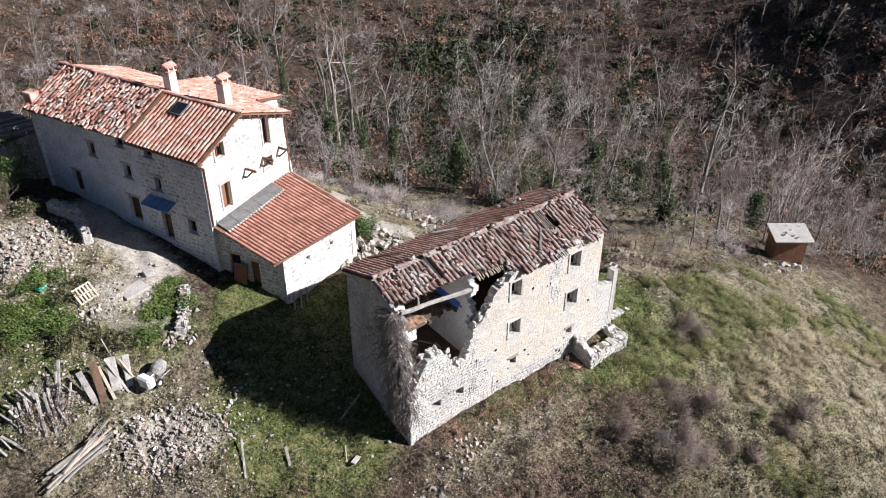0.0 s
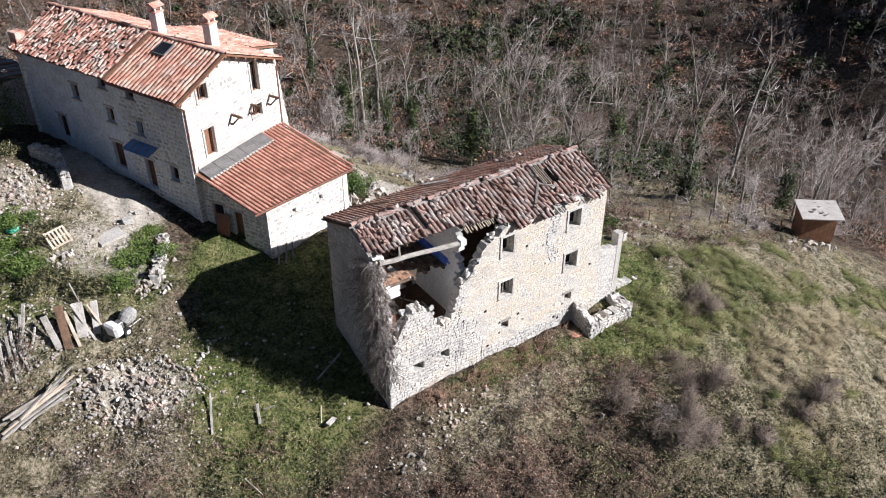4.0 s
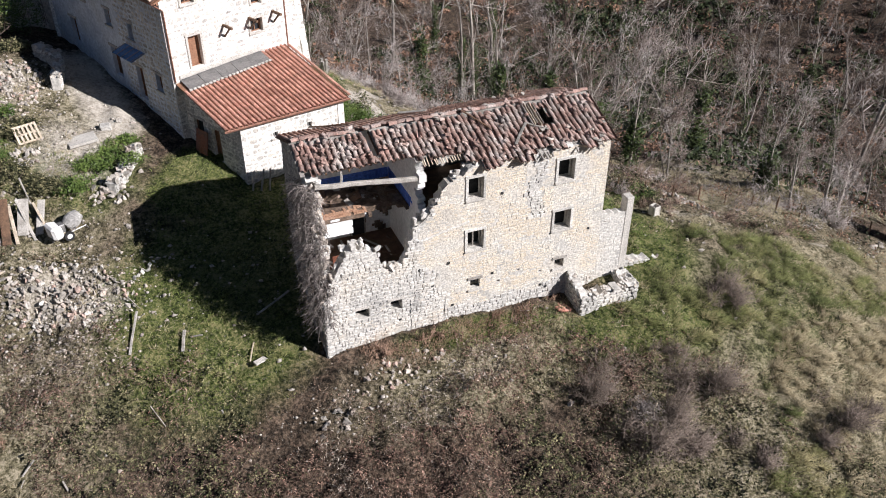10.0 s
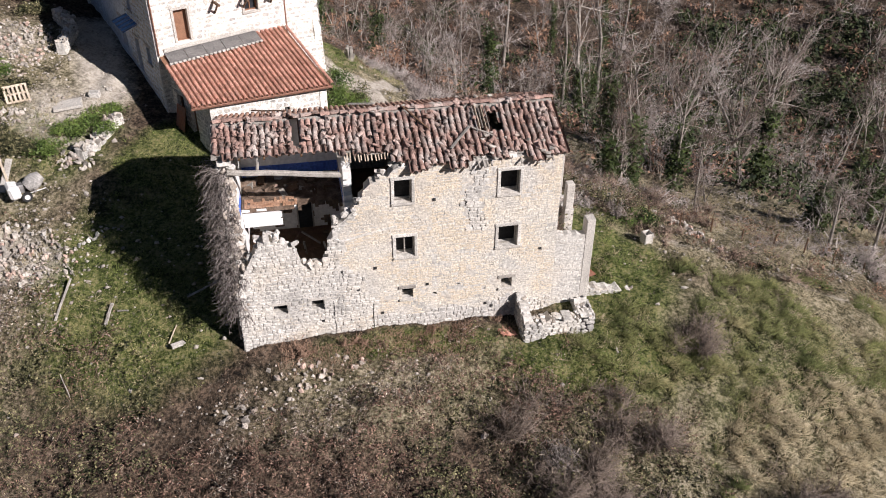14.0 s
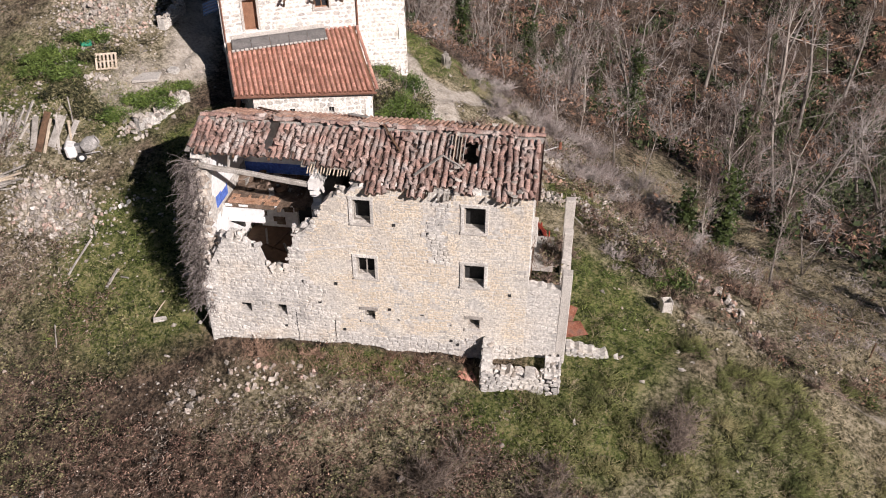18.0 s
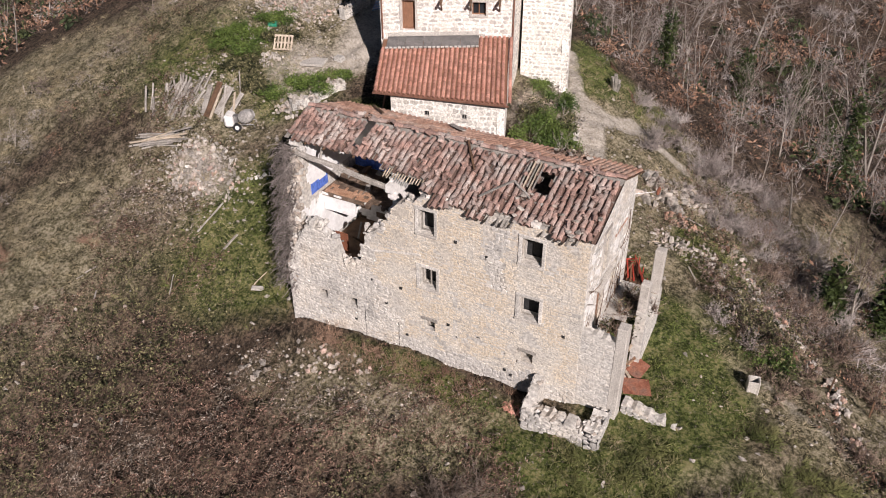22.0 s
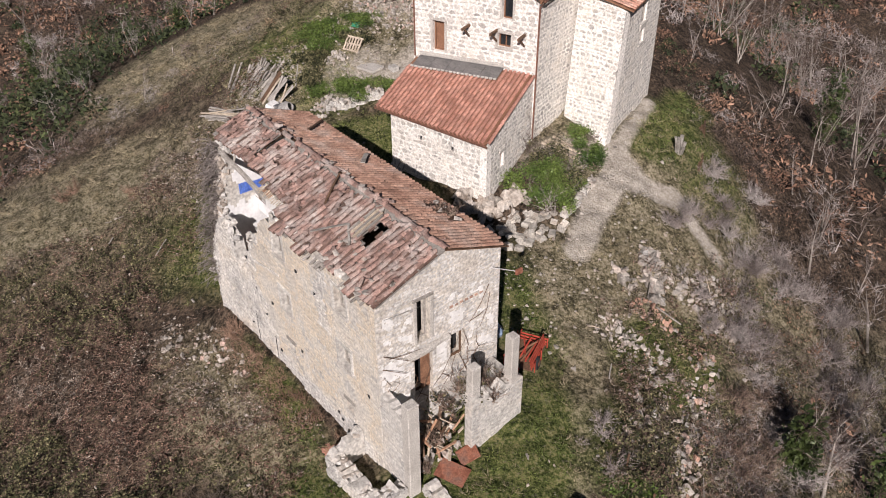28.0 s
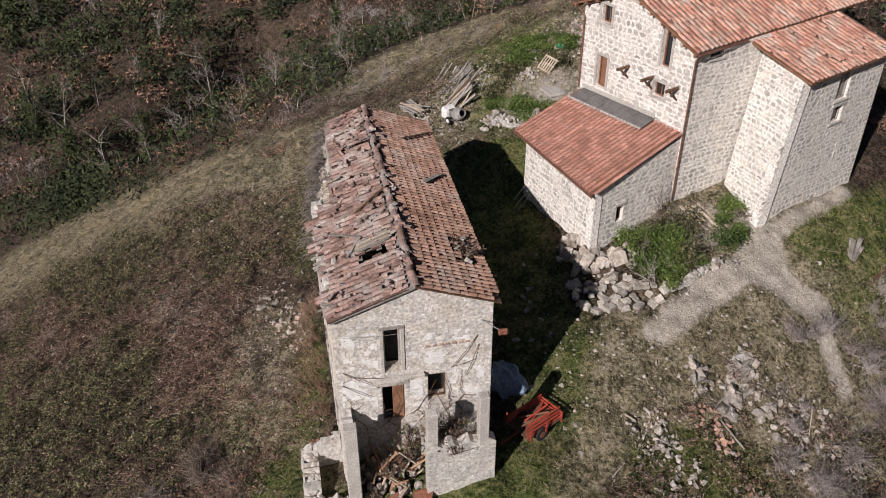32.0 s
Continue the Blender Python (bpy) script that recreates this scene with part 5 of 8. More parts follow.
for u, v, z in ((4.3, 6.0, 15.9), (4.6, 1.9, 15.9)):
    ch = part("chimney", box(-0.30, 0.30, -0.30, 0.30, house_roof(u) - 0.3, z - 0.35, 0.02, m=Matrix.Translation(hp(u, v)) @ pose(0, 0, 0, 0, 0, HA)), PLASTER, house, "whitewashed chimney with a tiled cap")
    M = Matrix.Translation(hp(u, v, z)) @ pose(0, 0, 0, 0, 0, HA)
    part("collar", box(-0.36, 0.36, -0.36, 0.36, -0.35, -0.27, 0.01, m=M), TILE_HOUSE, ch)
    for a, b in ((-0.26, -0.26), (0.16, -0.26), (-0.26, 0.16), (0.16, 0.16)):
        part("cap_post", box(a, a + 0.1, b, b + 0.1, -0.27, 0.0, m=M), PLASTER, ch)
    for s in (-1, 1):
        part("cap_tile", box(-0.42, 0.42, -0.03, 0.03, -0.02, 0.46, 0.01, m=M @ pose(0, s * 0.36, 0.0, s * 62, 0, 0)), TILE_HOUSE, ch)
for i in range(3):
    part("roof_lath", beam(hp(1.4 + 0.1 * i, 11.3 + 0.35 * i, house_roof(1.4) + 0.15), hp(2.7, 11.6 + 0.3 * i, house_roof(2.7) + 0.16), 0.08, 0.05), WOOD_PALE, house)
part("chimney_stump", box(-0.35, 0.35, -0.35, 0.35, house_roof(0.2) - 0.8, house_roof(0.2) + 0.75, 0.03, m=Matrix.Translation(hp(0.3, 14.4)) @ pose(0, 0, 0, 0, 0, HA), jag=0.03), TILE_WORN, house, "stump of a brick chimney at the roof's end")
# skylight in the west slope, rafters, gutters, drainpipe, balcony brackets, awning
sk = part("roof_window", box(0.0, 1.0, -0.5, 0.5, 0.0, 0.10, 0.02, m=Matrix.Translation(hp(2.0, 3.6, house_roof(2.0) + 0.12)) @ pose(0, 0, 0, 0, 0, HA) @ pose(0, 0, 0, 0, -22.8, 0)), SLATE, house, "dark roof window")
part("pane", box(0.08, 0.92, -0.42, 0.42, 0.10, 0.112, m=Matrix.Translation(hp(2.0, 3.6, house_roof(2.0) + 0.12)) @ pose(0, 0, 0, 0, 0, HA) @ pose(0, 0, 0, 0, -22.8, 0)), GLASS, sk)
for i in range(12):
    u = -0.3 + i * 0.73
    part("purlin_end", beam(hp(u, -0.44, house_roof(u) - 0.17), hp(u, 0.05, house_roof(u) - 0.17), 0.10, 0.13), WOOD_BROWN, house)
part("gutter", tube([hp(-0.55, -0.4, ev - 0.05), hp(-0.55, 5.5, ev - 0.05)], 0.06), COPPER, house)
part("gutter", tube([hp(7.92, -0.4, er - 0.05), hp(7.92, 3.0, er - 0.05)], 0.06), COPPER, house)
part("drainpipe", tube([hp(7.9, -0.1, er - 0.1), hp(7.55, -0.06, er - 0.5), hp(7.53, -0.06, 4.9)], 0.05), COPPER, house, "copper drainpipe")
part("drainpipe", tube([hp(-0.5, -0.1, ev - 0.1), hp(0.1, -0.08, ev - 0.6), hp(0.1, -0.08, 8.4)], 0.045), COPPER, house)
for u in (3.5, 5.15, 6.75):
    br = part("balcony_bracket", beam(hp(u, 0.1, 10.72), hp(u, -0.85, 10.72), 0.13, 0.14), WOOD_DARK, house, "dark timber bracket of a lost balcony")
    part("strut", beam(hp(u, -0.02, 10.1), hp(u, -0.6, 10.66), 0.09, 0.09), WOOD_DARK, br)
aw = part("awning", box(0, 2.2, -0.9, 0, -0.02, 0.02, 0.0, m=Matrix.Translation(hp(-0.05, 4.8, 9.35)) @ pose(0, 0, 0, 0, 0, HA - 90) @ pose(0, 0, 0, 18, 0, 0)), PANEL, house, "small blue glazed awning over the door")
for i in range(5):
    part("awning_bar", box(0.02 + i * 0.53, 0.06 + i * 0.53, -0.9, 0, 0.02, 0.045, m=Matrix.Translation(hp(-0.05, 4.8, 9.35)) @ pose(0, 0, 0, 0, 0, HA - 90) @ pose(0, 0, 0, 18, 0, 0)), STEEL, aw)

# lean-to against the gable
lean = thing("lean_to", "whitewashed stone lean-to with a new red tiled roof", "outbuilding", (1, 14, 4))
LA, LB = Vector((-1.05, 11.45, 0)), Vector((5.05, 13.05, 0))
la, lw_ = flat_angle(LA, LB)
LH = [(1.85, 2.15, 5.75, 6.08), (3.93, 4.23, 5.75, 6.08)]
fw_ = part("front_wall", slab(LA, (LB - LA).normalized(), (0, 0, 1), ((LB - LA).y / lw_, -(LB - LA).x / lw_, 0), lines(0, lw_, 0.4, [v for h in LH for v in h[:2]]), lines(1.0, 6.9, 0.4, [v for h in LH for v in h[2:]]), 0.4, lambda u, v: not inside(LH, u, v)), CREAM_MORTAR, lean, "sunlit pointed stone wall")
lay_stones(fw_, LA, la, lw_, 1.4, 6.85, LH, lambda u, v: not inside(LH, u, v, 0.04), None, (0.18, 0.34), (0.22, 0.55), 0.012, FIELD, FIELD_J, UNITS_HOUSE, near=lambda u, z: True, joint=0.065)
for h in LH:
    opening(fw_, LA, la, *h, 0.15, STEEL, None, sill=CONCRETE, split=True, fw=0.03)
LT, LR = hp(0.45, -0.02), hp(7.4, -0.02)


def lean_side(name, a, b, za, zb, holes, label):
    ang, w = flat_angle(a, b)
    A = Vector((math.cos(radians(ang)), math.sin(radians(ang)), 0))
    top = lambda u: za + (zb - za) * u / w
    wl = part(name, slab((a.x, a.y, 0), A, (0, 0, 1), (A.y, -A.x, 0), lines(0, w, 0.4, [v for h in holes for v in h[:2]]), lines(1.5, 8.6, 0.4, [v for h in holes for v in h[2:]]), 0.4, lambda u, v: not inside(holes, u, v), top), CREAM_MORTAR, lean, label)
    lay_stones(wl, (a.x, a.y, 0), ang, w, 2.0, 8.5, holes, lambda u, v: not inside(holes, u, v, 0.04), top, (0.18, 0.34), (0.22, 0.55), 0.012, FIELD, FIELD_J, UNITS_HOUSE, joint=0.065)
    # the first entrance is closed by a black sheet for its dark inside
    for h in holes:
        opening(wl, (a.x, a.y, 0), ang, *h, 0.18, WOOD_BROWN, BLACK if h[0] == 0.5 else WOOD_BROWN if h[3] - h[2] > 1.5 else None, lintel=CONCRETE, split=False)


lean_side("left_wall", LT, LA, 8.2, 6.95, [(0.5, 1.3, 4.5, 6.4), (1.95, 2.6, 4.3, 6.2)], "shaded side wall with doorways")
lean_side("right_wall", LB, LR, 6.85, 8.3, [(1.5, 1.95, 4.8, 5.7)], "side wall with a slit window")
e0, e1, t0, t1 = Vector((-1.9, 10.98, 7.06)), Vector((5.38, 12.72, 7.03)), hp(0.3, 0.0, 8.36), hp(7.4, 0.0, 8.62)
A_, S_ = (e1 - e0), (t1 - e1)
An, Sn = A_.normalized(), S_.normalized()
nrm = An.cross(Sn).normalized()


def lean_at(u, s):
    return e0 + An * u + Sn * s


def lean_keep(u, s):
    return (lean_at(u, s) - H0).dot(HV) < 0.02


def lean_tiled(u, s):
    p = lean_at(u, s) - H0
    return p.dot(HV) < 0.05 and not (p.dot(HV) > -0.98 and p.dot(HU) < 5.62)


def lean_z(p):
    """Height of the roof plane over a plan point."""
    return e0.z - ((p.x - e0.x) * nrm.x + (p.y - e0.y) * nrm.y) / nrm.z


lr = part("roof_deck", slab(e0, An, Sn, nrm, lines(0.1, A_.length - 0.1, 0.3), lines(0.06, S_.length, 0.12), 0.08, lean_keep), WOOD_BROWN, lean)
tile_roof(lr, e0, An, Sn, A_.length + 0.05, S_.length, 0.27, 0.34, lean_tiled, (TILE_NEW, TILE_NEW_J), r=0.105, jitter=0.003, turn=0.6, near=lambda u, s: True, limit=300, pan=PAN_NEW, lift=0.0, step=3.6)
for i in range(5):
    a, b = hp(0.4 + i * 1.05, -0.98), hp(0.4 + i * 1.05, -0.02)
    a.z, b.z = lean_z(a) + 0.13 + 0.006 * (i % 2), lean_z(b) + 0.15 + 0.006 * (i % 2)
    c = hp(1.43 + i * 1.05, -0.98)
    c.z = lean_z(c) + 0.13 + 0.006 * (i % 2)
    part("roof_sheet", slab(a, (c - a).normalized(), (b - a).normalized(), (c - a).cross(b - a).normalized(), [0, (c - a).length], [0, (b - a).length], 0.03, lambda u, v: True), SLATE, lean, "dark metal roof sheet")
for i in range(22):
    p = hp(0.42 + i * 0.245, -1.0)
    part("mortar_fillet", box(-0.085, 0.085, -0.05, 0.05, -0.04, 0.05, 0.012, m=Matrix.Translation((p.x, p.y, lean_z(p) + 0.14)) @ pose(0, 0, 0, 12, 0, HA), jag=0.01), WHITE, lean)
ua, ub = hp(0.4, -0.04), hp(5.62, -0.04)
ua.z, ub.z = lean_z(ua) + 0.3, lean_z(ub) + 0.3
part("roof_upstand", beam(ua, ub, 0.06, 0.22), CONCRETE, lean)
for k in range(17):
    p = lean_at(A_.length + 0.04, 0.1 + 0.33 * k)
    if lean_keep(A_.length, 0.3 + 0.33 * k):
        under(new("verge_tile", barrel("verge_tile", TILE_NEW, 0.42, 0.10, 0.08)), lr).matrix_basis = Matrix.Translation(p + nrm * 0.05) @ Matrix(((An.x, Sn.x, nrm.x, 0), (An.y, Sn.y, nrm.y, 0), (An.z, Sn.z, nrm.z, 0), (0, 0, 0, 1)))
part("fascia", beam(e0 + Vector((0, 0, -0.08)), e1 + Vector((0, 0, -0.08)), 0.05, 0.12), COPPER, lean)


# ---- plants ----
def cones(p, d, length, r0, r1, sides=3):
    """Many tapered stems at once: arrays of starts, directions, lengths and radii. Returns vertices and triangles."""
    n = len(p)
    d = d / np.linalg.norm(d, axis=1, keepdims=True)
    ref = np.where(np.abs(d[:, 2:3]) < 0.9, np.array([[0, 0, 1.0]]), np.array([[1.0, 0, 0]]))
    s = np.cross(d, ref)
    s /= np.linalg.norm(s, axis=1, keepdims=True)
    t = np.cross(s, d)
    a = 2 * np.pi * np.arange(sides) / sides
    ring = s[:, None, :] * np.cos(a)[None, :, None] + t[:, None, :] * np.sin(a)[None, :, None]
    low = p[:, None, :] + ring * np.broadcast_to(np.asarray(r0, float).reshape(-1, 1, 1), (n, 1, 1))
    end = p + d * np.asarray(length).reshape(-1, 1)
    if r1 is None:
        v = np.concatenate([low, end[:, None, :]], 1)
        k = sides + 1
        tri = [(i, (i + 1) % sides, sides) for i in range(sides)]
    else:
        high = end[:, None, :] + ring * np.broadcast_to(np.asarray(r1, float).reshape(-1, 1, 1), (n, 1, 1))
        v = np.concatenate([low, high], 1)
        k = 2 * sides
        tri = [q for i in range(sides) for q in ((i, (i + 1) % sides, sides + (i + 1) % sides), (i, sides + (i + 1) % sides, sides + i))]
    f = (np.arange(n) * k)[:, None, None] + np.array(tri)[None]
    return v.reshape(-1, 3), f.reshape(-1, 3), end


def stack(*sets):
    vs, fs, o = [], [], 0
    for v, f in sets:
        vs.append(v)
        fs.append(f + o)
        o += len(v)
    return np.concatenate(vs), np.concatenate(fs)


def branch_out(g, starts, dirs, lengths, count, spread, up, lo=0.25):
    """Side shoots along the given stems."""
    i = np.repeat(np.arange(len(starts)), count)
    f = g.uniform(lo, 1.0, len(i))
    d = dirs[i] / np.linalg.norm(dirs[i], axis=1, keepdims=True)
    p = starts[i] + d * (lengths[i] * f)[:, None]
    nd = d + g.normal(0, spread, (len(i), 3))
    nd[:, 2] += up
    return p, nd / np.linalg.norm(nd, axis=1, keepdims=True), f, i


def bare_tree(seed, h, stems=1, limbs=9, subs=5, twigs=5, lean=0.06, twig_r=0.011):
    """A leafless tree: trunk and limbs, and the twigs apart."""
    g = np.random.default_rng(seed)
    p = g.normal(0, 0.12 * (stems > 1), (stems, 3))
    p[:, 2] = -0.15
    d = g.normal(0, lean if stems == 1 else 0.28, (stems, 3))
    d[:, 2] = 1
    ln = h * g.uniform(0.5, 0.62, stems)
    r = 0.016 * h * g.uniform(0.8, 1.2, stems) / math.sqrt(stems) + 0.015
    v0, f0, e0_ = cones(p, d, ln, r, r * 0.6, 5)
    d1 = d / np.linalg.norm(d, axis=1, keepdims=True) + g.normal(0, 0.10, (stems, 3))
    v1, f1, _ = cones(e0_, d1, h * 0.42 * np.ones(stems), r * 0.6, None, 5)
    P = np.concatenate([p, e0_])
    D = np.concatenate([d, d1])
    L = np.concatenate([ln, h * 0.42 * np.ones(stems)])
    pl, dl, fl, il = branch_out(g, P, D, L, max(2, limbs // (2 * stems)), 0.8, 0.3, 0.3)
    ll = h * g.uniform(0.2, 0.42, len(pl))
    v2, f2, _ = cones(pl, dl, ll, 0.005 * h, None, 3)
    ps, ds, fs_, is_ = branch_out(g, pl, dl, ll, subs, 0.6, 0.18)
    ls = ll[is_] * g.uniform(0.35, 0.65, len(ps))
    v3, f3, _ = cones(ps, ds, ls, 0.0022 * h, None, 3)
    pt, dt, ft, it = branch_out(g, ps, ds, ls, twigs, 0.6, 0.12, 0.1)
    lt = ls[it] * g.uniform(0.4, 0.8, len(pt)) + 0.1
    v4, f4, _ = cones(pt, dt, lt, twig_r * np.ones(len(pt)), None, 3)
    return stack((v0, f0), (v1, f1), (v2, f2)), stack((v3, f3), (v4, f4))


def leaves(g, centres, normals_up, size, n_each, radius):
    """Loose leaves round the centres: small kite-shaped pairs of triangles."""
    c = np.repeat(centres, n_each, axis=0) + g.normal(0, 1, (len(centres) * n_each, 3)) * np.asarray(radius)
    n = len(c)
    a = g.normal(0, 1, (n, 3))
    a[:, 2] *= 0.5
    a /= np.linalg.norm(a, axis=1, keepdims=True)
    b = np.cross(a, g.normal(0, 0.45, (n, 3)) + np.array([0, 0, 1.0]))
    b /= np.linalg.norm(b, axis=1, keepdims=True)
    s = size * g.uniform(0.6, 1.4, (n, 1))
    v = np.stack([c - a * s, c + b * s * 0.55, c + a * s, c - b * s * 0.55], 1).reshape(-1, 3)
    k = np.arange(n)[:, None] * 4
    f = np.concatenate([k + np.array([[0, 1, 2]]), k + np.array([[0, 2, 3]])])
    return v, f


# the open ground that keeps the wood back, as a rough outline walked round by angle
CLEAR = [(-54, -50), (-47, -28), (-39, -13), (-32, -2), (-28, 9), (-24, 22), (-18, 34), (-5, 37), (5, 34), (12, 31), (18, 25), (22, 17), (23, 9.0), (31, 6.0), (42, 3.0), (60, -4), (80, -40)]


def in_clearing(x, y):
    hit = np.zeros(np.shape(x), dtype=bool)
    for (x1, y1), (x2, y2) in zip(CLEAR, CLEAR[1:] + CLEAR[:1]):
        cross_ = (y1 > y) != (y2 > y)
        with np.errstate(divide="ignore", invalid="ignore"):
            hit ^= cross_ & (x < (x2 - x1) * (y - y1) / (y2 - y1 + 1e-9) + x1)
    return hit


def patchy(x, y, s=1.0):
    return 0.5 + 0.5 * np.sin(x * 0.31 * s + 1.7 * np.sin(y * 0.23 * s)) * np.cos(y * 0.27 * s + 1.3 * np.sin(x * 0.19 * s))


def open_bank(x, y):
    """Slopes of dry grass below the houses where few trees stand."""
    return most(blob(x, y, 30, 14, 8, 11, -20), blob(x, y, 25, 25, 6, 11), blob(x, y, -32, 13, 11, 9), blob(x, y, 40, 14, 12, 5, -15))


def seen_sector(x, y):
    """The hillsides that the flight looks on to."""
    east = (x + 0.75 * y > 12) & (np.hypot(x, y) < 215) & (y > -12 + 0.0 * x)
    north = (y > 28) & (np.hypot(x, y) < 130)
    west = (x < -22) & (np.hypot(x, y) < 135) & (y > -60)
    return east | north | west


def place_on_ground(xs, ys, scale, turn, unit):
    v, f = unit
    n = len(xs)
    c, s = np.cos(turn), np.sin(turn)
    X = v[None, :, 0] * scale[:, None]
    Y = v[None, :, 1] * scale[:, None]
    out = np.stack([xs[:, None] + X * c[:, None] - Y * s[:, None], ys[:, None] + X * s[:, None] + Y * c[:, None], ground_z(xs, ys)[:, None] + v[None, :, 2] * scale[:, None]], -1)
    faces = f[None] + (np.arange(n) * len(v))[:, None, None]
    return out.reshape(-1, 3), faces.reshape(-1, 3)


def woods():
    g = np.random.default_rng(3)
    x, y = g.uniform(-140, 190, 60000), g.uniform(-60, 200, 60000)
    ok = seen_sector(x, y) & ~in_clearing(x, y) & (g.random(60000) < 0.12 + 0.88 * patchy(x, y) ** 1.3) & ((g.random(60000) < 0.1) | (open_bank(x, y) < 0.5))
    x, y = x[ok], y[ok]
    d = np.hypot(x, y)
    keep, grid = [], {}
    for i in range(len(x)):
        gap = 3.1 if d[i] < 70 else 4.4 if d[i] < 120 else 5.8
        k = (int(x[i] // 4.5), int(y[i] // 4.5))
        if all((x[i] - a) ** 2 + (y[i] - b) ** 2 > gap * gap for u in (-1, 0, 1) for v in (-1, 0, 1) for a, b in grid.get((k[0] + u, k[1] + v), ())):
            grid.setdefault(k, []).append((x[i], y[i]))
            keep.append(i)
    keep = [i for i in keep if x[i] > -30 or i % 3 == 0]
    # the hollow below the hut is thinly wooded
    keep = [i for i in keep if not (40 < x[i] < 80 and 18 < y[i] < 72) or i % 9 < 5]
    x, y, d = x[keep], y[keep], d[keep]
    size = np.clip(g.normal(0.66, 0.2, len(x)), 0.3, 1.1) * np.where(g.random(len(x)) < 0.10, 2.1, 1.0) * np.where(x < -20, 0.62, np.where((x < 46) & (y < 62), 0.72, 1.2))
    turn = g.uniform(0, 6.28, len(x))
    # the nearest stand as trees of their own
    rim = np.array([min(math.hypot(a - u, b - v) for u, v in CLEAR) for a, b in zip(x, y)])
    own = np.argsort(rim)[:110]
    near_kinds = [(bare_tree(20 + k, 7.5, 1 if k % 2 else 3, 12, 6, 6, twig_r=0.010)) for k in range(5)]
    near_me = [(tri_mesh("trunk", *t, BARK), tri_mesh("crown", *c, TWIG)) for t, c in near_kinds]
    own = np.array([i for i in own if not (x[i] < 26 and 8 < y[i] < 34) or i % 3 == 0])
    for n_, i in enumerate(own):
        k = n_ % 5
        e = thing("bare_tree", "leafless grey winter tree at the wood's edge", "tree", (x[i], y[i], gz(x[i], y[i])), "trees at the edge of the wood")
        e.rotation_euler = (0, 0, turn[i])
        s_ = min(size[i], 1.1) * (0.55 if rim[i] < 3 else 0.7 if rim[i] < 6 else 0.95)
        e.scale = (s_, s_, s_)
        new("trunk", near_me[k][0]).parent = e
        new("crown", near_me[k][1]).parent = e
    rest = np.ones(len(x), dtype=bool)
    rest[own] = False
    x, y, d, size, turn = x[rest], y[rest], d[rest], size[rest], turn[rest]
    kinds = [bare_tree(40 + k, 7.5, 1 + 3 * (k % 2), 8, 4, 3, twig_r=0.023, lean=0.15) for k in range(7)]
    sets_t, sets_c = [], []
    for k in range(7):
        m = np.arange(len(x)) % 7 == k
        t, c = kinds[k]
        sets_t.append(place_on_ground(x[m], y[m], size[m], turn[m], t))
        sets_c.append(place_on_ground(x[m], y[m], size[m], turn[m], c))
    tagged(new("far_woods_trunks", tri_mesh("far_woods_trunks", *stack(*sets_t), BARK)), "grey trunks and limbs of leafless woods on the valley sides", "woods", kind="stuff")
    tagged(new("far_woods_twigs", tri_mesh("far_woods_twigs", *stack(*sets_c), TWIG)), "brown-grey haze of bare twigs over the wooded slopes", "woods", kind="stuff")
    return len(x)


def kites(g, c, size, slim, flat=0.5):
    """One leaf or sliver of twig at each point."""
    n = len(c)
    a = g.normal(0, 1, (n, 3))
    a[:, 2] *= flat
    a /= np.linalg.norm(a, axis=1, keepdims=True)
    b = np.cross(a, g.normal(0, 0.6, (n, 3)) + np.array([0, 0, 1.0]))
    b /= np.linalg.norm(b, axis=1, keepdims=True)
    s = np.asarray(size).reshape(-1, 1) * g.uniform(0.6, 1.4, (n, 1))
    v = np.stack([c - a * s, c + b * s * slim, c + a * s, c - b * s * slim], 1).reshape(-1, 3)
    k = np.arange(n)[:, None] * 4
    return v, np.concatenate([k + np.array([[0, 1, 2]]), k + np.array([[0, 2, 3]])])


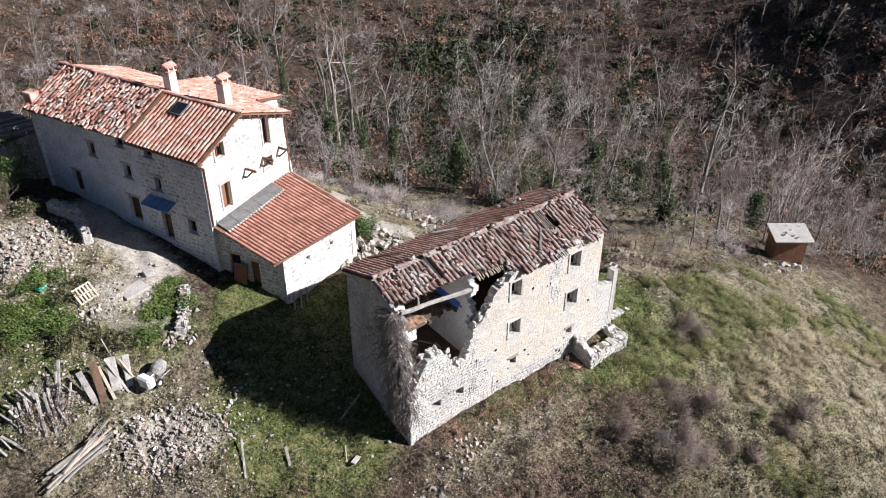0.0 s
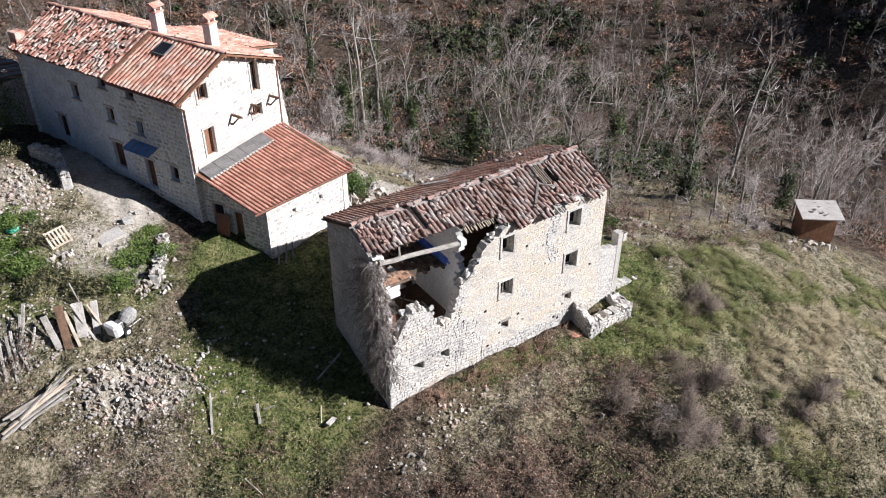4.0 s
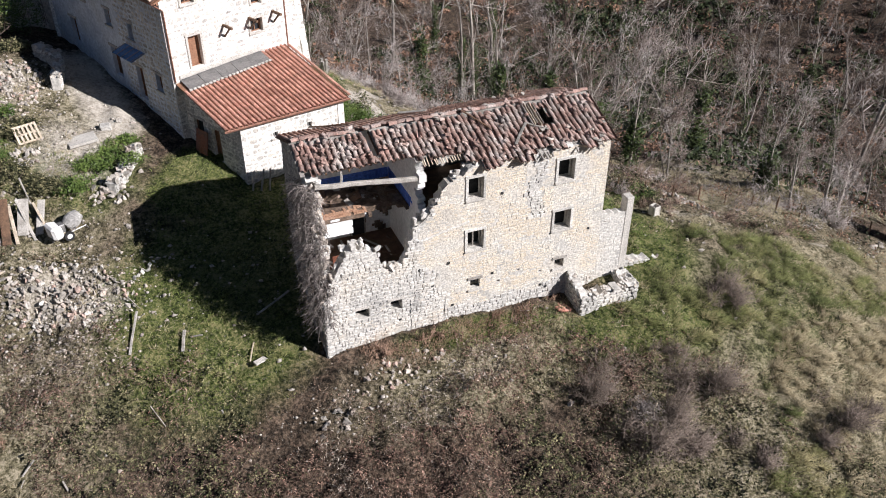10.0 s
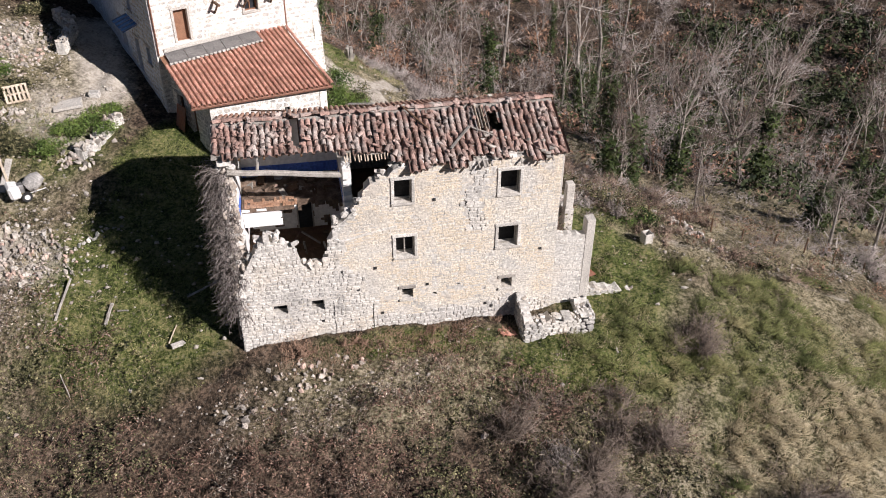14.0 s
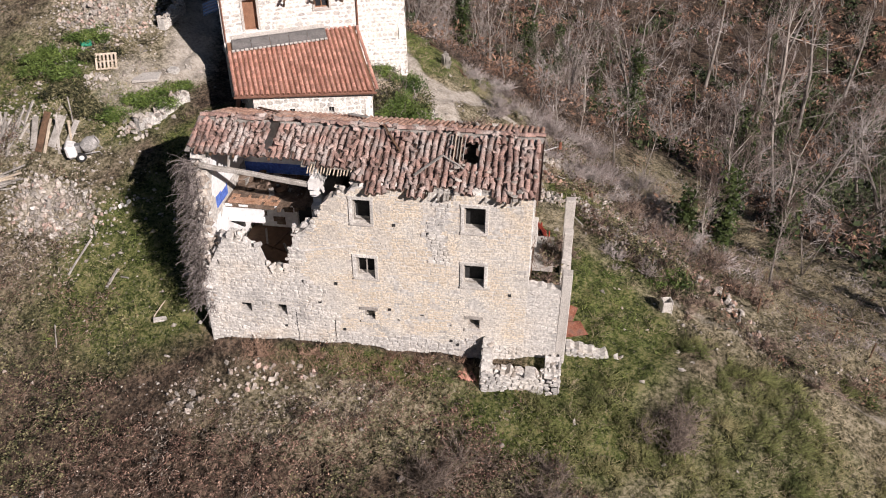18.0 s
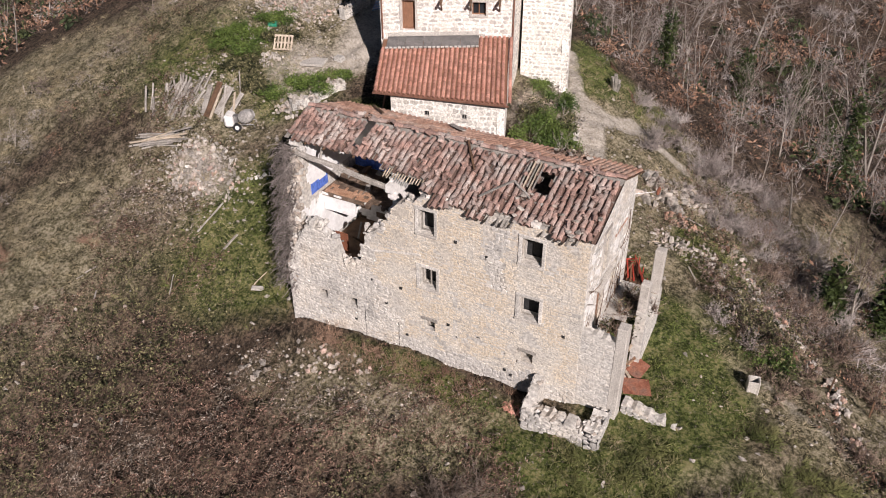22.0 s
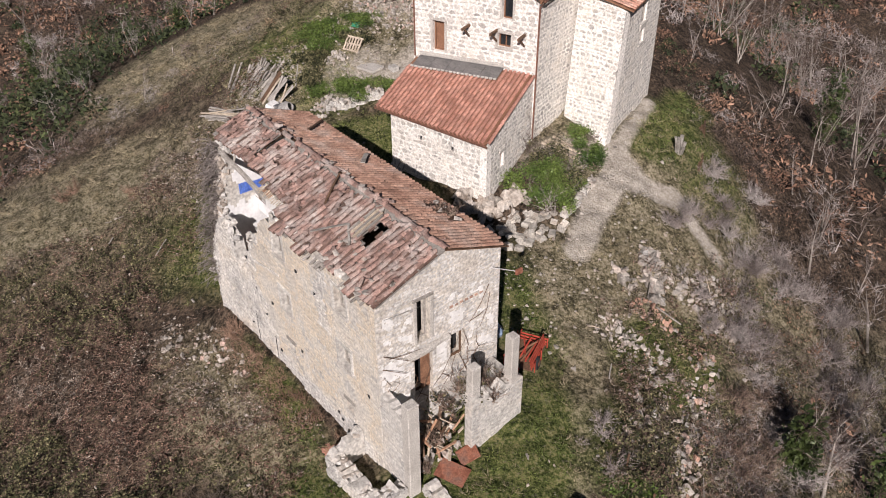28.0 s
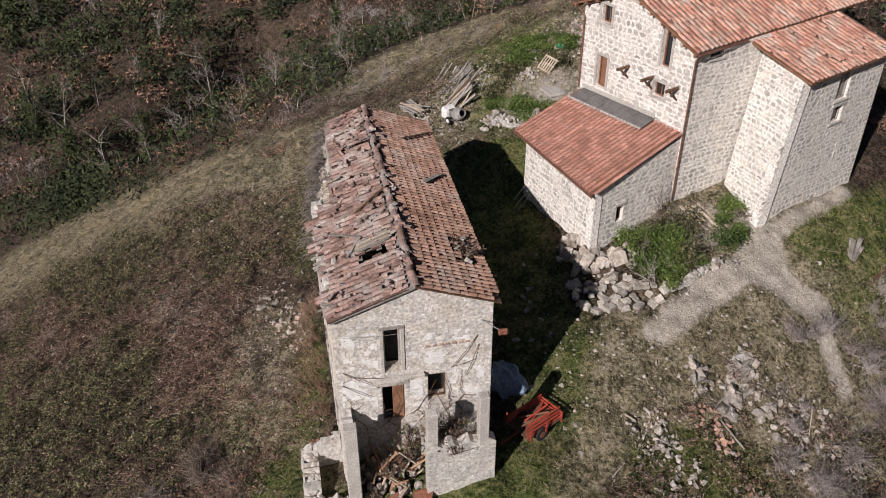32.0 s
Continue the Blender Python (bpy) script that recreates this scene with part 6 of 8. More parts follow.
def thickets():
    """Mounds of scrub under and between the trees: dead leaves, evergreen and grey twigs."""
    g = np.random.default_rng(17)
    n = 9800
    x, y = g.uniform(-125, 175, n), g.uniform(-55, 175, n)
    ok = seen_sector(x, y) & ~in_clearing(x, y) & (g.random(n) < 0.25 + 0.75 * patchy(x, y, 1.3)) & ((g.random(n) < 0.2) | (open_bank(x, y) < 0.5))
    x, y = x[ok], y[ok]
    # a belt of scrub along the rim of the open ground
    t = g.random(900) * (len(CLEAR) - 2)
    k = t.astype(int)
    C = np.array(CLEAR, float)
    rim = C[k] + (C[k + 1] - C[k]) * (t - k)[:, None] + g.normal(0, 2.2, (900, 2))
    keep = (np.hypot(rim[:, 0] - 3, rim[:, 1] - 12) > 14) & (np.hypot(rim[:, 0] - 40, rim[:, 1] - 2) > 5)
    x, y = np.concatenate([x, rim[keep, 0]]), np.concatenate([y, rim[keep, 1]])
    # belts of dark scrub; several far ones are added to darken shaded hillsides
    belts = []
    for x0, y0, x1, y1, c, w in ((-58, -17, -93, -2, 90, 2.6), (-76, -33, -84, -36, 26, 3.0), (-104, -36, -120, -48, 50, 5.0), (-56, -24, -66, -28, 24, 1.8), (-44, -22, -50, -26, 16, 1.5), (-50, 6, -78, 22, 50, 4.0), (-38, -14, -56, -34, 60, 3.5), (-34, 0, -48, 6, 30, 3.0), (-70, -14, -110, -30, 90, 7.0), (84, 66, 128, 50, 16, 6.0), (80, 118, 112, 108, 60, 7.0), (78, 84, 100, 78, 55, 6.0), (52, 100, 66, 92, 25, 4.0), (44, 50, 60, 66, 25, 4.0), (38, 36, 60, 52, 36, 5.0), (62, 70, 92, 98, 60, 7.0), (70, 50, 96, 36, 14, 4.0), (31, 38, 48, 58, 30, 3.5), (33, 22, 40, 12, 8, 1.5), (45, 30, 60, 22, 14, 2.5), (60, 104, 100, 112, 30, 5.0), (40, 40, 60, 34, 16, 2.5)):
        s = g.random(c)
        belts.append(np.stack([x0 + (x1 - x0) * s, y0 + (y1 - y0) * s], -1) + g.normal(0, w, (c, 2)))
    belts = np.concatenate(belts)
    bank = np.stack([g.uniform(15, 44, 230), g.uniform(8, 46, 230)], -1)
    bank = bank[~((bank[:, 0] < 26) & (bank[:, 1] < 9.5)) & (bank[:, 0] + 0.5 * bank[:, 1] > 27)]
    x, y = np.concatenate([belts[:, 0], x, bank[:, 0]]), np.concatenate([belts[:, 1], y, bank[:, 1]])
    m = len(x)
    dark = np.arange(m) < len(belts)
    grey = np.arange(m) >= m - len(bank)
    near = np.arange(m) >= m - len(bank) - keep.sum()
    r = np.where(near, g.uniform(0.4, 1.1, m), g.uniform(0.8, 2.6, m))
    r = np.where(dark, g.uniform(1.4, 2.8, m), r)
    h = r * np.where(dark, g.uniform(1.0, 1.9, m), g.uniform(0.5, 1.1, m))
    tone = 1.2 * soft_noise(x * 0.09 + 5, y * 0.09) + 0.8 * soft_noise(x * 0.4, y * 0.4 + 2) + g.normal(0, 0.22, m)
    tone = tone - np.where(x < -32, 0.22, 0) - np.where((x > 55) & (y < 85), 0.12, 0)
    tone = np.where(dark, -1.0, np.where(grey, tone + 0.12, tone))
    for name, lab, sel, mt, count, size, slim in (("evergreen_scrub", "dark evergreen scrub and creeper on the wooded slopes, in places added to darken shaded hillsides", tone < -0.42, EVERGREEN, 74, 0.23, 0.5), ("dead_leaf_scrub", "rust-brown scrub with dead leaves on the wooded slopes", (tone >= -0.42) & (tone < 0.02), RUST_LEAF, 66, 0.20, 0.4), ("twig_scrub", "grey-brown leafless scrub in dense mounds on the slopes", tone >= 0.02, TWIG, 66, 0.42, 0.065)):
        c = np.repeat(np.stack([x[sel], y[sel], ground_z(x[sel], y[sel])], -1), count, axis=0)
        rr, hh, nn = np.repeat(np.where(grey, 1.5 * r, r)[sel], count), np.repeat(h[sel], count), np.repeat(near[sel], count)
        q = g.normal(0, 1, (len(c), 3))
        q /= np.linalg.norm(q, axis=1, keepdims=True)
        q *= (0.55 + 0.5 * g.random((len(c), 1)) ** 0.5) * (1 + 0.35 * np.sin(q[:, :1] * 5 + c[:, :1]) * np.cos(q[:, 1:2] * 4 + c[:, 1:2]))
        c = c + np.stack([q[:, 0] * rr, q[:, 1] * rr, np.abs(q[:, 2]) * hh], -1)
        far = np.clip((np.hypot(c[:, 0], c[:, 1]) - 60) / 110, 0, 0.8)
        v, f = kites(g, c, np.where(nn, size * 0.36, size * (1 + far)), slim, 0.8)
        tagged(new(name, tri_mesh(name, v, f, mt)), lab, "scrub", kind="stuff")


def bramble_at(x, y):
    """Where the brambles have taken the slope."""
    return most(blob(x, y, -2, -11, 17, 7.5, -4), blob(x, y, -11, -2, 5.5, 4.5, 25), blob(x, y, -9.5, -0.8, 4.6, 2.6, 15), 0.85 * blob(x, y, -7, -1.5, 4, 2.4), 0.72 * blob(x, y, -12.5, 3.4, 4.5, 2.2), 0.7 * blob(x, y, -16, 9.2, 2.2, 2.2), 0.6 * blob(x, y, 14.5, 16.5, 3, 4), 0.7 * blob(x, y, 18.0, 11.5, 1.6, 3.5, 30), 0.9 * blob(x, y, 13, -7.5, 5, 3.5), 0.75 * blob(x, y, -12, 6, 4, 3), 0.5 * blob(x, y, -22, 14, 7, 7), 0.62 * blob(x, y, 16, 19, 3, 5, 20), 0.9 * blob(x, y, 20.5, 10, 2.2, 3.5), blob(x, y, -1, -16, 20, 9), 0.85 * blob(x, y, 6, -3.5, 8, 2.6), 0.4 * blob(x, y, 20, 24, 6, 7, 30))


def mound_at(x, y):
    """The height of the tangled mass over the soil."""
    return np.clip(0.22 + 1.7 * soft_noise(x * 0.7, y * 0.7) + 1.5 * soft_noise(x * 1.9 + 9, y * 1.9) + 1.2 * soft_noise(x * 4.3, y * 4.3 + 2), 0.02, 1.4)


def brambles():
    g = np.random.default_rng(9)
    n = 880000
    x, y = g.uniform(-36, 28, n), g.uniform(-28, 30, n)
    k = bramble_at(x, y) * (0.55 + 0.45 * patchy(x, y, 3.1)) + 0.25 * soft_noise(x * 1.2, y * 1.2) + g.normal(0, 0.05, n)
    inside_b = ((x > -0.5) & (x < 16.5) & (y > -0.6) & (y < 6.4)) | (gravel_at(x, y) > 0.55)
    ok = (k > 0.40) & ~inside_b & (np.maximum(strip(x, y, -16.5, -1, -22, -9, 4.0), strip(x, y, -22, -9, -33, -27, 7.0)) < 0.75)
    for hx, hy, ha, hb in ((-10.9, 6.5, 3.2, 1.9), (2.6, -1.9, 3.2, 1.0), (-2.2, -2.6, 2.0, 0.9), (15.2, 12.4, 1.2, 0.9), (12.4, 16, 1.1, 0.8), (-15.5, 7.4, 1.9, 0.9)):
        ok &= ((x - hx) / ha) ** 2 + ((y - hy) / hb) ** 2 + g.normal(0, 0.25, n) > 1
    ok &= ~((np.abs(x - 3) < 5) & (np.abs(y - 18) < 12) & (x < 9))
    x, y = x[ok], y[ok]
    mound = mound_at(x, y)
    m = len(x)
    p = np.stack([x, y, ground_z(x, y) + g.uniform(0.55, 1.08, m) * mound], -1)
    tone = 1.0 * soft_noise(x * 0.30 + 11, y * 0.30) + 0.7 * soft_noise(x * 0.95, y * 0.95 + 4) + g.normal(0, 0.13, m)
    tone = tone * (1 - 0.7 * most(blob(x, y, 3, -5, 6, 3.2), blob(x, y, -3, -13, 6, 4), blob(x, y, 12, -6, 3, 3))) + 0.13 * most(blob(x, y, 3, -5, 6, 3.2), blob(x, y, -3, -13, 6, 4), blob(x, y, 12, -6, 3, 3))
    tone = tone - 0.22 * blob(x, y, 1, -15, 24, 6.5) * (y < -9) + 0.14 * blob(x, y, -8, -6, 6, 3.5)
    canes = (tone > -0.15) & (g.random(m) < 0.13)
    d = g.normal(0, 0.7, (m, 3)) + np.array([-0.1, -0.8, 0.0])
    d[:, 2] = g.uniform(-0.5, 0.7, m)
    v, f, e = cones(p[canes], d[canes], g.uniform(0.2, 0.7, canes.sum()), np.full(canes.sum(), 0.012), None, 3)
    tagged(new("bramble_canes", tri_mesh("bramble_canes", v, f, BRAMBLE)), "matted red-brown bramble canes over the slope", "brambles", kind="stuff")
    for name, lab, sel, mt, s, slim in (("bramble_foliage", "dull green winter leaves among the brambles", tone < 0.0, LEAF, 0.060, 0.6), ("dead_foliage", "red-brown dead fronds and leaves in the brambles", (tone >= 0.0) & (tone < 0.26), DEAD_LEAF, 0.060, 0.42), ("grey_stalks", "grey dead stalks and seed heads in the brambles", tone >= 0.26, GREY_LEAF, 0.07, 0.26)):
        sel = sel & (g.random(m) < 0.82)
        tagged(new(name, tri_mesh(name, *kites(g, p[sel], s, slim), mt)), lab, "brambles", kind="stuff")


def seed_heads():
    g = np.random.default_rng(23)
    n = 60000
    x, y = g.uniform(-30, 26, n), g.uniform(-26, 24, n)
    ok = (bramble_at(x, y) * (0.5 + 0.9 * soft_noise(x * 0.8 + 4, y * 0.8)) > 0.42) & ~((x > -0.5) & (x < 16.5) & (y > -0.6) & (y < 6.4)) & (gravel_at(x, y) < 0.5) & ~((np.abs(x - 3) < 5) & (np.abs(y - 18) < 12) & (x < 9))
    x, y = x[ok], y[ok]
    p = np.stack([x, y, ground_z(x, y) + mound_at(x, y) * g.uniform(0.95, 1.12, len(x)) + 0.03], -1)
    tagged(new("seed_heads", tri_mesh("seed_heads", *kites(g, p, 0.035, 0.5), STRAW)), "pale dry seed heads over the brambles", "brambles", kind="stuff")


def foot_growth():
    """Tall red-brown dead stems along the foot of the front wall."""
    g = np.random.default_rng(29)
    n = 3600
    x = g.uniform(0.3, 12.4, n)
    y = -0.25 - np.abs(g.normal(0, 0.75, n))
    ok = 0.5 + 1.1 * soft_noise(x * 0.9, y * 0.9 + 3) + 0.5 * soft_noise(x * 2.6, y * 2.6) > 0.48
    x, y = x[ok], y[ok]
    d = g.normal(0, 0.35, (len(x), 3)) + np.array([0.05, -0.25, 0])
    d[:, 2] = 0.9
    tall = g.uniform(0.15, 0.55, len(x)) * (1 + 0.8 * soft_noise(x * 1.3, y))
    v, f, _ = cones(np.stack([x, y, ground_z(x, y) - 0.03], -1), d, tall, np.full(len(x), 0.011), None, 3)
    tagged(new("dead_stems", tri_mesh("dead_stems", v, f, RUSTY_STEM)), "red-brown dead stems along the foot of the wall", "weeds", kind="stuff")


def grass():
    """Tussocks: sheaves of blades that lean outwards, thicker on the humps."""
    g = np.random.default_rng(13)
    for name, field, n, material, hgt, each, lab in (("meadow_grass", turf_at, 60000, GRASS, 0.23, 9, "short green winter turf in tufts"), ("dry_grass", dry_at, 36000, STRAW, 0.30, 11, "pale dry grass in leaning tufts")):
        x, y = g.uniform(-40, 48, n), g.uniform(-28, 34, n)
        out = ((x > -0.3) & (x < 16.3) & (y > -0.2) & (y < 6.0)) | (gravel_at(x, y) > 0.6)
        ok = (field(x, y) * (0.62 + 0.9 * soft_noise(x * 1.1, y * 1.1) + 0.6 * soft_noise(x * 0.4, y * 0.4)) + g.normal(0, 0.10, n) > 0.46) & ~out
        size = np.repeat(g.uniform(0.5, 1.5, ok.sum()), each)
        x, y = np.repeat(x[ok], each), np.repeat(y[ok], each)
        ox, oy = g.normal(0, 0.075, len(x)) * size, g.normal(0, 0.075, len(x)) * size
        p = np.stack([x + ox, y + oy, ground_z(x, y) - 0.03], -1)
        d = np.stack([ox * 6 + 0.12, oy * 6 - 0.22, np.ones(len(x)) * 0.7], -1) + g.normal(0, 0.28, (len(x), 3))
        v, f, _ = cones(p, d, hgt * size * g.uniform(0.6, 1.3, len(x)), 0.013 * size, None, 3)
        tagged(new(name, tri_mesh(name, v, f, material)), lab, "grass", kind="stuff")


def tussocks():
    """Big humped grass clumps that hang downhill on the open meadow."""
    g = np.random.default_rng(19)
    n = 5200
    x, y = g.uniform(11, 46, n), g.uniform(-22, 3, n)
    field = np.maximum(blob(x, y, 17, -4, 6, 3.5), 0.9 * blob(x, y, 25, -7, 13, 9))
    ok = (field * (0.6 + 0.8 * soft_noise(x * 0.5, y * 0.5 + 3)) > 0.42) & ~((x < 16.6) & (y > -2.0)) & (x > 13.5 - 0.2 * y)
    x, y = x[ok], y[ok]
    each = 40
    size = np.repeat(g.uniform(0.6, 1.3, len(x)), each)
    cx, cy = np.repeat(x, each), np.repeat(y, each)
    ox, oy = g.normal(0, 0.12, len(cx)) * size, g.normal(0, 0.12, len(cx)) * size
    p = np.stack([cx + ox, cy + oy, ground_z(cx, cy) - 0.02], -1)
    d = np.stack([ox * 3 + 0.15, oy * 4 - 0.3, np.full(len(cx), 0.75)], -1) + g.normal(0, 0.2, (len(cx), 3))
    v, f, _ = cones(p, d, 0.42 * size * g.uniform(0.6, 1.2, len(cx)), 0.017 * size, None, 3)
    green = np.repeat(soft_noise(x * 0.25 + 8, y * 0.25) + 0.25 * (x < 20) > -0.10, each)
    for name, lab, sel, mt in (("green_tussocks", "olive grass tussocks hanging down the slope", green, OLIVE), ("straw_tussocks", "straw-coloured grass tussocks hanging down the slope", ~green, STRAW)):
        k = np.flatnonzero(sel)
        vv = v.reshape(-1, 4, 3)[k].reshape(-1, 3)
        ff = (np.arange(len(k)) * 4)[:, None, None] + np.array([(0, 1, 3), (1, 2, 3), (2, 0, 3)])[None]
        tagged(new(name, tri_mesh(name, vv, ff.reshape(-1, 3), mt)), lab, "grass", kind="stuff")


def ivy_tree(x, y, h, seed, cover=0.75):
    g = np.random.default_rng(seed)
    (t, c) = bare_tree(seed, h, 1, 10, 5, 5, twig_r=0.012)
    e = thing("ivy_tree", "bare tree whose trunk is wrapped in dark green ivy", "tree", (x, y, gz(x, y)), "ivy-clad trees")
    new("trunk", tri_mesh("trunk", *t, BARK)).parent = e
    new("crown", tri_mesh("crown", *c, TWIG)).parent = e
    n = 60
    zz = g.uniform(0.2, h * cover, n)
    r = 0.25 + 0.45 * (1 - zz / h)
    a = g.uniform(0, 6.28, n)
    ctr = np.stack([np.cos(a) * r * g.random(n), np.sin(a) * r * g.random(n), zz], -1)
    new("ivy", tri_mesh("ivy", *leaves(g, ctr, None, 0.15, 26, (0.30, 0.30, 0.42)), IVY_DARK)).parent = e


def on(x, y, dz=0.0):
    return Vector((x, y, gz(x, y) + dz))


def shrub(name, label, category, x, y, r, h, seed, leaf=0, stem=TWIG, leaf_mat=IVY, n=90, group=""):
    """A bush: stems from the foot, twigs, and leaves if it has any."""
    g = np.random.default_rng(seed)
    e = thing(name, label, category, (x, y, gz(x, y)), group)
    k = 5
    mid = g.normal(0, r * 0.5, (k, 3)) * np.array([1.3, 0.8, 0])
    tall = g.uniform(0.35, 1.1, k)
    w = g.integers(0, k, n)
    p = mid[w] + g.normal(0, r * 0.10, (n, 3))
    p[:, 2] = -0.08
    d = g.normal(0, 0.55, (n, 3)) + np.array([0.1, -0.15, 0])
    d[:, 2] = g.uniform(0.3, 1.2, n) * h / r
    ln = g.uniform(0.4, 1.1, n) * math.hypot(h, r * 0.5) * tall[w]
    v, f, _ = cones(p, d, ln, np.full(n, 0.02), None, 3)
    q, qd, _, qi = branch_out(g, p, d, ln, 9, 0.6, 0.05, 0.2)
    v2, f2, tips = cones(q, qd, ln[qi] * g.uniform(0.2, 0.45, len(q)), np.full(len(q), 0.010), None, 3)
    tagged(new("brush", tri_mesh("brush", *stack((v, f), (v2, f2)), stem)), kind="stuff").parent = e
    if leaf:
        k = 7
        off = np.stack([g.normal(0, 0.55 * r, k), g.normal(0, 0.55 * r, k), np.zeros(k)], -1)
        rad = g.uniform(0.25, 0.55, k) * r
        w = g.integers(0, k, leaf)
        q_ = g.normal(0, 1, (leaf, 3))
        q_ /= np.linalg.norm(q_, axis=1, keepdims=True)
        q_[:, 2] = np.abs(q_[:, 2]) * h / r * 0.9
        c = off[w] + q_ * rad[w][:, None] * g.uniform(0.7, 1.05, (leaf, 1)) + np.array([0, 0, 0.1])
        new("foliage", tri_mesh("foliage", *leaves(g, c, None, 0.062, 6, (0.14, 0.14, 0.10)), leaf_mat)).parent = e
    return e


woods()
thickets()
brambles()
seed_heads()
foot_growth()
grass()
tussocks()
for i, (x, y, h) in enumerate(((46, 86, 20), (50, 88, 22), (43, 84, 18), (50, 113, 18), (50, 58, 9), (74, 55, 11), (36, 11.5, 5), (126, 97, 12), (26, 19, 8), (30, 20, 9), (80, 57, 12), (15, 91, 14), (-57, -22, 9), (-66, -28, 9), (-50, -16, 7), (-75, -34, 10), (12, 52, 12), (22, 46, 10), (30, 34, 9), (33, 50, 12), (27, 24, 7), (38, 22, 9), (47, 20, 8), (55, 60, 12), (70, 70, 12), (44, 75, 11), (62, 35, 9), (80, 45, 11), (23, 16, 5), (52, 12, 7), (-46, -8, 8), (-58, 6, 9), (-52, 20, 8), (100, 70, 12), (20, 70, 11), (6, 46, 8))):
    ivy_tree(x, y, h, 60 + i, 0.45 + 0.4 * ((i * 37) % 10) / 10)
for i, (x, y, r, h) in enumerate(((20.3, -3.1, 1.1, 1.2), (13.3, -7.6, 1.6, 1.6), (11.6, -5.6, 1.3, 1.1), (16.2, -6.4, 1.6, 1.5), (14.4, -9.4, 1.5, 1.2), (12.0, -9.0, 1.4, 1.1), (15.2, -4.9, 1.1, 0.9), (22.0, -10.0, 1.3, 1.0), (18.4, -11.0, 1.2, 1.0))):
    shrub("bare_bush", "leafless grey-brown thorn bush on the slope", "bush", x, y, r, h, 100 + i, stem=THORN, n=int(300 * r), group="thorn bushes")
for i, (x, y, r, h) in enumerate(((10.6, 21.3, 1.5, 1.1), (14.2, 19.2, 1.2, 0.9), (15.2, 22.6, 1.6, 1.3), (13.6, 24.2, 1.4, 1.2), (16.2, 18.0, 1.2, 1.0), (16.6, 20.4, 1.7, 1.5), (15.5, 26.2, 1.8, 1.6), (18.3, 18.9, 1.5, 1.4), (20.9, 16.6, 1.4, 1.3), (13.9, 27.0, 1.4, 1.2), (18.9, 7.3, 1.1, 0.9), (17.2, 29.0, 2.0, 1.8), (20.5, 23.9, 2.0, 1.8), (22.6, 20.4, 1.8, 1.6), (22.9, 15.6, 1.5, 1.4), (24.3, 12.0, 1.4, 1.2), (10.3, 29.6, 1.4, 1.0), (34.8, 4.6, 1.4, 1.5), (32.0, 5.8, 1.4, 1.3), (43.6, 3.4, 1.6, 1.6), (8.8, 27.6, 1.2, 1.0), (9.9, 25.8, 1.3, 1.0), (11.3, 24.3, 1.3, 1.1), (19.4, 26.6, 1.9, 1.7))):
    shrub("bare_scrub_bush", "tangled leafless pale-grey bush on the bank", "bush", x, y, r, h, 180 + i, n=int(110 + 100 * r), stem=PALE_TWIG, group="scrub bushes on the bank")
for i, (x, y, r, h) in enumerate(((-19.5, -2.0, 1.3, 1.3), (2.6, -0.7, 0.5, 0.8), (5.0, -0.6, 0.5, 0.7), (-15.0, 1.0, 0.8, 0.7))):
    shrub("red_stem_bush", "bush of fine reddish-brown upright stems", "bush", x, y, r, h, 120 + i, stem=RUSTY_STEM, group="red-stemmed bushes")
for i, (x, y, r, h) in enumerate(((5.7, 15.9, 1.5, 1.7), (5.6, 19.4, 0.9, 1.1), (5.3, 17.0, 1.5, 1.9), (6.9, 16.9, 1.2, 1.3), (7.1, 15.6, 1.0, 1.0), (-13.0, 14.2, 1.5, 0.5), (-15.5, 16.5, 1.6, 0.6), (-9.6, 12.2, 1.0, 0.4), (-12.4, 17.0, 1.2, 0.4), (4.2, 21.2, 0.9, 0.6), (-12.6, 29.2, 2.6, 3.6), (-13.5, 26.5, 1.2, 1.3), (-14.0, 15.6, 1.6, 0.7), (-7.3, 14.3, 1.2, 0.5), (-11.2, 12.9, 1.1, 0.6), (-8.6, 13.2, 0.8, 0.4), (-13.6, 18.2, 1.0, 0.5), (-12.0, 24.8, 0.9, 0.6), (21.4, 6.6, 0.8, 0.6))):
    shrub("green_shrub", "leafy dark green shrub and ivy clump", "shrub", x, y, r, 1.9 * h if h > 0.75 else 0.8 * h, 140 + i, leaf=int(520 * r), n=16, leaf_mat=LEAF if i % 3 == 2 else IVY, group="leafy shrubs")


for i, (x, y, z, r, h, leafy) in enumerate(((15.0, 2.5, 3.0, 0.6, 0.7, 24), (15.1, 3.6, 3.5, 0.8, 0.9, 30), (15.3, 4.4, 3.5, 0.6, 0.9, 0), (14.8, 1.6, 2.2, 0.5, 0.6, 0), (15.4, 0.9, 1.2, 0.5, 0.6, 0))):
    shrub("terrace_brush", "dead brown brush growing in the ruined terrace", "brush", x, y, r, h, 160 + i, leaf=leafy, stem=BRAMBLE, leaf_mat=LEAF, n=110, group="brush in the terrace").location.z = z


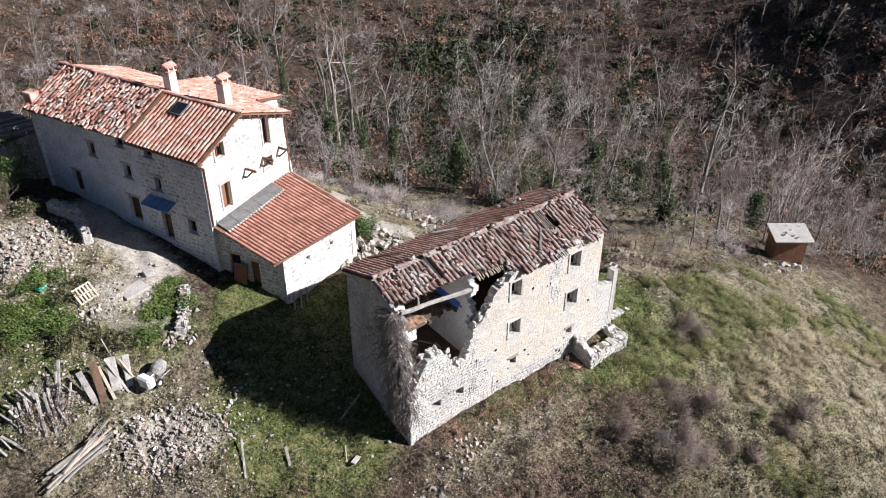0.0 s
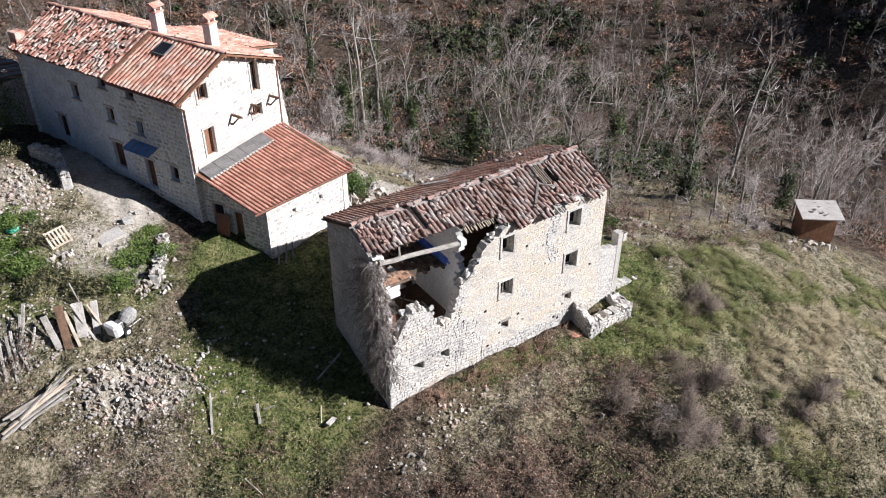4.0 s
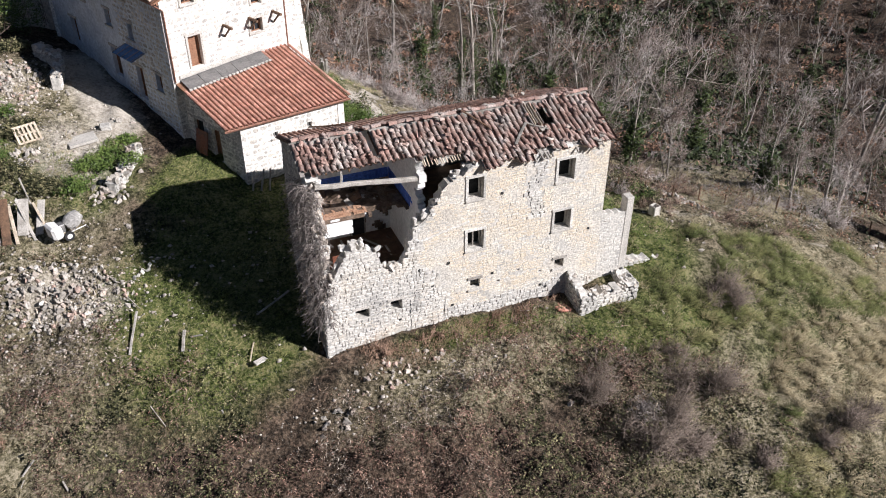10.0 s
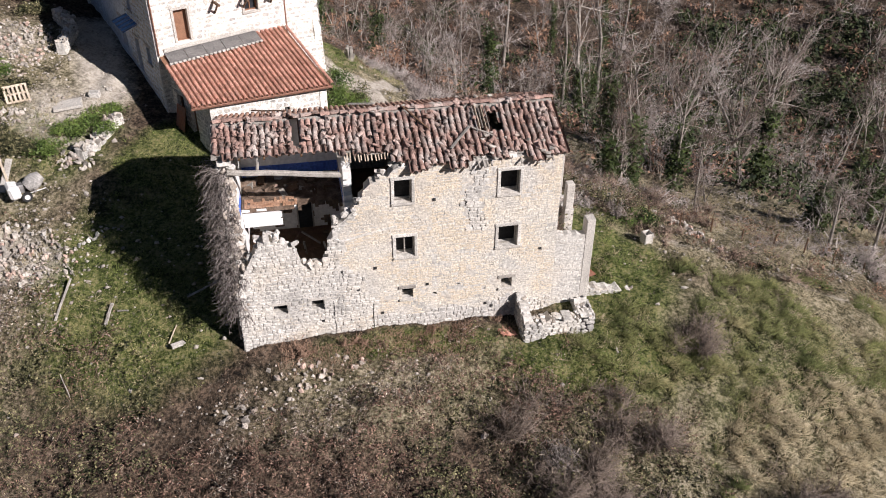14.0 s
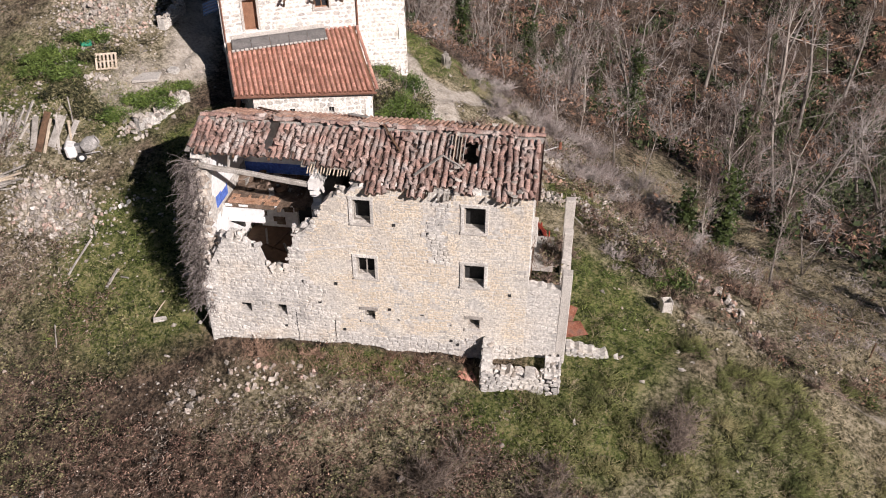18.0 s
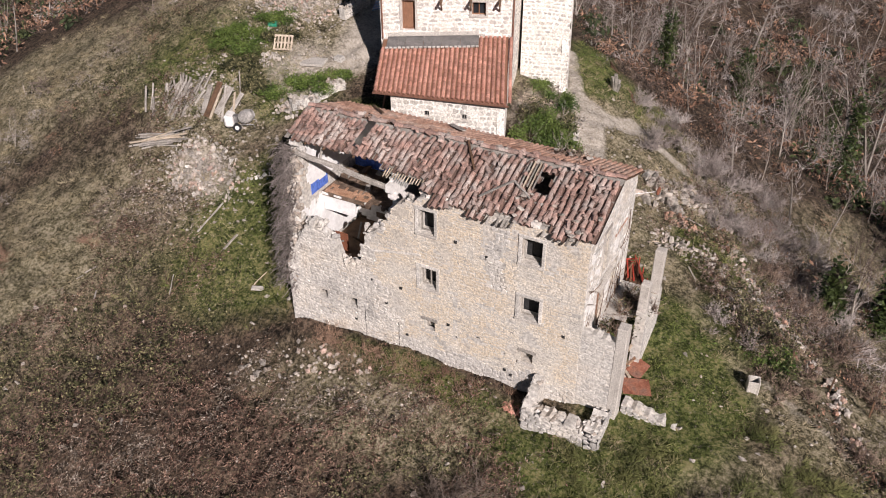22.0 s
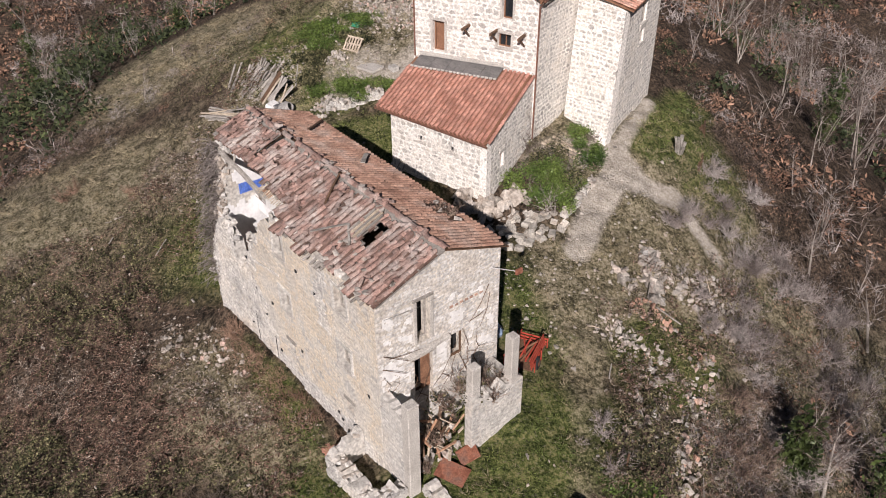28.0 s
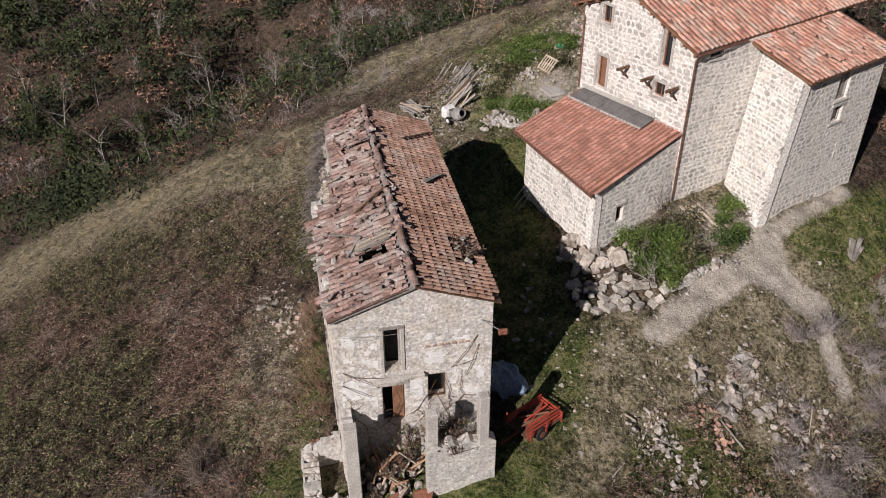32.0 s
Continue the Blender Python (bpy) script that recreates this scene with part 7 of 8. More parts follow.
for i, (x, y, r, h) in enumerate(((19.9, 14.9, 1.2, 0.9), (21.2, 13.0, 1.1, 1.0), (22.2, 11.6, 1.3, 1.0), (23.2, 10.2, 1.2, 1.1), (24.4, 8.6, 1.1, 0.9), (19.0, 16.4, 1.3, 1.0), (17.8, 18.4, 1.2, 0.9), (22.6, 13.0, 1.4, 1.2), (21.2, 15.4, 1.4, 1.2), (24.6, 10.6, 1.3, 1.1), (19.8, 17.4, 1.3, 1.2), (25.4, 7.2, 1.0, 0.9), (18.4, 9.6, 1.0, 0.7), (19.3, 8.2, 1.1, 0.7), (20.3, 7.0, 1.1, 0.7), (21.4, 5.8, 1.0, 0.6), (22.4, 4.6, 1.0, 0.6), (17.4, 11.0, 0.9, 0.6), (20.6, 8.4, 1.0, 0.6), (22.0, 6.6, 0.9, 0.6), (24.4, 3.2, 1.0, 0.6), (26.2, 2.2, 1.1, 0.6), (28.4, 1.8, 1.1, 0.7))):
    shrub("bank_brush", "dark tangle of dead brown brush along the bank", "brush", x, y, r, h, 210 + i, leaf=int(70 * r) if i % 3 == 0 else 0, stem=BRAMBLE, leaf_mat=LEAF, n=int(130 * r), group="brush along the bank")
shrub("roof_brush", "dead brown weeds growing in a hole of the tiled roof", "brush", 11.4, 5.2, 0.75, 0.35, 171, stem=BRAMBLE, n=120).location.z = roof_z(5.2) + 0.02


def edge_tree(x, y, h, seed, lean=0.06, label="leafless grey tree with a spreading crown at the meadow's edge"):
    t, c = bare_tree(seed, h, 1, 14, 6, 6, lean=lean, twig_r=0.012)
    e = thing("bare_tree", label, "tree", (x, y, gz(x, y)), "trees by the meadow")
    new("trunk", tri_mesh("trunk", *t, BARK)).parent = e
    new("crown", tri_mesh("crown", *c, TWIG)).parent = e


for i, (x, y, h) in enumerate(((33.6, 6.6, 5.5), (36.6, 6.4, 6.5), (38.8, 7.0, 5.5), (43.0, 5.6, 6.0), (46.0, 4.4, 6.5), (24.4, 16.5, 5.0), (27.5, 12.0, 4.5), (26.0, 21.0, 6.0))):
    edge_tree(x, y, h, 500 + i)
for i, (x, y, h) in enumerate(((32.0, 29.0, 10.0), (34.5, 32.0, 11.5), (37.5, 30.0, 10.5), (40.0, 27.0, 11.0), (43.0, 33.0, 11.0))):
    edge_tree(x, y, h, 520 + i, 0.22, "tall leaning pale-stemmed tree on the wooded bank")


def dead_trunk():
    """A bleached broken trunk hung with dead creeper, in a hollow of the thorns."""
    e = thing("dead_tree", "bleached dead trunk draped with grey creeper among thorns", "dead tree", on(12.6, -7.6))
    g = np.random.default_rng(77)
    for k in range(5):
        a = 1.2 * k
        pts = [on(12.6, -7.6, -0.1) + Vector((0.1 * math.cos(a), 0.1 * math.sin(a), 0))]
        for j in range(4):
            pts.append(pts[-1] + Vector((0.22 * math.cos(a + 0.3 * j), 0.22 * math.sin(a + 0.3 * j) - 0.05, 0.42 - 0.1 * j)))
        part("limb", tube(pts, 0.07, 0.02, 5), WOOD_PALE, e)
    base = np.array(on(12.6, -7.6, 1.0))
    p = base + g.normal(0, 0.35, (420, 3))
    d = g.normal(0, 0.5, (420, 3)) + np.array([0, -0.3, -0.8])
    cr = tagged(new("creeper", tri_mesh("creeper", *cones(p, d, g.uniform(0.3, 0.9, 420), np.full(420, 0.012), None, 3)[:2], DRY_VINE)), kind="stuff")
    cr.parent = e
    cr.matrix_parent_inverse = Matrix.Translation(e.location).inverted()


dead_trunk()


# dead ivy on the shaded gable
def dead_ivy():
    """Strands that spring from the wall and droop, in overlapping layers."""
    g = np.random.default_rng(31)
    e = thing("dead_ivy", "dead grey ivy stems hanging over the broken corner", "ivy", (-0.2, 1.0, 2))
    n = 620
    z = 1.9 + 6.9 * g.random(n) ** 0.85
    back = np.clip((z - 2.5) * 0.2, 0, 1.15)
    lip = g.random(n) < 0.38
    y = np.where(lip, back + g.normal(0, 0.12, n), back * 0.7 + np.abs(g.normal(0.1, 0.75, n)))
    x = np.where(lip, g.uniform(-0.15, 0.42, n), -0.05)
    p = np.stack([x, y, z], -1)
    d = np.stack([np.where(lip, -0.25 + g.normal(0, 0.4, n), -0.9), np.where(lip, -0.9, g.normal(-0.25, 0.5, n)), g.normal(0.35, 0.3, n)], -1)
    sets, P, D, L = [], [], [], []
    r = g.uniform(0.014, 0.026, n)
    for k in range(4):
        ln = g.uniform(0.14, 0.34, n)
        v, f, end = cones(p, d, ln, r, r * 0.8, 3)
        sets.append((v, f))
        P.append(p), D.append(d), L.append(ln)
        d = d / np.linalg.norm(d, axis=1, keepdims=True) * 0.9 + np.array([0, 0, -0.38]) + g.normal(0, 0.18, (n, 3))
        p, r = end, r * 0.8
    P, D, L = np.concatenate(P), np.concatenate(D), np.concatenate(L)
    q, qd, _, qi = branch_out(g, P, D, L, 3, 0.7, 0.05, 0.1)
    v2, f2, _ = cones(q, qd, L[qi] * g.uniform(0.5, 1.1, len(q)), np.full(len(q), 0.009), None, 3)
    tagged(new("tangle", tri_mesh("tangle", *stack(*sets, (v2, f2)), DRY_VINE)), kind="stuff").parent = e
    for k in range(14):
        y0 = abs(g.normal(0, 0.7)) + 0.3
        pts = [(-0.10 - 0.04 * math.sin(j), y0 + 0.09 * j + 0.22 * math.sin(j * 0.9 + k), 0.6 + j * 0.85) for j in range(9)]
        new("stem", mesh_of("stem", *tube(pts, 0.05, 0.02, 5), BARK)).parent = e
    for o in e.children:
        o.matrix_parent_inverse = Matrix.Translation(e.location).inverted()


dead_ivy()


# ---- loose stones ----
ROCKS = [rock_mesh("stone", 200 + k, LOOSE) for k in range(8)]
ROCKS_P = [rock_mesh("stone", 250 + k, PINK) for k in range(3)]
ROCKS_R = [rock_mesh("brick", 240 + k, TILE_BACK) for k in range(3)]
ROCKS_W = [rock_mesh("stone", 230 + k, WHITE) for k in range(4)]


def rubble(name, label, cx, cy, rx, ry, n, s0, s1, high=0.3, turn=0, meshes=None, square=1.0):
    e = thing(name, label, "rubble", (cx, cy, gz(cx, cy)))
    c, s = math.cos(radians(turn)), math.sin(radians(turn))
    for i in range(n):
        a, q = rnd.uniform(0, 6.283), math.sqrt(rnd.random())
        u, v = math.cos(a) * q * rx, math.sin(a) * q * ry
        x, y = cx + u * c - v * s, cy + u * s + v * c
        k = rnd.uniform(s0, s1) * (1 - 0.35 * q)
        z = gz(x, y) + high * (1 - q) * rnd.random() + k * 0.12
        ob = under(new("stone", rnd.choice(meshes or ROCKS)), e)
        ob.matrix_basis = pose(x, y, z, rnd.uniform(0, 360), rnd.uniform(0, 360), rnd.uniform(0, 360)) @ Matrix.Diagonal((k, k * rnd.uniform(0.7, 1.1), k * rnd.uniform(0.55, 0.9), 1))
    return e


rubble("rubble_heap", "heap of pale building stones fallen in the grass", -10.9, 6.5, 3.3, 1.7, 270, 0.18, 0.46, 0.3, -22, ROCKS + ROCKS_P[:1] + ROCKS_W[:1])
rubble("rubble_heap", "stones tumbled from the breach on to the slope", 2.8, -1.7, 2.6, 0.8, 62, 0.12, 0.40, 0.06, 0, ROCKS + ROCKS_P + CORE_ROCKS[:8])
rubble("rubble_heap", "scattered stones among the brambles", -0.4, -2.9, 1.6, 0.8, 18, 0.14, 0.5, 0.04, 0, ROCKS + CORE_ROCKS[:8])
def block_mesh(seed):
    """A roughly squared building block with broken arrises."""
    r = random.Random(seed)
    bm = bmesh.new()
    for sx in (-1, 1):
        for sy in (-1, 1):
            for sz in (-1, 1):
                for _ in range(2):
                    bm.verts.new((sx * r.uniform(0.40, 0.5), sy * r.uniform(0.28, 0.36), sz * r.uniform(0.18, 0.26)))
    bmesh.ops.convex_hull(bm, input=bm.verts[:])
    for v in [v for v in bm.verts if not v.link_faces]:
        bm.verts.remove(v)
    me = bpy.data.meshes.new("block")
    bm.to_mesh(me)
    bm.free()
    me.materials.append(PALE_BLOCK)
    return me


BLOCKS = [block_mesh(270 + k) for k in range(8)]
heap = thing("block_heap", "loose heap of squared pale building blocks beside the lean-to", "rubble", on(7.8, 13.3))
for i in range(62):
    a, q = rnd.uniform(0, 6.283), math.sqrt(rnd.random())
    u, v = math.cos(a) * q * 2.2, math.sin(a) * q * 1.15
    x, y = 7.8 + u * 0.25 + v * 0.97, 13.3 + u * 0.97 - v * 0.25
    k = rnd.uniform(0.26, 0.52)
    under(new("block", rnd.choice(BLOCKS)), heap).matrix_basis = pose(x, y, gz(x, y) + 0.07 + 0.18 * (1 - q) * rnd.random(), rnd.gauss(0, 16), rnd.gauss(0, 16), rnd.uniform(0, 360)) @ Matrix.Diagonal((k, k, k, 1))
rubble("rock_outcrop", "big weathered rocks and earth under the lean-to corner", 4.9, 12.5, 1.3, 0.8, 30, 0.5, 1.2, 0.5, 15, CORE_ROCKS[:8] + ROCKS[:3])
rubble("stone_steps_heap", "large stone slabs slumped in earth by the lean-to corner", 5.9, 14.0, 0.9, 1.1, 30, 0.45, 0.9, 0.6, 20, CORE_ROCKS[:8] + ROCKS[:3])
rubble("rubble_heap", "heap of pinkish demolition stones on the bank", -13.4, 20.6, 3.2, 2.6, 300, 0.14, 0.42, 0.4, 10, ROCKS + ROCKS_P)
rubble("rock_outcrop", "weathered limestone rocks breaking through the turf", 12.6, 15.6, 0.8, 0.6, 16, 0.3, 0.8, 0.05)
rubble("rock_outcrop", "limestone rocks in the scrub bank", 13.8, 18.2, 1.6, 1.0, 26, 0.25, 0.7, 0.05)
rubble("rubble_heap", "broken stones and red tile shards in the grass", 15.2, 12.4, 1.3, 0.9, 70, 0.1, 0.3, 0.08)
rubble("rubble_heap", "loose stones along the field edge", 14.6, 20.2, 2.4, 1.4, 60, 0.15, 0.45, 0.05, 50)
rubble("brick_rubble", "broken red bricks and tiles in the scrub", 14.6, 15.2, 1.1, 0.7, 45, 0.15, 0.35, 0.12, 60, ROCKS_R)
rubble("rubble_heap", "tumbled pale stones between the grass track and the brush", 17.6, 12.2, 2.6, 0.8, 70, 0.16, 0.5, 0.12, -58, ROCKS + ROCKS_W[:1])
rubble("rubble_heap", "pale stones strewn at the edge of the bank", 19.4, 9.0, 1.7, 0.6, 36, 0.16, 0.46, 0.08, -55)
for cx, cy, n in ((17.9, 15.6, 40), (19.3, 13.2, 45), (20.8, 11.0, 45), (22.2, 8.9, 45), (23.5, 6.8, 40), (24.7, 4.8, 26)):
    rubble("tipped_rubble", "tipped stones and broken bricks along the crest of the bank", cx + rnd.uniform(-0.3, 0.3), cy, 1.7, 0.75, n, 0.13, 0.5, 0.15, -57, ROCKS + ROCKS_P + ROCKS_R[:2] + ROCKS_W[:1])
rubble("rock_outcrop", "pale limestone ledge breaking out of the bank", 13.2, 17.0, 1.7, 0.5, 30, 0.5, 1.15, 0.3, -42, ROCKS_W[:2] + ROCKS)
rubble("rubble_heap", "pale stones and mortar lumps dumped on the grass", 14.9, 13.0, 1.3, 0.6, 50, 0.14, 0.44, 0.1, 10, ROCKS + ROCKS_W[:1])
rubble("brick_rubble", "heap of broken red bricks in the weeds", 15.5, 15.4, 1.0, 0.6, 40, 0.14, 0.34, 0.2, 40, ROCKS_R + ROCKS[:1])
rubble("rubble_heap", "pale rubble under the brush of the bank", 15.6, 20.5, 1.5, 2.4, 50, 0.2, 0.7, 0.15, 20, ROCKS + ROCKS_W[:1])
rubble("rubble_heap", "rocks and earth cut below the hut", 37.5, 0.2, 2.6, 0.7, 30, 0.3, 0.8, 0.1, -15)
rubble("rubble_heap", "stones of the garden terrace edge", -8.0, 11.4, 1.2, 0.8, 45, 0.2, 0.5, 0.2)
rubble("rubble_heap", "stones beside the garden path", -11.6, 14.6, 1.0, 0.7, 30, 0.2, 0.45, 0.15)
rubble("stone_row", "short row of pale stones on the turf", -7.2, 6.9, 0.7, 0.12, 7, 0.3, 0.45, 0.0, 35, ROCKS_W)
for i in range(195):
    x, y = (rnd.uniform(-16, 24), rnd.uniform(-10, 10)) if i < 90 else (rnd.uniform(-16, -6), rnd.uniform(9, 19)) if i < 160 else (rnd.uniform(8, 17), rnd.uniform(8, 22))
    if i == 90:
        rnd.seed(77)
    if -1 < x < 17 and -0.6 < y < 6.5:
        continue
    k = rnd.uniform(0.12, 0.34)
    tagged(new("loose_stone", rnd.choice(ROCKS)), "single pale stone lying in the grass", "stone", "scattered stones").matrix_basis = pose(x, y, gz(x, y) + 0.05 * k, rnd.uniform(0, 360), rnd.uniform(0, 360), 0) @ Matrix.Diagonal((k, k, k * 0.7, 1))


def pebbles():
    """Small stones too many to count, strewn over the garden, the slope and the east bank."""
    g = np.random.default_rng(41)
    unit = np.array([(1, 0, 0), (-1, 0, 0), (0, 1, 0), (0, -1, 0), (0, 0, 0.7), (0, 0, -0.7)], float)
    tri = np.array([(0, 2, 4), (2, 1, 4), (1, 3, 4), (3, 0, 4), (2, 0, 5), (1, 2, 5), (3, 1, 5), (0, 3, 5)])
    spots = ((-12.5, 13, 4.5, 6, 600), (-13.3, 20.3, 3.4, 3.4, 1800), (-15.5, 11.4, 2.6, 1.6, 900), (-9.6, 14.4, 2.2, 3.0, 200), (-10.9, 6.5, 4.0, 2.4, 900), (9.6, 18.5, 4, 5, 150), (11, 11.5, 4, 4, 260), (-11, 6, 4.5, 3, 420), (13, 15.5, 3, 4.5, 160), (20.5, 12, 2.5, 4, 300), (9, 20, 3, 3, 100), (2, -2.5, 6, 1.2, 220), (-3, 3, 6, 4, 160), (9, 11, 4, 3, 130), (36, 0, 4, 2, 160), (26, 3, 6, 2, 160))
    c = np.concatenate([np.stack([g.normal(a, u * 0.6, k), g.normal(b, v * 0.6, k)], -1) for a, b, u, v, k in spots])
    c = c[~((c[:, 0] > -0.4) & (c[:, 0] < 16.4) & (c[:, 1] > -0.3) & (c[:, 1] < 6.2))]
    s = (0.022 + 0.12 * g.random(len(c)) ** 3) * g.uniform(0.7, 1.3, len(c))
    a = g.uniform(0, 6.28, len(c))
    v = unit[None] * g.uniform(0.6, 1.3, (len(c), 6, 1)) * s[:, None, None]
    x = v[..., 0] * np.cos(a)[:, None] - v[..., 1] * np.sin(a)[:, None]
    y = v[..., 0] * np.sin(a)[:, None] + v[..., 1] * np.cos(a)[:, None]
    out = np.stack([x + c[:, :1], y + c[:, 1:], v[..., 2] + (ground_z(c[:, 0], c[:, 1]) + 0.3 * s)[:, None]], -1)
    f = tri[None] + (np.arange(len(c)) * 6)[:, None, None]
    tagged(new("pebbles", tri_mesh("pebbles", out.reshape(-1, 3), f.reshape(-1, 3), LOOSE_J)), "small pale stones strewn in the grass and garden", "pebbles", kind="stuff")


pebbles()


# ---- garden and yard ----
def dry_wall(name, label, a, b, h, thick=0.45):
    ang, w = flat_angle(Vector(a), Vector(b))
    A = Vector((math.cos(radians(ang)), math.sin(radians(ang)), 0))
    lo = min(gz(a[0], a[1]), gz(b[0], b[1])) - 0.5
    e = thing(name, label, "stone wall", (a[0], a[1], lo + 0.5))
    top = lambda u: gz(a[0] + A.x * u, a[1] + A.y * u) + h + 0.08 * math.sin(u * 8)
    wl = part("core", slab((a[0], a[1], 0), A, (0, 0, 1), (A.y, -A.x, 0), lines(0, w, 0.25), lines(lo, lo + 6, 0.3), thick, lambda u, v: True, top), MORTAR, e)
    lay_stones(wl, (a[0], a[1], 0), ang, w, lo, lo + 6, [], lambda u, v: True, top, (0.15, 0.3), (0.2, 0.5), 0.06, RUBBLE, RUBBLE_J, UNITS_RUIN, near=lambda u, z: True, limit=120)
    lay_stones(wl, (b[0] - A.y * thick, b[1] + A.x * thick, 0), ang + 180, w, lo, lo + 6, [], lambda u, v: True, lambda u: top(w - u), (0.15, 0.3), (0.2, 0.5), 0.06, RUBBLE, RUBBLE_J, UNITS_RUIN)

    for i in range(int(7 * w)):
        u, k = rnd.uniform(0, w), rnd.uniform(0.16, 0.42)
        q = Vector(a).to_3d() + A * u + Vector((-A.y, A.x, 0)) * rnd.uniform(-0.1, thick + 0.1)
        under(new("stone", rnd.choice(ROCKS)), e).matrix_basis = pose(q.x, q.y, top(u) + 0.02, rnd.uniform(0, 360), rnd.uniform(0, 360), 0) @ Matrix.Diagonal((k, k, k * 0.7, 1))


dry_wall("garden_wall", "broken dry-stone retaining wall of the garden", (-7.7, 11.3), (-6.0, 14.4), 0.55)
dry_wall("yard_wall", "curved stone wall beside the shaded yard", (-9.5, 20.0), (-9.2, 22.6), 0.7)
dry_wall("yard_wall", "curved stone wall beside the shaded yard", (-9.2, 22.6), (-10.4, 24.4), 0.8)
dry_wall("bank_wall", "low stone edging along the path below the ivy", (8.5, 15.5), (7.3, 18.9), 0.25, 0.3)


def plank_thing(name, label, category, a, b, w, h, material=WOOD_GREY, jag=0.02, group=""):
    ob = new(name, mesh_of(name, *beam(a, b, w, h, jag), material))
    return tagged(ob, label, category, group)


for i in range(22):
    o = 0.16 * i
    plank_thing("wooden_pole", "long silvered timber in a heap on the grass", "timber", on(-16.9 + rnd.uniform(-.5, .8), 7.1 + rnd.uniform(0, .9), 0.10 + 0.09 * (i % 6)), on(-13.8 + rnd.uniform(-.7, .5), 7.7 + rnd.uniform(-.2, .9), 0.16 + 0.09 * (i % 6)), rnd.uniform(0.08, 0.2), rnd.uniform(0.06, 0.13), WOOD_PALE if i % 4 == 1 else WOOD_GREY, 0.05, "heap of timbers")
for i in range(17):
    x, y = (rnd.uniform(-14, -3), rnd.uniform(-3, 8)) if i < 9 else (rnd.uniform(13, 22), rnd.uniform(9, 22))
    a_ = rnd.uniform(0, 6.28)
    l_ = rnd.uniform(0.4, 1.3)
    plank_thing("fallen_stick", "bleached broken stick lying in the weeds", "stick", on(x, y, 0.12), on(x + l_ * math.cos(a_), y + l_ * math.sin(a_), rnd.uniform(0.1, 0.35)), rnd.uniform(0.03, 0.08), rnd.uniform(0.03, 0.06), WOOD_GREY if i % 3 else WOOD_PALE, 0.01, "fallen sticks")
for i in range(30):
    x, y = rnd.uniform(-18.2, -14.2), 11.2 + rnd.uniform(-0.8, 0.7)
    plank_thing("old_post", "weathered split post leaning on the stone bank", "timber", on(x + rnd.uniform(-.3, .3), y - rnd.uniform(0.3, 1.1), 0.05), on(x + rnd.uniform(-.9, .9), y + rnd.uniform(0.0, 0.8), rnd.uniform(0.15, 0.9)), rnd.uniform(0.08, 0.2), rnd.uniform(0.07, 0.14), WOOD_GREY, 0.03, "posts on the bank")
for x0, y0, x1, y1, rise, w, mt in ((-13.5, 9.9, -13.7, 11.2, 0.9, 0.34, WOOD_GREY), (-13.1, 9.7, -12.9, 11.2, 0.95, 0.42, WOOD_DARK), (-12.6, 9.5, -12.7, 11.0, 0.8, 0.16, WOOD_PALE), (-12.3, 9.8, -12.0, 11.1, 0.9, 0.52, WOOD_GREY), (-11.8, 9.6, -12.3, 11.0, 1.05, 0.14, WOOD_GREY), (-11.6, 9.9, -11.2, 11.1, 0.7, 0.36, CONCRETE), (-11.2, 10.0, -11.6, 10.9, 0.9, 0.12, WOOD_PALE)):
    plank_thing("leaning_board", "grey weathered board leaning against the bank", "board", on(x0, y0, 0.08), on(x1, y1, rise), w, 0.05, mt, 0.0, "leaning boards")
plank_thing("garden_stake", "tall pale wooden stake in the bank", "stake", on(-11.7, 11.4, -0.2), on(-12.0, 12.0, 1.3), 0.08, 0.05)
plank_thing("plank", "fallen grey plank among the brambles", "plank", on(-8.6, 3.0, 0.1), on(-7.9, 4.6, 0.35), 0.12, 0.05)
plank_thing("plank", "fallen grey plank among the brambles", "plank", on(-6.3, 2.4, 0.1), on(-6.0, 3.3, 0.3), 0.16, 0.06)
plank_thing("plank", "grey plank in the shaded grass", "plank", on(-2.6, 3.2, 0.12), on(-0.8, 3.9, 0.14), 0.12, 0.06)
tagged(new("stone_slab", bpy.data.meshes.new("stone_slab")), "pale flat slab lying in the turf", "slab")
bm = box(-0.35, 0.35, -0.14, 0.14, 0, 0.10, 0.015, m=Matrix.Translation(on(-3.0, 1.0, 0.02)) @ pose(0, 0, 0, 6, 3, 25))
bm.to_mesh(bpy.data.objects["stone_slab"].data)
bm.free()
bpy.data.objects["stone_slab"].data.materials.append(CONCRETE)


def single(name, label, category, bm, material, group=""):
    me = bpy.data.meshes.new(name)
    bm.to_mesh(me)
    bm.free()
    me.materials.append(material)
    return tagged(new(name, me), label, category, group)


single("concrete_slab", "pale square concrete slab set in the yard", "slab", box(-0.75, 0.75, -0.5, 0.5, -0.1, 0.05, 0.012, m=Matrix.Translation(on(-8.9, 15.4, 0.06)) @ pose(0, 0, 0, 3, -3, 10)), CONCRETE)
single("white_stone_block", "whitish stone block at the yard's edge", "stone", box(-0.3, 0.3, -0.25, 0.25, -0.1, 0.22, 0.05, m=Matrix.Translation(on(-7.6, 16.3)), jag=0.04), WHITE)
single("green_tub", "crumpled green plastic tub in the garden", "tub", box(-0.35, 0.35, -0.2, 0.2, 0, 0.25, 0.08, m=Matrix.Translation(on(-13.4, 17.4)) @ pose(0, 0, 0, 15, 0, 30), jag=0.06), GREEN_PLASTIC)


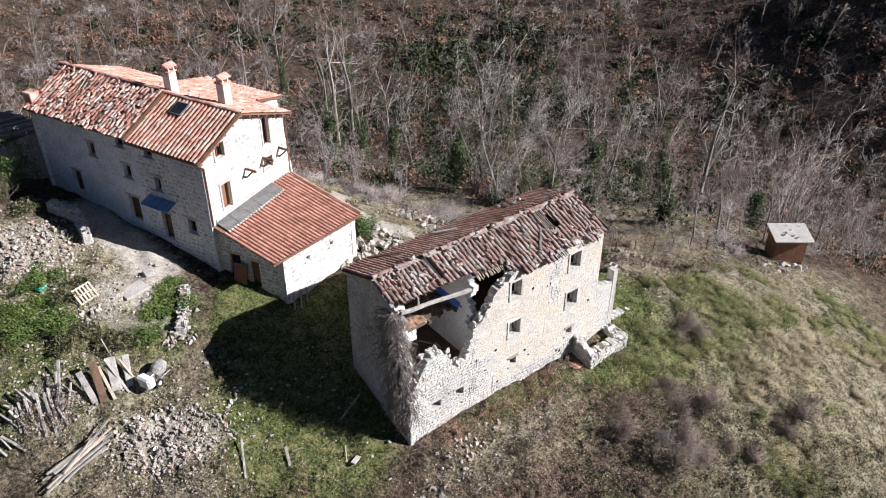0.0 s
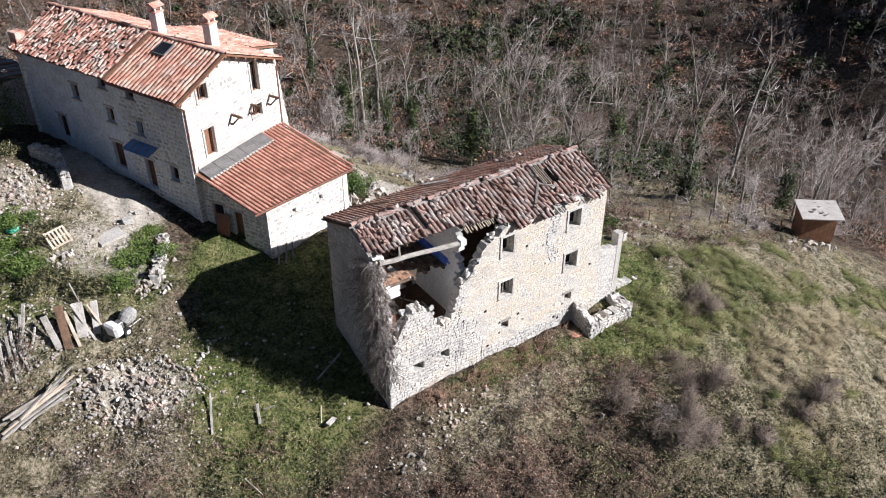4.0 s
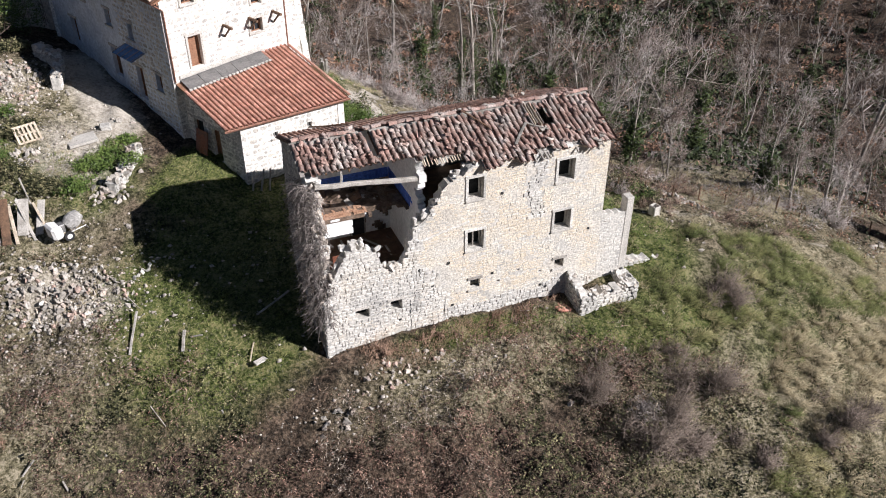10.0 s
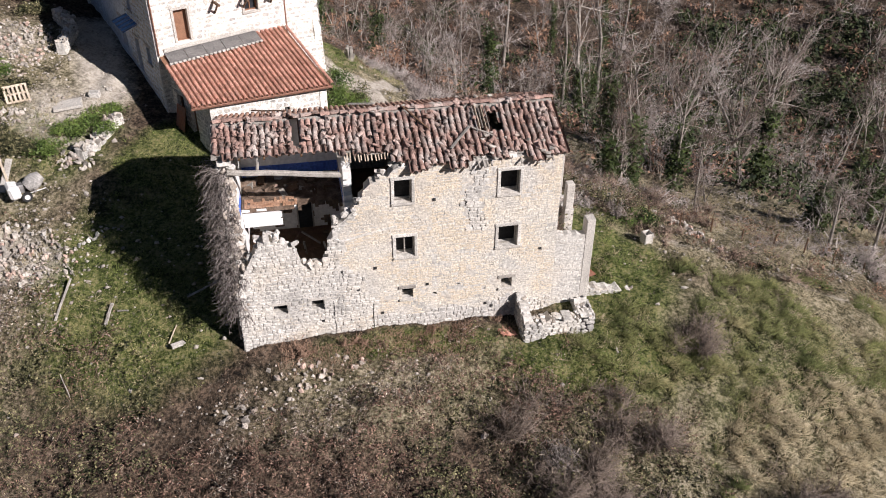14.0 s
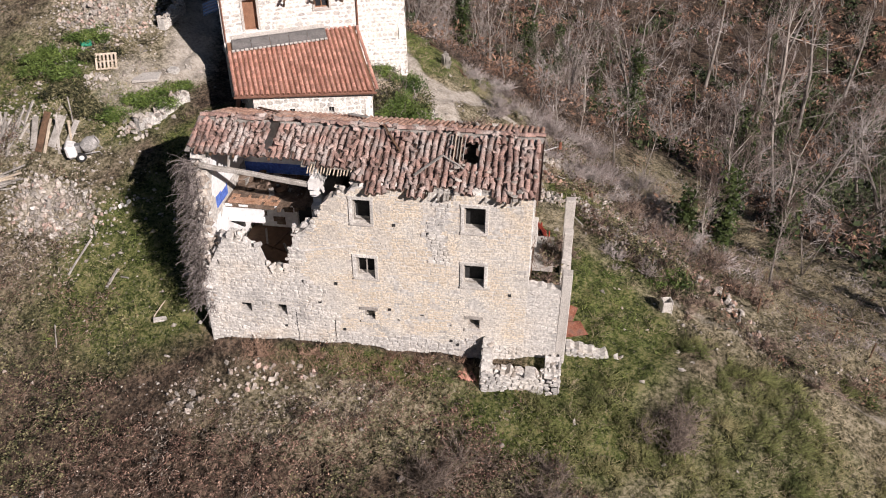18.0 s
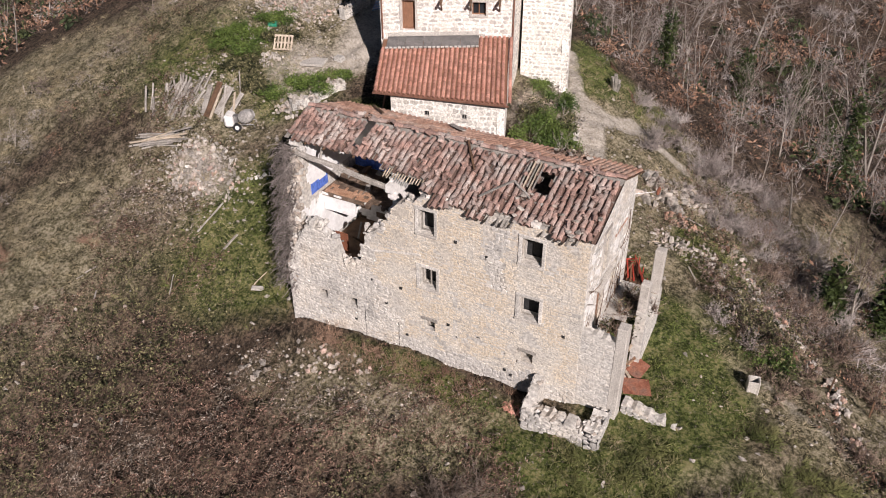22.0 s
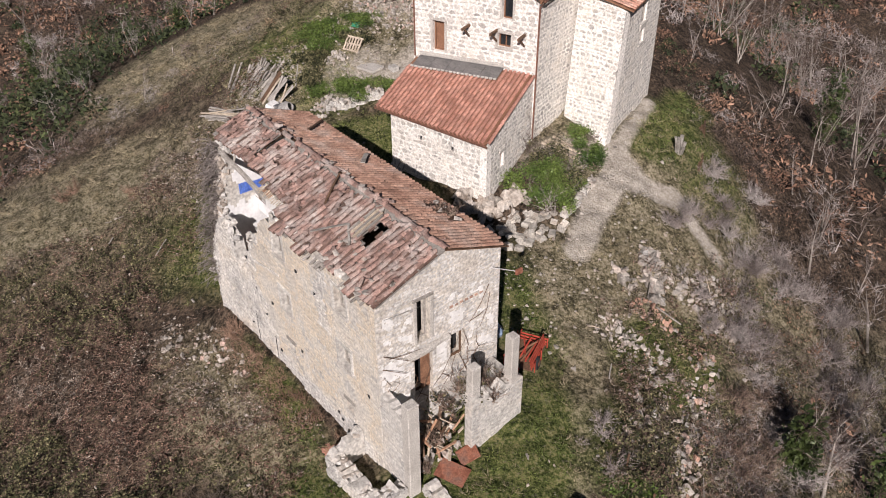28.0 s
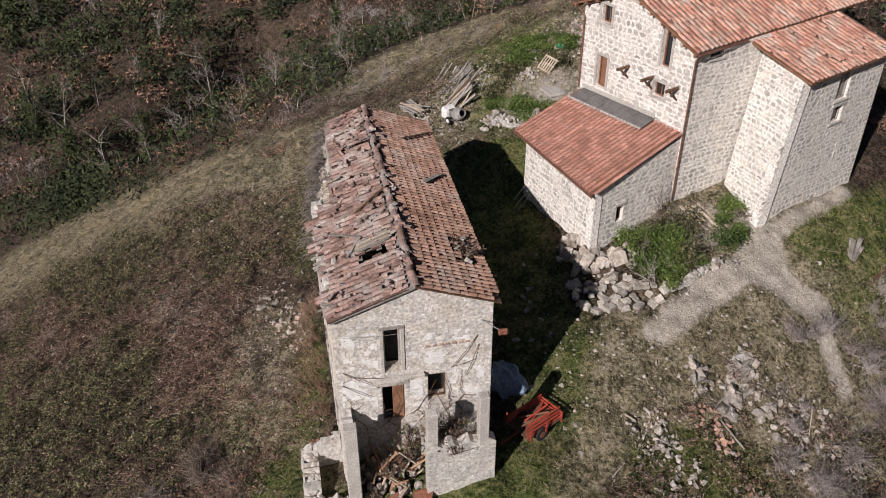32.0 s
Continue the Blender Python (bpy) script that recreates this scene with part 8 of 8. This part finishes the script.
def pallet():
    e = thing("pallet", "weathered wooden pallet leaning on the bank", "pallet", on(-11.5, 15.9))
    M = Matrix.Translation(on(-11.5, 15.9, 0.3)) @ pose(0, 0, 0, 48, 0, 20)
    for i in range(6):
        part("slat", box(-0.6 + i * 0.22, -0.48 + i * 0.22, -0.5, 0.5, 0.10, 0.122, 0.004, m=M), WOOD_PALE, e)
    for y in (-0.45, 0, 0.45):
        part("bearer", box(-0.6, 0.62, y - 0.05, y + 0.05, 0.0, 0.098, 0.004, m=M), WOOD_PALE, e)


pallet()


def mixer():
    """A tow-behind concrete mixer: drum, frame, two wheels, drawbar."""
    P = on(-10.1, 9.7)
    e = thing("cement_mixer", "dusty grey cement mixer on two wheels, beside leaning boards", "cement mixer", P)
    M = Matrix.Translation(P) @ pose(0, 0, 0, 0, 0, 25)
    bm = bmesh.new()
    prof = [(0.16, -0.45), (0.30, -0.40), (0.40, -0.15), (0.40, 0.12), (0.27, 0.42), (0.24, 0.46), (0.20, 0.40)]
    rings = [[bm.verts.new((r * math.cos(2 * math.pi * k / 14), r * math.sin(2 * math.pi * k / 14), z)) for k in range(14)] for r, z in prof]
    for a, b in zip(rings, rings[1:]):
        for k in range(14):
            bm.faces.new((a[k], a[(k + 1) % 14], b[(k + 1) % 14], b[k]))
    bm.faces.new(rings[0][::-1])
    bmesh.ops.transform(bm, matrix=M @ pose(0.15, 0, 0.78, 0, 62, 0), verts=bm.verts)
    part("drum", bm, MIXER_GREY, e, "cement-crusted drum")
    for s in (-0.34, 0.34):
        part("frame_rail", tube([M @ Vector((-0.7, s, 0.35)), M @ Vector((0.6, s, 0.42)), M @ Vector((0.75, s, 0.1))], 0.03), STEEL, e)
        part("upright", tube([M @ Vector((0.05, s, 0.38)), M @ Vector((0.1, s, 0.85))], 0.035), STEEL, e)
        w = part("wheel", tube([M @ Vector((-0.35, s * 1.25 - 0.05, 0.25)), M @ Vector((-0.35, s * 1.25 + 0.05, 0.25))], 0.25, sides=16), BLACK, e)
        part("rim", tube([M @ Vector((-0.35, s * 1.25 - 0.06, 0.25)), M @ Vector((-0.35, s * 1.25 + 0.06, 0.25))], 0.13, sides=12), PLASTER, w)
    part("motor_box", box(-0.75, -0.35, -0.22, 0.22, 0.4, 0.85, 0.04, m=M), STEEL, e, "pale blue-grey motor housing")
    part("sheet", box(-1.15, -0.55, -0.42, 0.42, 0.15, 0.95, 0.12, m=M, jag=0.10), PLASTER, e, "white plastic sheet draped over the frame")


mixer()


def rock_bm(seed, size):
    """A lumpy draped heap, finely creased."""
    g = random.Random(seed)
    bm = bmesh.new()
    bmesh.ops.create_icosphere(bm, subdivisions=3, radius=size)
    for v in bm.verts:
        n = v.co.normalized()
        v.co *= 1 + 0.13 * math.sin(n.x * 7 + 2 * n.y) + 0.10 * math.sin(n.y * 11 + n.z * 5) + g.uniform(-0.05, 0.05)
        v.co.z = max(v.co.z, -0.5)
    return bm


def trailer():
    """A small red cart on its side rails, heaped at the ruin's foot."""
    P = on(14.0, 7.7)
    e = thing("red_cart", "red-painted slatted farm cart parked by the ruin's back corner", "cart", P)
    M = Matrix.Translation(P) @ pose(0, 0, 0, 0, 0, 118) @ Matrix.Diagonal((0.9, 0.95, 0.62, 1))
    part("bed", box(-1.0, 1.0, -0.65, 0.65, 0.42, 0.50, 0.01, m=M), WOOD_DARK, e, "dark worn bed boards")
    for i in range(4):
        z = 0.52 + i * 0.24
        part("side_slat", box(-1.05, 1.05, -0.70, -0.655, z, z + 0.11, 0.006, m=M @ pose(0, 0, 0, -8, 0, 0)), RED_PAINT, e)
        part("side_slat", box(-1.0, 1.0, 0.655, 0.70, z, z + 0.11, 0.006, m=M @ pose(0, 0, 0, 6, 0, 0)), RED_PAINT, e)
        if i < 3:
            part("end_slat", box(0.98, 1.03, -0.65, 0.65, z, z + 0.11, 0.006, m=M @ pose(0, 0, 0, 0, 5, 0)), RED_PAINT, e)
    for i in range(7):
        part("loose_rail", beam(M @ Vector((rnd.uniform(-0.9, -0.3), rnd.uniform(-0.5, 0.5), 0.6 + 0.05 * i)), M @ Vector((rnd.uniform(0.3, 1.0), rnd.uniform(-0.6, 0.6), 0.7 + 0.12 * i)), 0.07, 0.05), RED_PAINT if i % 2 else WOOD_BROWN, e)
    for x in (-0.95, 0.0, 0.95):
        part("stake", box(x - 0.04, x + 0.04, -0.75, -0.705, 0.4, 1.25, 0.006, m=M), RED_PAINT, e)
        part("stake", box(x - 0.04, x + 0.04, 0.705, 0.75, 0.4, 1.25, 0.006, m=M), RED_PAINT, e)
    for s in (-0.62, 0.62):
        w = part("wheel", tube([M @ Vector((-0.2, s - 0.09, 0.30)), M @ Vector((-0.2, s + 0.09, 0.30))], 0.30, sides=16), BLACK, e)
        part("rim", tube([M @ Vector((-0.2, s - 0.1, 0.30)), M @ Vector((-0.2, s + 0.1, 0.30))], 0.15, sides=12), RUST, w)
    part("drawbar", tube([M @ Vector((-1.0, 0, 0.42)), M @ Vector((-2.0, 0, 0.35))], 0.04), RED_PAINT, e)


trailer()
single("blue_tarpaulin", "crumpled blue-grey tarpaulin over a pile in the shade", "tarpaulin", rock_bm(77, 1.0), BLUE_SHEET).matrix_basis = Matrix.Translation(on(11.6, 7.2, 0.3)) @ pose(0, 0, 0, 0, 0, 30) @ Matrix.Diagonal((0.9, 0.7, 0.75, 1))
rs = thing("rusted_sheets", "rust-red metal sheets lying at the terrace foot", "metal sheet", on(16.4, 1.7))
for i, (x, y, a, b) in enumerate(((16.35, 1.75, 10, 28), (16.1, 2.75, 24, -15))):
    part("sheet", box(-0.62 + 0.25 * i, 0.62 - 0.25 * i, -0.42, 0.42, 0, 0.03, 0.005, m=Matrix.Translation(on(x, y, 0.12 + 0.05 * i)) @ pose(0, 0, 0, a, 8, b), jag=0.02), RUST, rs)
tp = thing("tile_pile", "few red roof tiles stacked at the pen's corner", "roof tiles", on(11.9, -1.2))
for i in range(9):
    under(new("roof_tile", barrel("roof_tile", TILE_NEW, 0.42, 0.11, 0.09)), tp).matrix_basis = Matrix.Translation(on(11.6 + 0.17 * (i % 5), -1.3 + 0.25 * (i // 5), 0.06)) @ pose(0, 0, 0, rnd.uniform(-15, 25), 0, rnd.uniform(-30, 30))


def trough(x, y):
    """A hollow square concrete well head."""
    e = thing("concrete_well_head", "pale hollow concrete well head on the turf", "well head", on(x, y))
    z = gz(x, y) - 0.15
    M = Matrix.Translation((x, y, z)) @ pose(0, 0, 0, 0, 0, 12)
    for a in (0, 90, 180, 270):
        part("side", box(-0.25, 0.17, -0.25, -0.17, 0, 0.72, 0.03, m=M @ pose(0, 0, 0, 0, 0, a)), CONCRETE, e)
    # a black block in the hollow replaces the shade down the well
    part("cap_rim", box(-0.16, 0.16, -0.16, 0.16, 0, 0.4, m=M), BLACK, e, "black block filling the hollow for its dark inside")


trough(20.7, 4.2)


def hut():
    e = thing("wooden_hut", "small brown board hut with pale roof at the meadow edge", "hut", on(40.2, 2.0))
    M = Matrix.Translation((40.2, 2.0, -4.9)) @ pose(0, 0, 0, 0, 0, -38)
    for i in range(10):
        part("board", box(-1.25 + i * 0.25, -1.01 + i * 0.25, -1.0, -0.96, 0, 2.2, 0.006, m=M), WOOD_BROWN, e)
        part("board", box(-1.25 + i * 0.25, -1.01 + i * 0.25, 0.96, 1.0, 0, 2.4, 0.006, m=M), WOOD_BROWN, e)
    for i in range(8):
        part("board", box(1.25, 1.29, -1.0 + i * 0.25, -0.76 + i * 0.25, 0, 2.25, 0.006, m=M), WOOD_BROWN, e)
        part("board", box(-1.29, -1.25, -1.0 + i * 0.25, -0.76 + i * 0.25, 0, 2.25, 0.006, m=M), WOOD_BROWN, e)
    part("roof", box(-1.6, 1.6, -1.3, 1.3, 2.36, 2.46, 0.01, m=M @ pose(0, 0, 0, 5, 0, 0)), CONCRETE, e, "pale felted roof weighted with stones")
    part("floor", box(-1.25, 1.25, -0.95, 0.95, -0.9, 0.05, m=M), WOOD_DARK, e)
    for i in range(9):
        ob = under(new("roof_stone", rnd.choice(ROCKS)), e)
        ob.matrix_basis = M @ pose(rnd.uniform(-1.4, 1.4), rnd.uniform(-1.1, 1.1), 2.5, 0, 0, rnd.uniform(0, 360)) @ Matrix.Diagonal((0.22, 0.22, 0.14, 1))


hut()
for i in range(12):
    x, y = 20.2 + i * 1.75, 7.4 - 0.42 * i
    plank_thing("fence_post", "thin dark fence post along the wood's edge", "fence post", on(x, y, -0.2), on(x + rnd.uniform(-.1, .1), y, rnd.uniform(0.7, 1.0)), 0.07, 0.07, WOOD_DARK, 0.0, "field fence posts")
plank_thing("rusted_door", "rust-red sheet door leaning by the lean-to entrance", "metal door", on(-3.0, 13.7, 0.05), on(-2.75, 13.85, 1.3), 0.95, 0.05, RUST, 0.0)
for i in range(3):
    plank_thing("leaning_timber", "old timber leaning against the lean-to wall", "timber", on(-0.9 + 0.45 * i, 10.9, 0.0), on(-0.6 + 0.35 * i + rnd.uniform(-.2, .4), 11.35, 0.9), 0.1, 0.08, WOOD_GREY, 0.02, "timbers at the lean-to")
for i in range(3):
    plank_thing("stacked_beam", "long grey beam lying on the bank behind the house", "timber", on(5.4 + 0.2 * i, 31.0 - 0.5 * i, 0.08), on(8.2 + 0.2 * i, 27.2 - 0.4 * i, 0.1), 0.13, 0.12, WOOD_DARK, 0.03, "beams on the bank")
for i in range(4):
    plank_thing("bank_timber", "fallen timber lying on the bank below the house", "timber", on(3.6, 19.2 - 0.3 * i, 0.1), on(5.6, 20.4 - 0.35 * i, 0.12), 0.14, 0.12, WOOD_PALE, 0.03, "fallen timbers")
st = thing("tree_stump", "grey split tree stump in the grass", "stump", on(7.3, 26.0))
for i in range(6):
    part("stump_splinter", beam(on(7.3 + 0.1 * math.cos(i), 26.0 + 0.1 * math.sin(i), -0.1), on(7.3 + 0.3 * math.cos(i), 26.0 + 0.3 * math.sin(i), 0.6 + 0.25 * (i % 3)), 0.22, 0.16, 0.02), WOOD_GREY, st)
# loose planks on the ruined roof
for a, b, w, mt, lab in (((9.5, 0.42), (10.5, 1.5), 0.13, WOOD_GREY, "bleached plank lying across the tiles"), ((7.85, 2.85), (8.75, 1.55), 0.09, WOOD_DARK, "dark plank lying across the tiles"), ((10.5, 1.5), (11.4, 0.9), 0.09, WOOD_GREY, "bleached plank lying across the tiles"), ((2.9, 4.3), (1.4, 5.9), 0.14, WOOD_DARK, "grey plank on the back slope"), ((6.8, 4.6), (5.7, 5.5), 0.22, WOOD_GREY, "grey plank on the back slope")):
    plank_thing("roof_plank", lab, "plank", (a[0], a[1], roof_z(a[1]) + 0.22), (b[0], b[1], roof_z(b[1]) + 0.22), w, 0.04, mt)
for i in range(5):
    part("hole_lath", beam((10.80 + 0.13 * i, 1.22 + 0.10 * (i % 3), roof_z(1.25) + 0.20 + 0.02 * (i % 3)), (10.78 + 0.13 * i, 2.52 + 0.08 * (i % 2), roof_z(2.55) + 0.20 + 0.02 * (i % 2)), 0.04, 0.12, 0.01), WOOD_PALE if i % 2 else WOOD_GREY, front_slope, "split pale roof boards at the hole")
# farm shed beyond the house
shed = thing("annex_shed", "grey stone shed with a patched board roof beyond the house", "shed", hp(-1.5, 17.5, 7.5))
SM = Matrix.Translation(hp(0, 16.2)) @ pose(0, 0, 0, 0, 0, HA)
shed_wall = part("shed_wall", box(-2.2, 1.8, 0, 4.0, 6.0, 10.4, 0.02, m=SM), MORTAR, shed)
for i in range(60):
    k = rnd.uniform(0.12, 0.3)
    under(new("stone", rnd.choice(UNITS_RUIN)), shed_wall).matrix_basis = SM @ Matrix.Translation((-2.2, rnd.uniform(0.2, 3.8), rnd.uniform(6.6, 10.2))) @ pose(0, 0, 0, 0, 0, -90) @ Matrix.Diagonal((k * 1.4, 0.05, k, 1))
shed_roof = part("shed_roof", box(-2.6, 2.2, -0.4, 4.4, -0.04, 0.04, 0.01, m=Matrix.Translation(hp(0, 16.2, 10.7)) @ pose(0, 0, 0, 0, 0, HA) @ pose(0, 0, 0, 0, 10, 0)), WOOD_GREY, shed)
for i in range(16):
    part("roof_board", box(-2.62, 2.2, -0.4 + 0.3 * i, -0.13 + 0.3 * i, 0.045, 0.075 + 0.02 * (i % 2), 0.006, m=Matrix.Translation(hp(0, 16.2, 10.7)) @ pose(0, 0, 0, 0, 0, HA) @ pose(0, 0, 0, rnd.gauss(0, 1), 10, rnd.gauss(0, 0.8))), WOOD_GREY if i % 3 else RUST, shed_roof)
db = thing("terrace_debris", "broken timbers, tiles and dead stems heaped in the terrace", "debris", (15.2, 1.8, 2.0))
for i in range(48):
    x, y, z = rnd.uniform(14.5, 15.7), rnd.uniform(0.5, 2.9), rnd.uniform(1.3, 2.3)
    part("timber", beam((x, y, z), (x + rnd.uniform(-0.6, 0.6), y + rnd.uniform(-0.9, 0.9), z + rnd.uniform(-0.2, 0.9)), rnd.uniform(0.06, 0.14), 0.05), (WOOD_PALE, OCHRE, WOOD_DARK, WOOD_PALE)[i % 4], db)
for i in range(60):
    k = rnd.uniform(0.15, 0.4)
    x, y = rnd.uniform(14.5, 15.7), rnd.uniform(0.5, 2.9)
    under(new("stone", rnd.choice(ROCKS)), db).matrix_basis = pose(x, y, 0.9 + rnd.random() * (1.2 - 0.5 * (x - 14.5)), rnd.uniform(0, 360), rnd.uniform(0, 360), 0) @ Matrix.Diagonal((k, k, k * 0.7, 1))
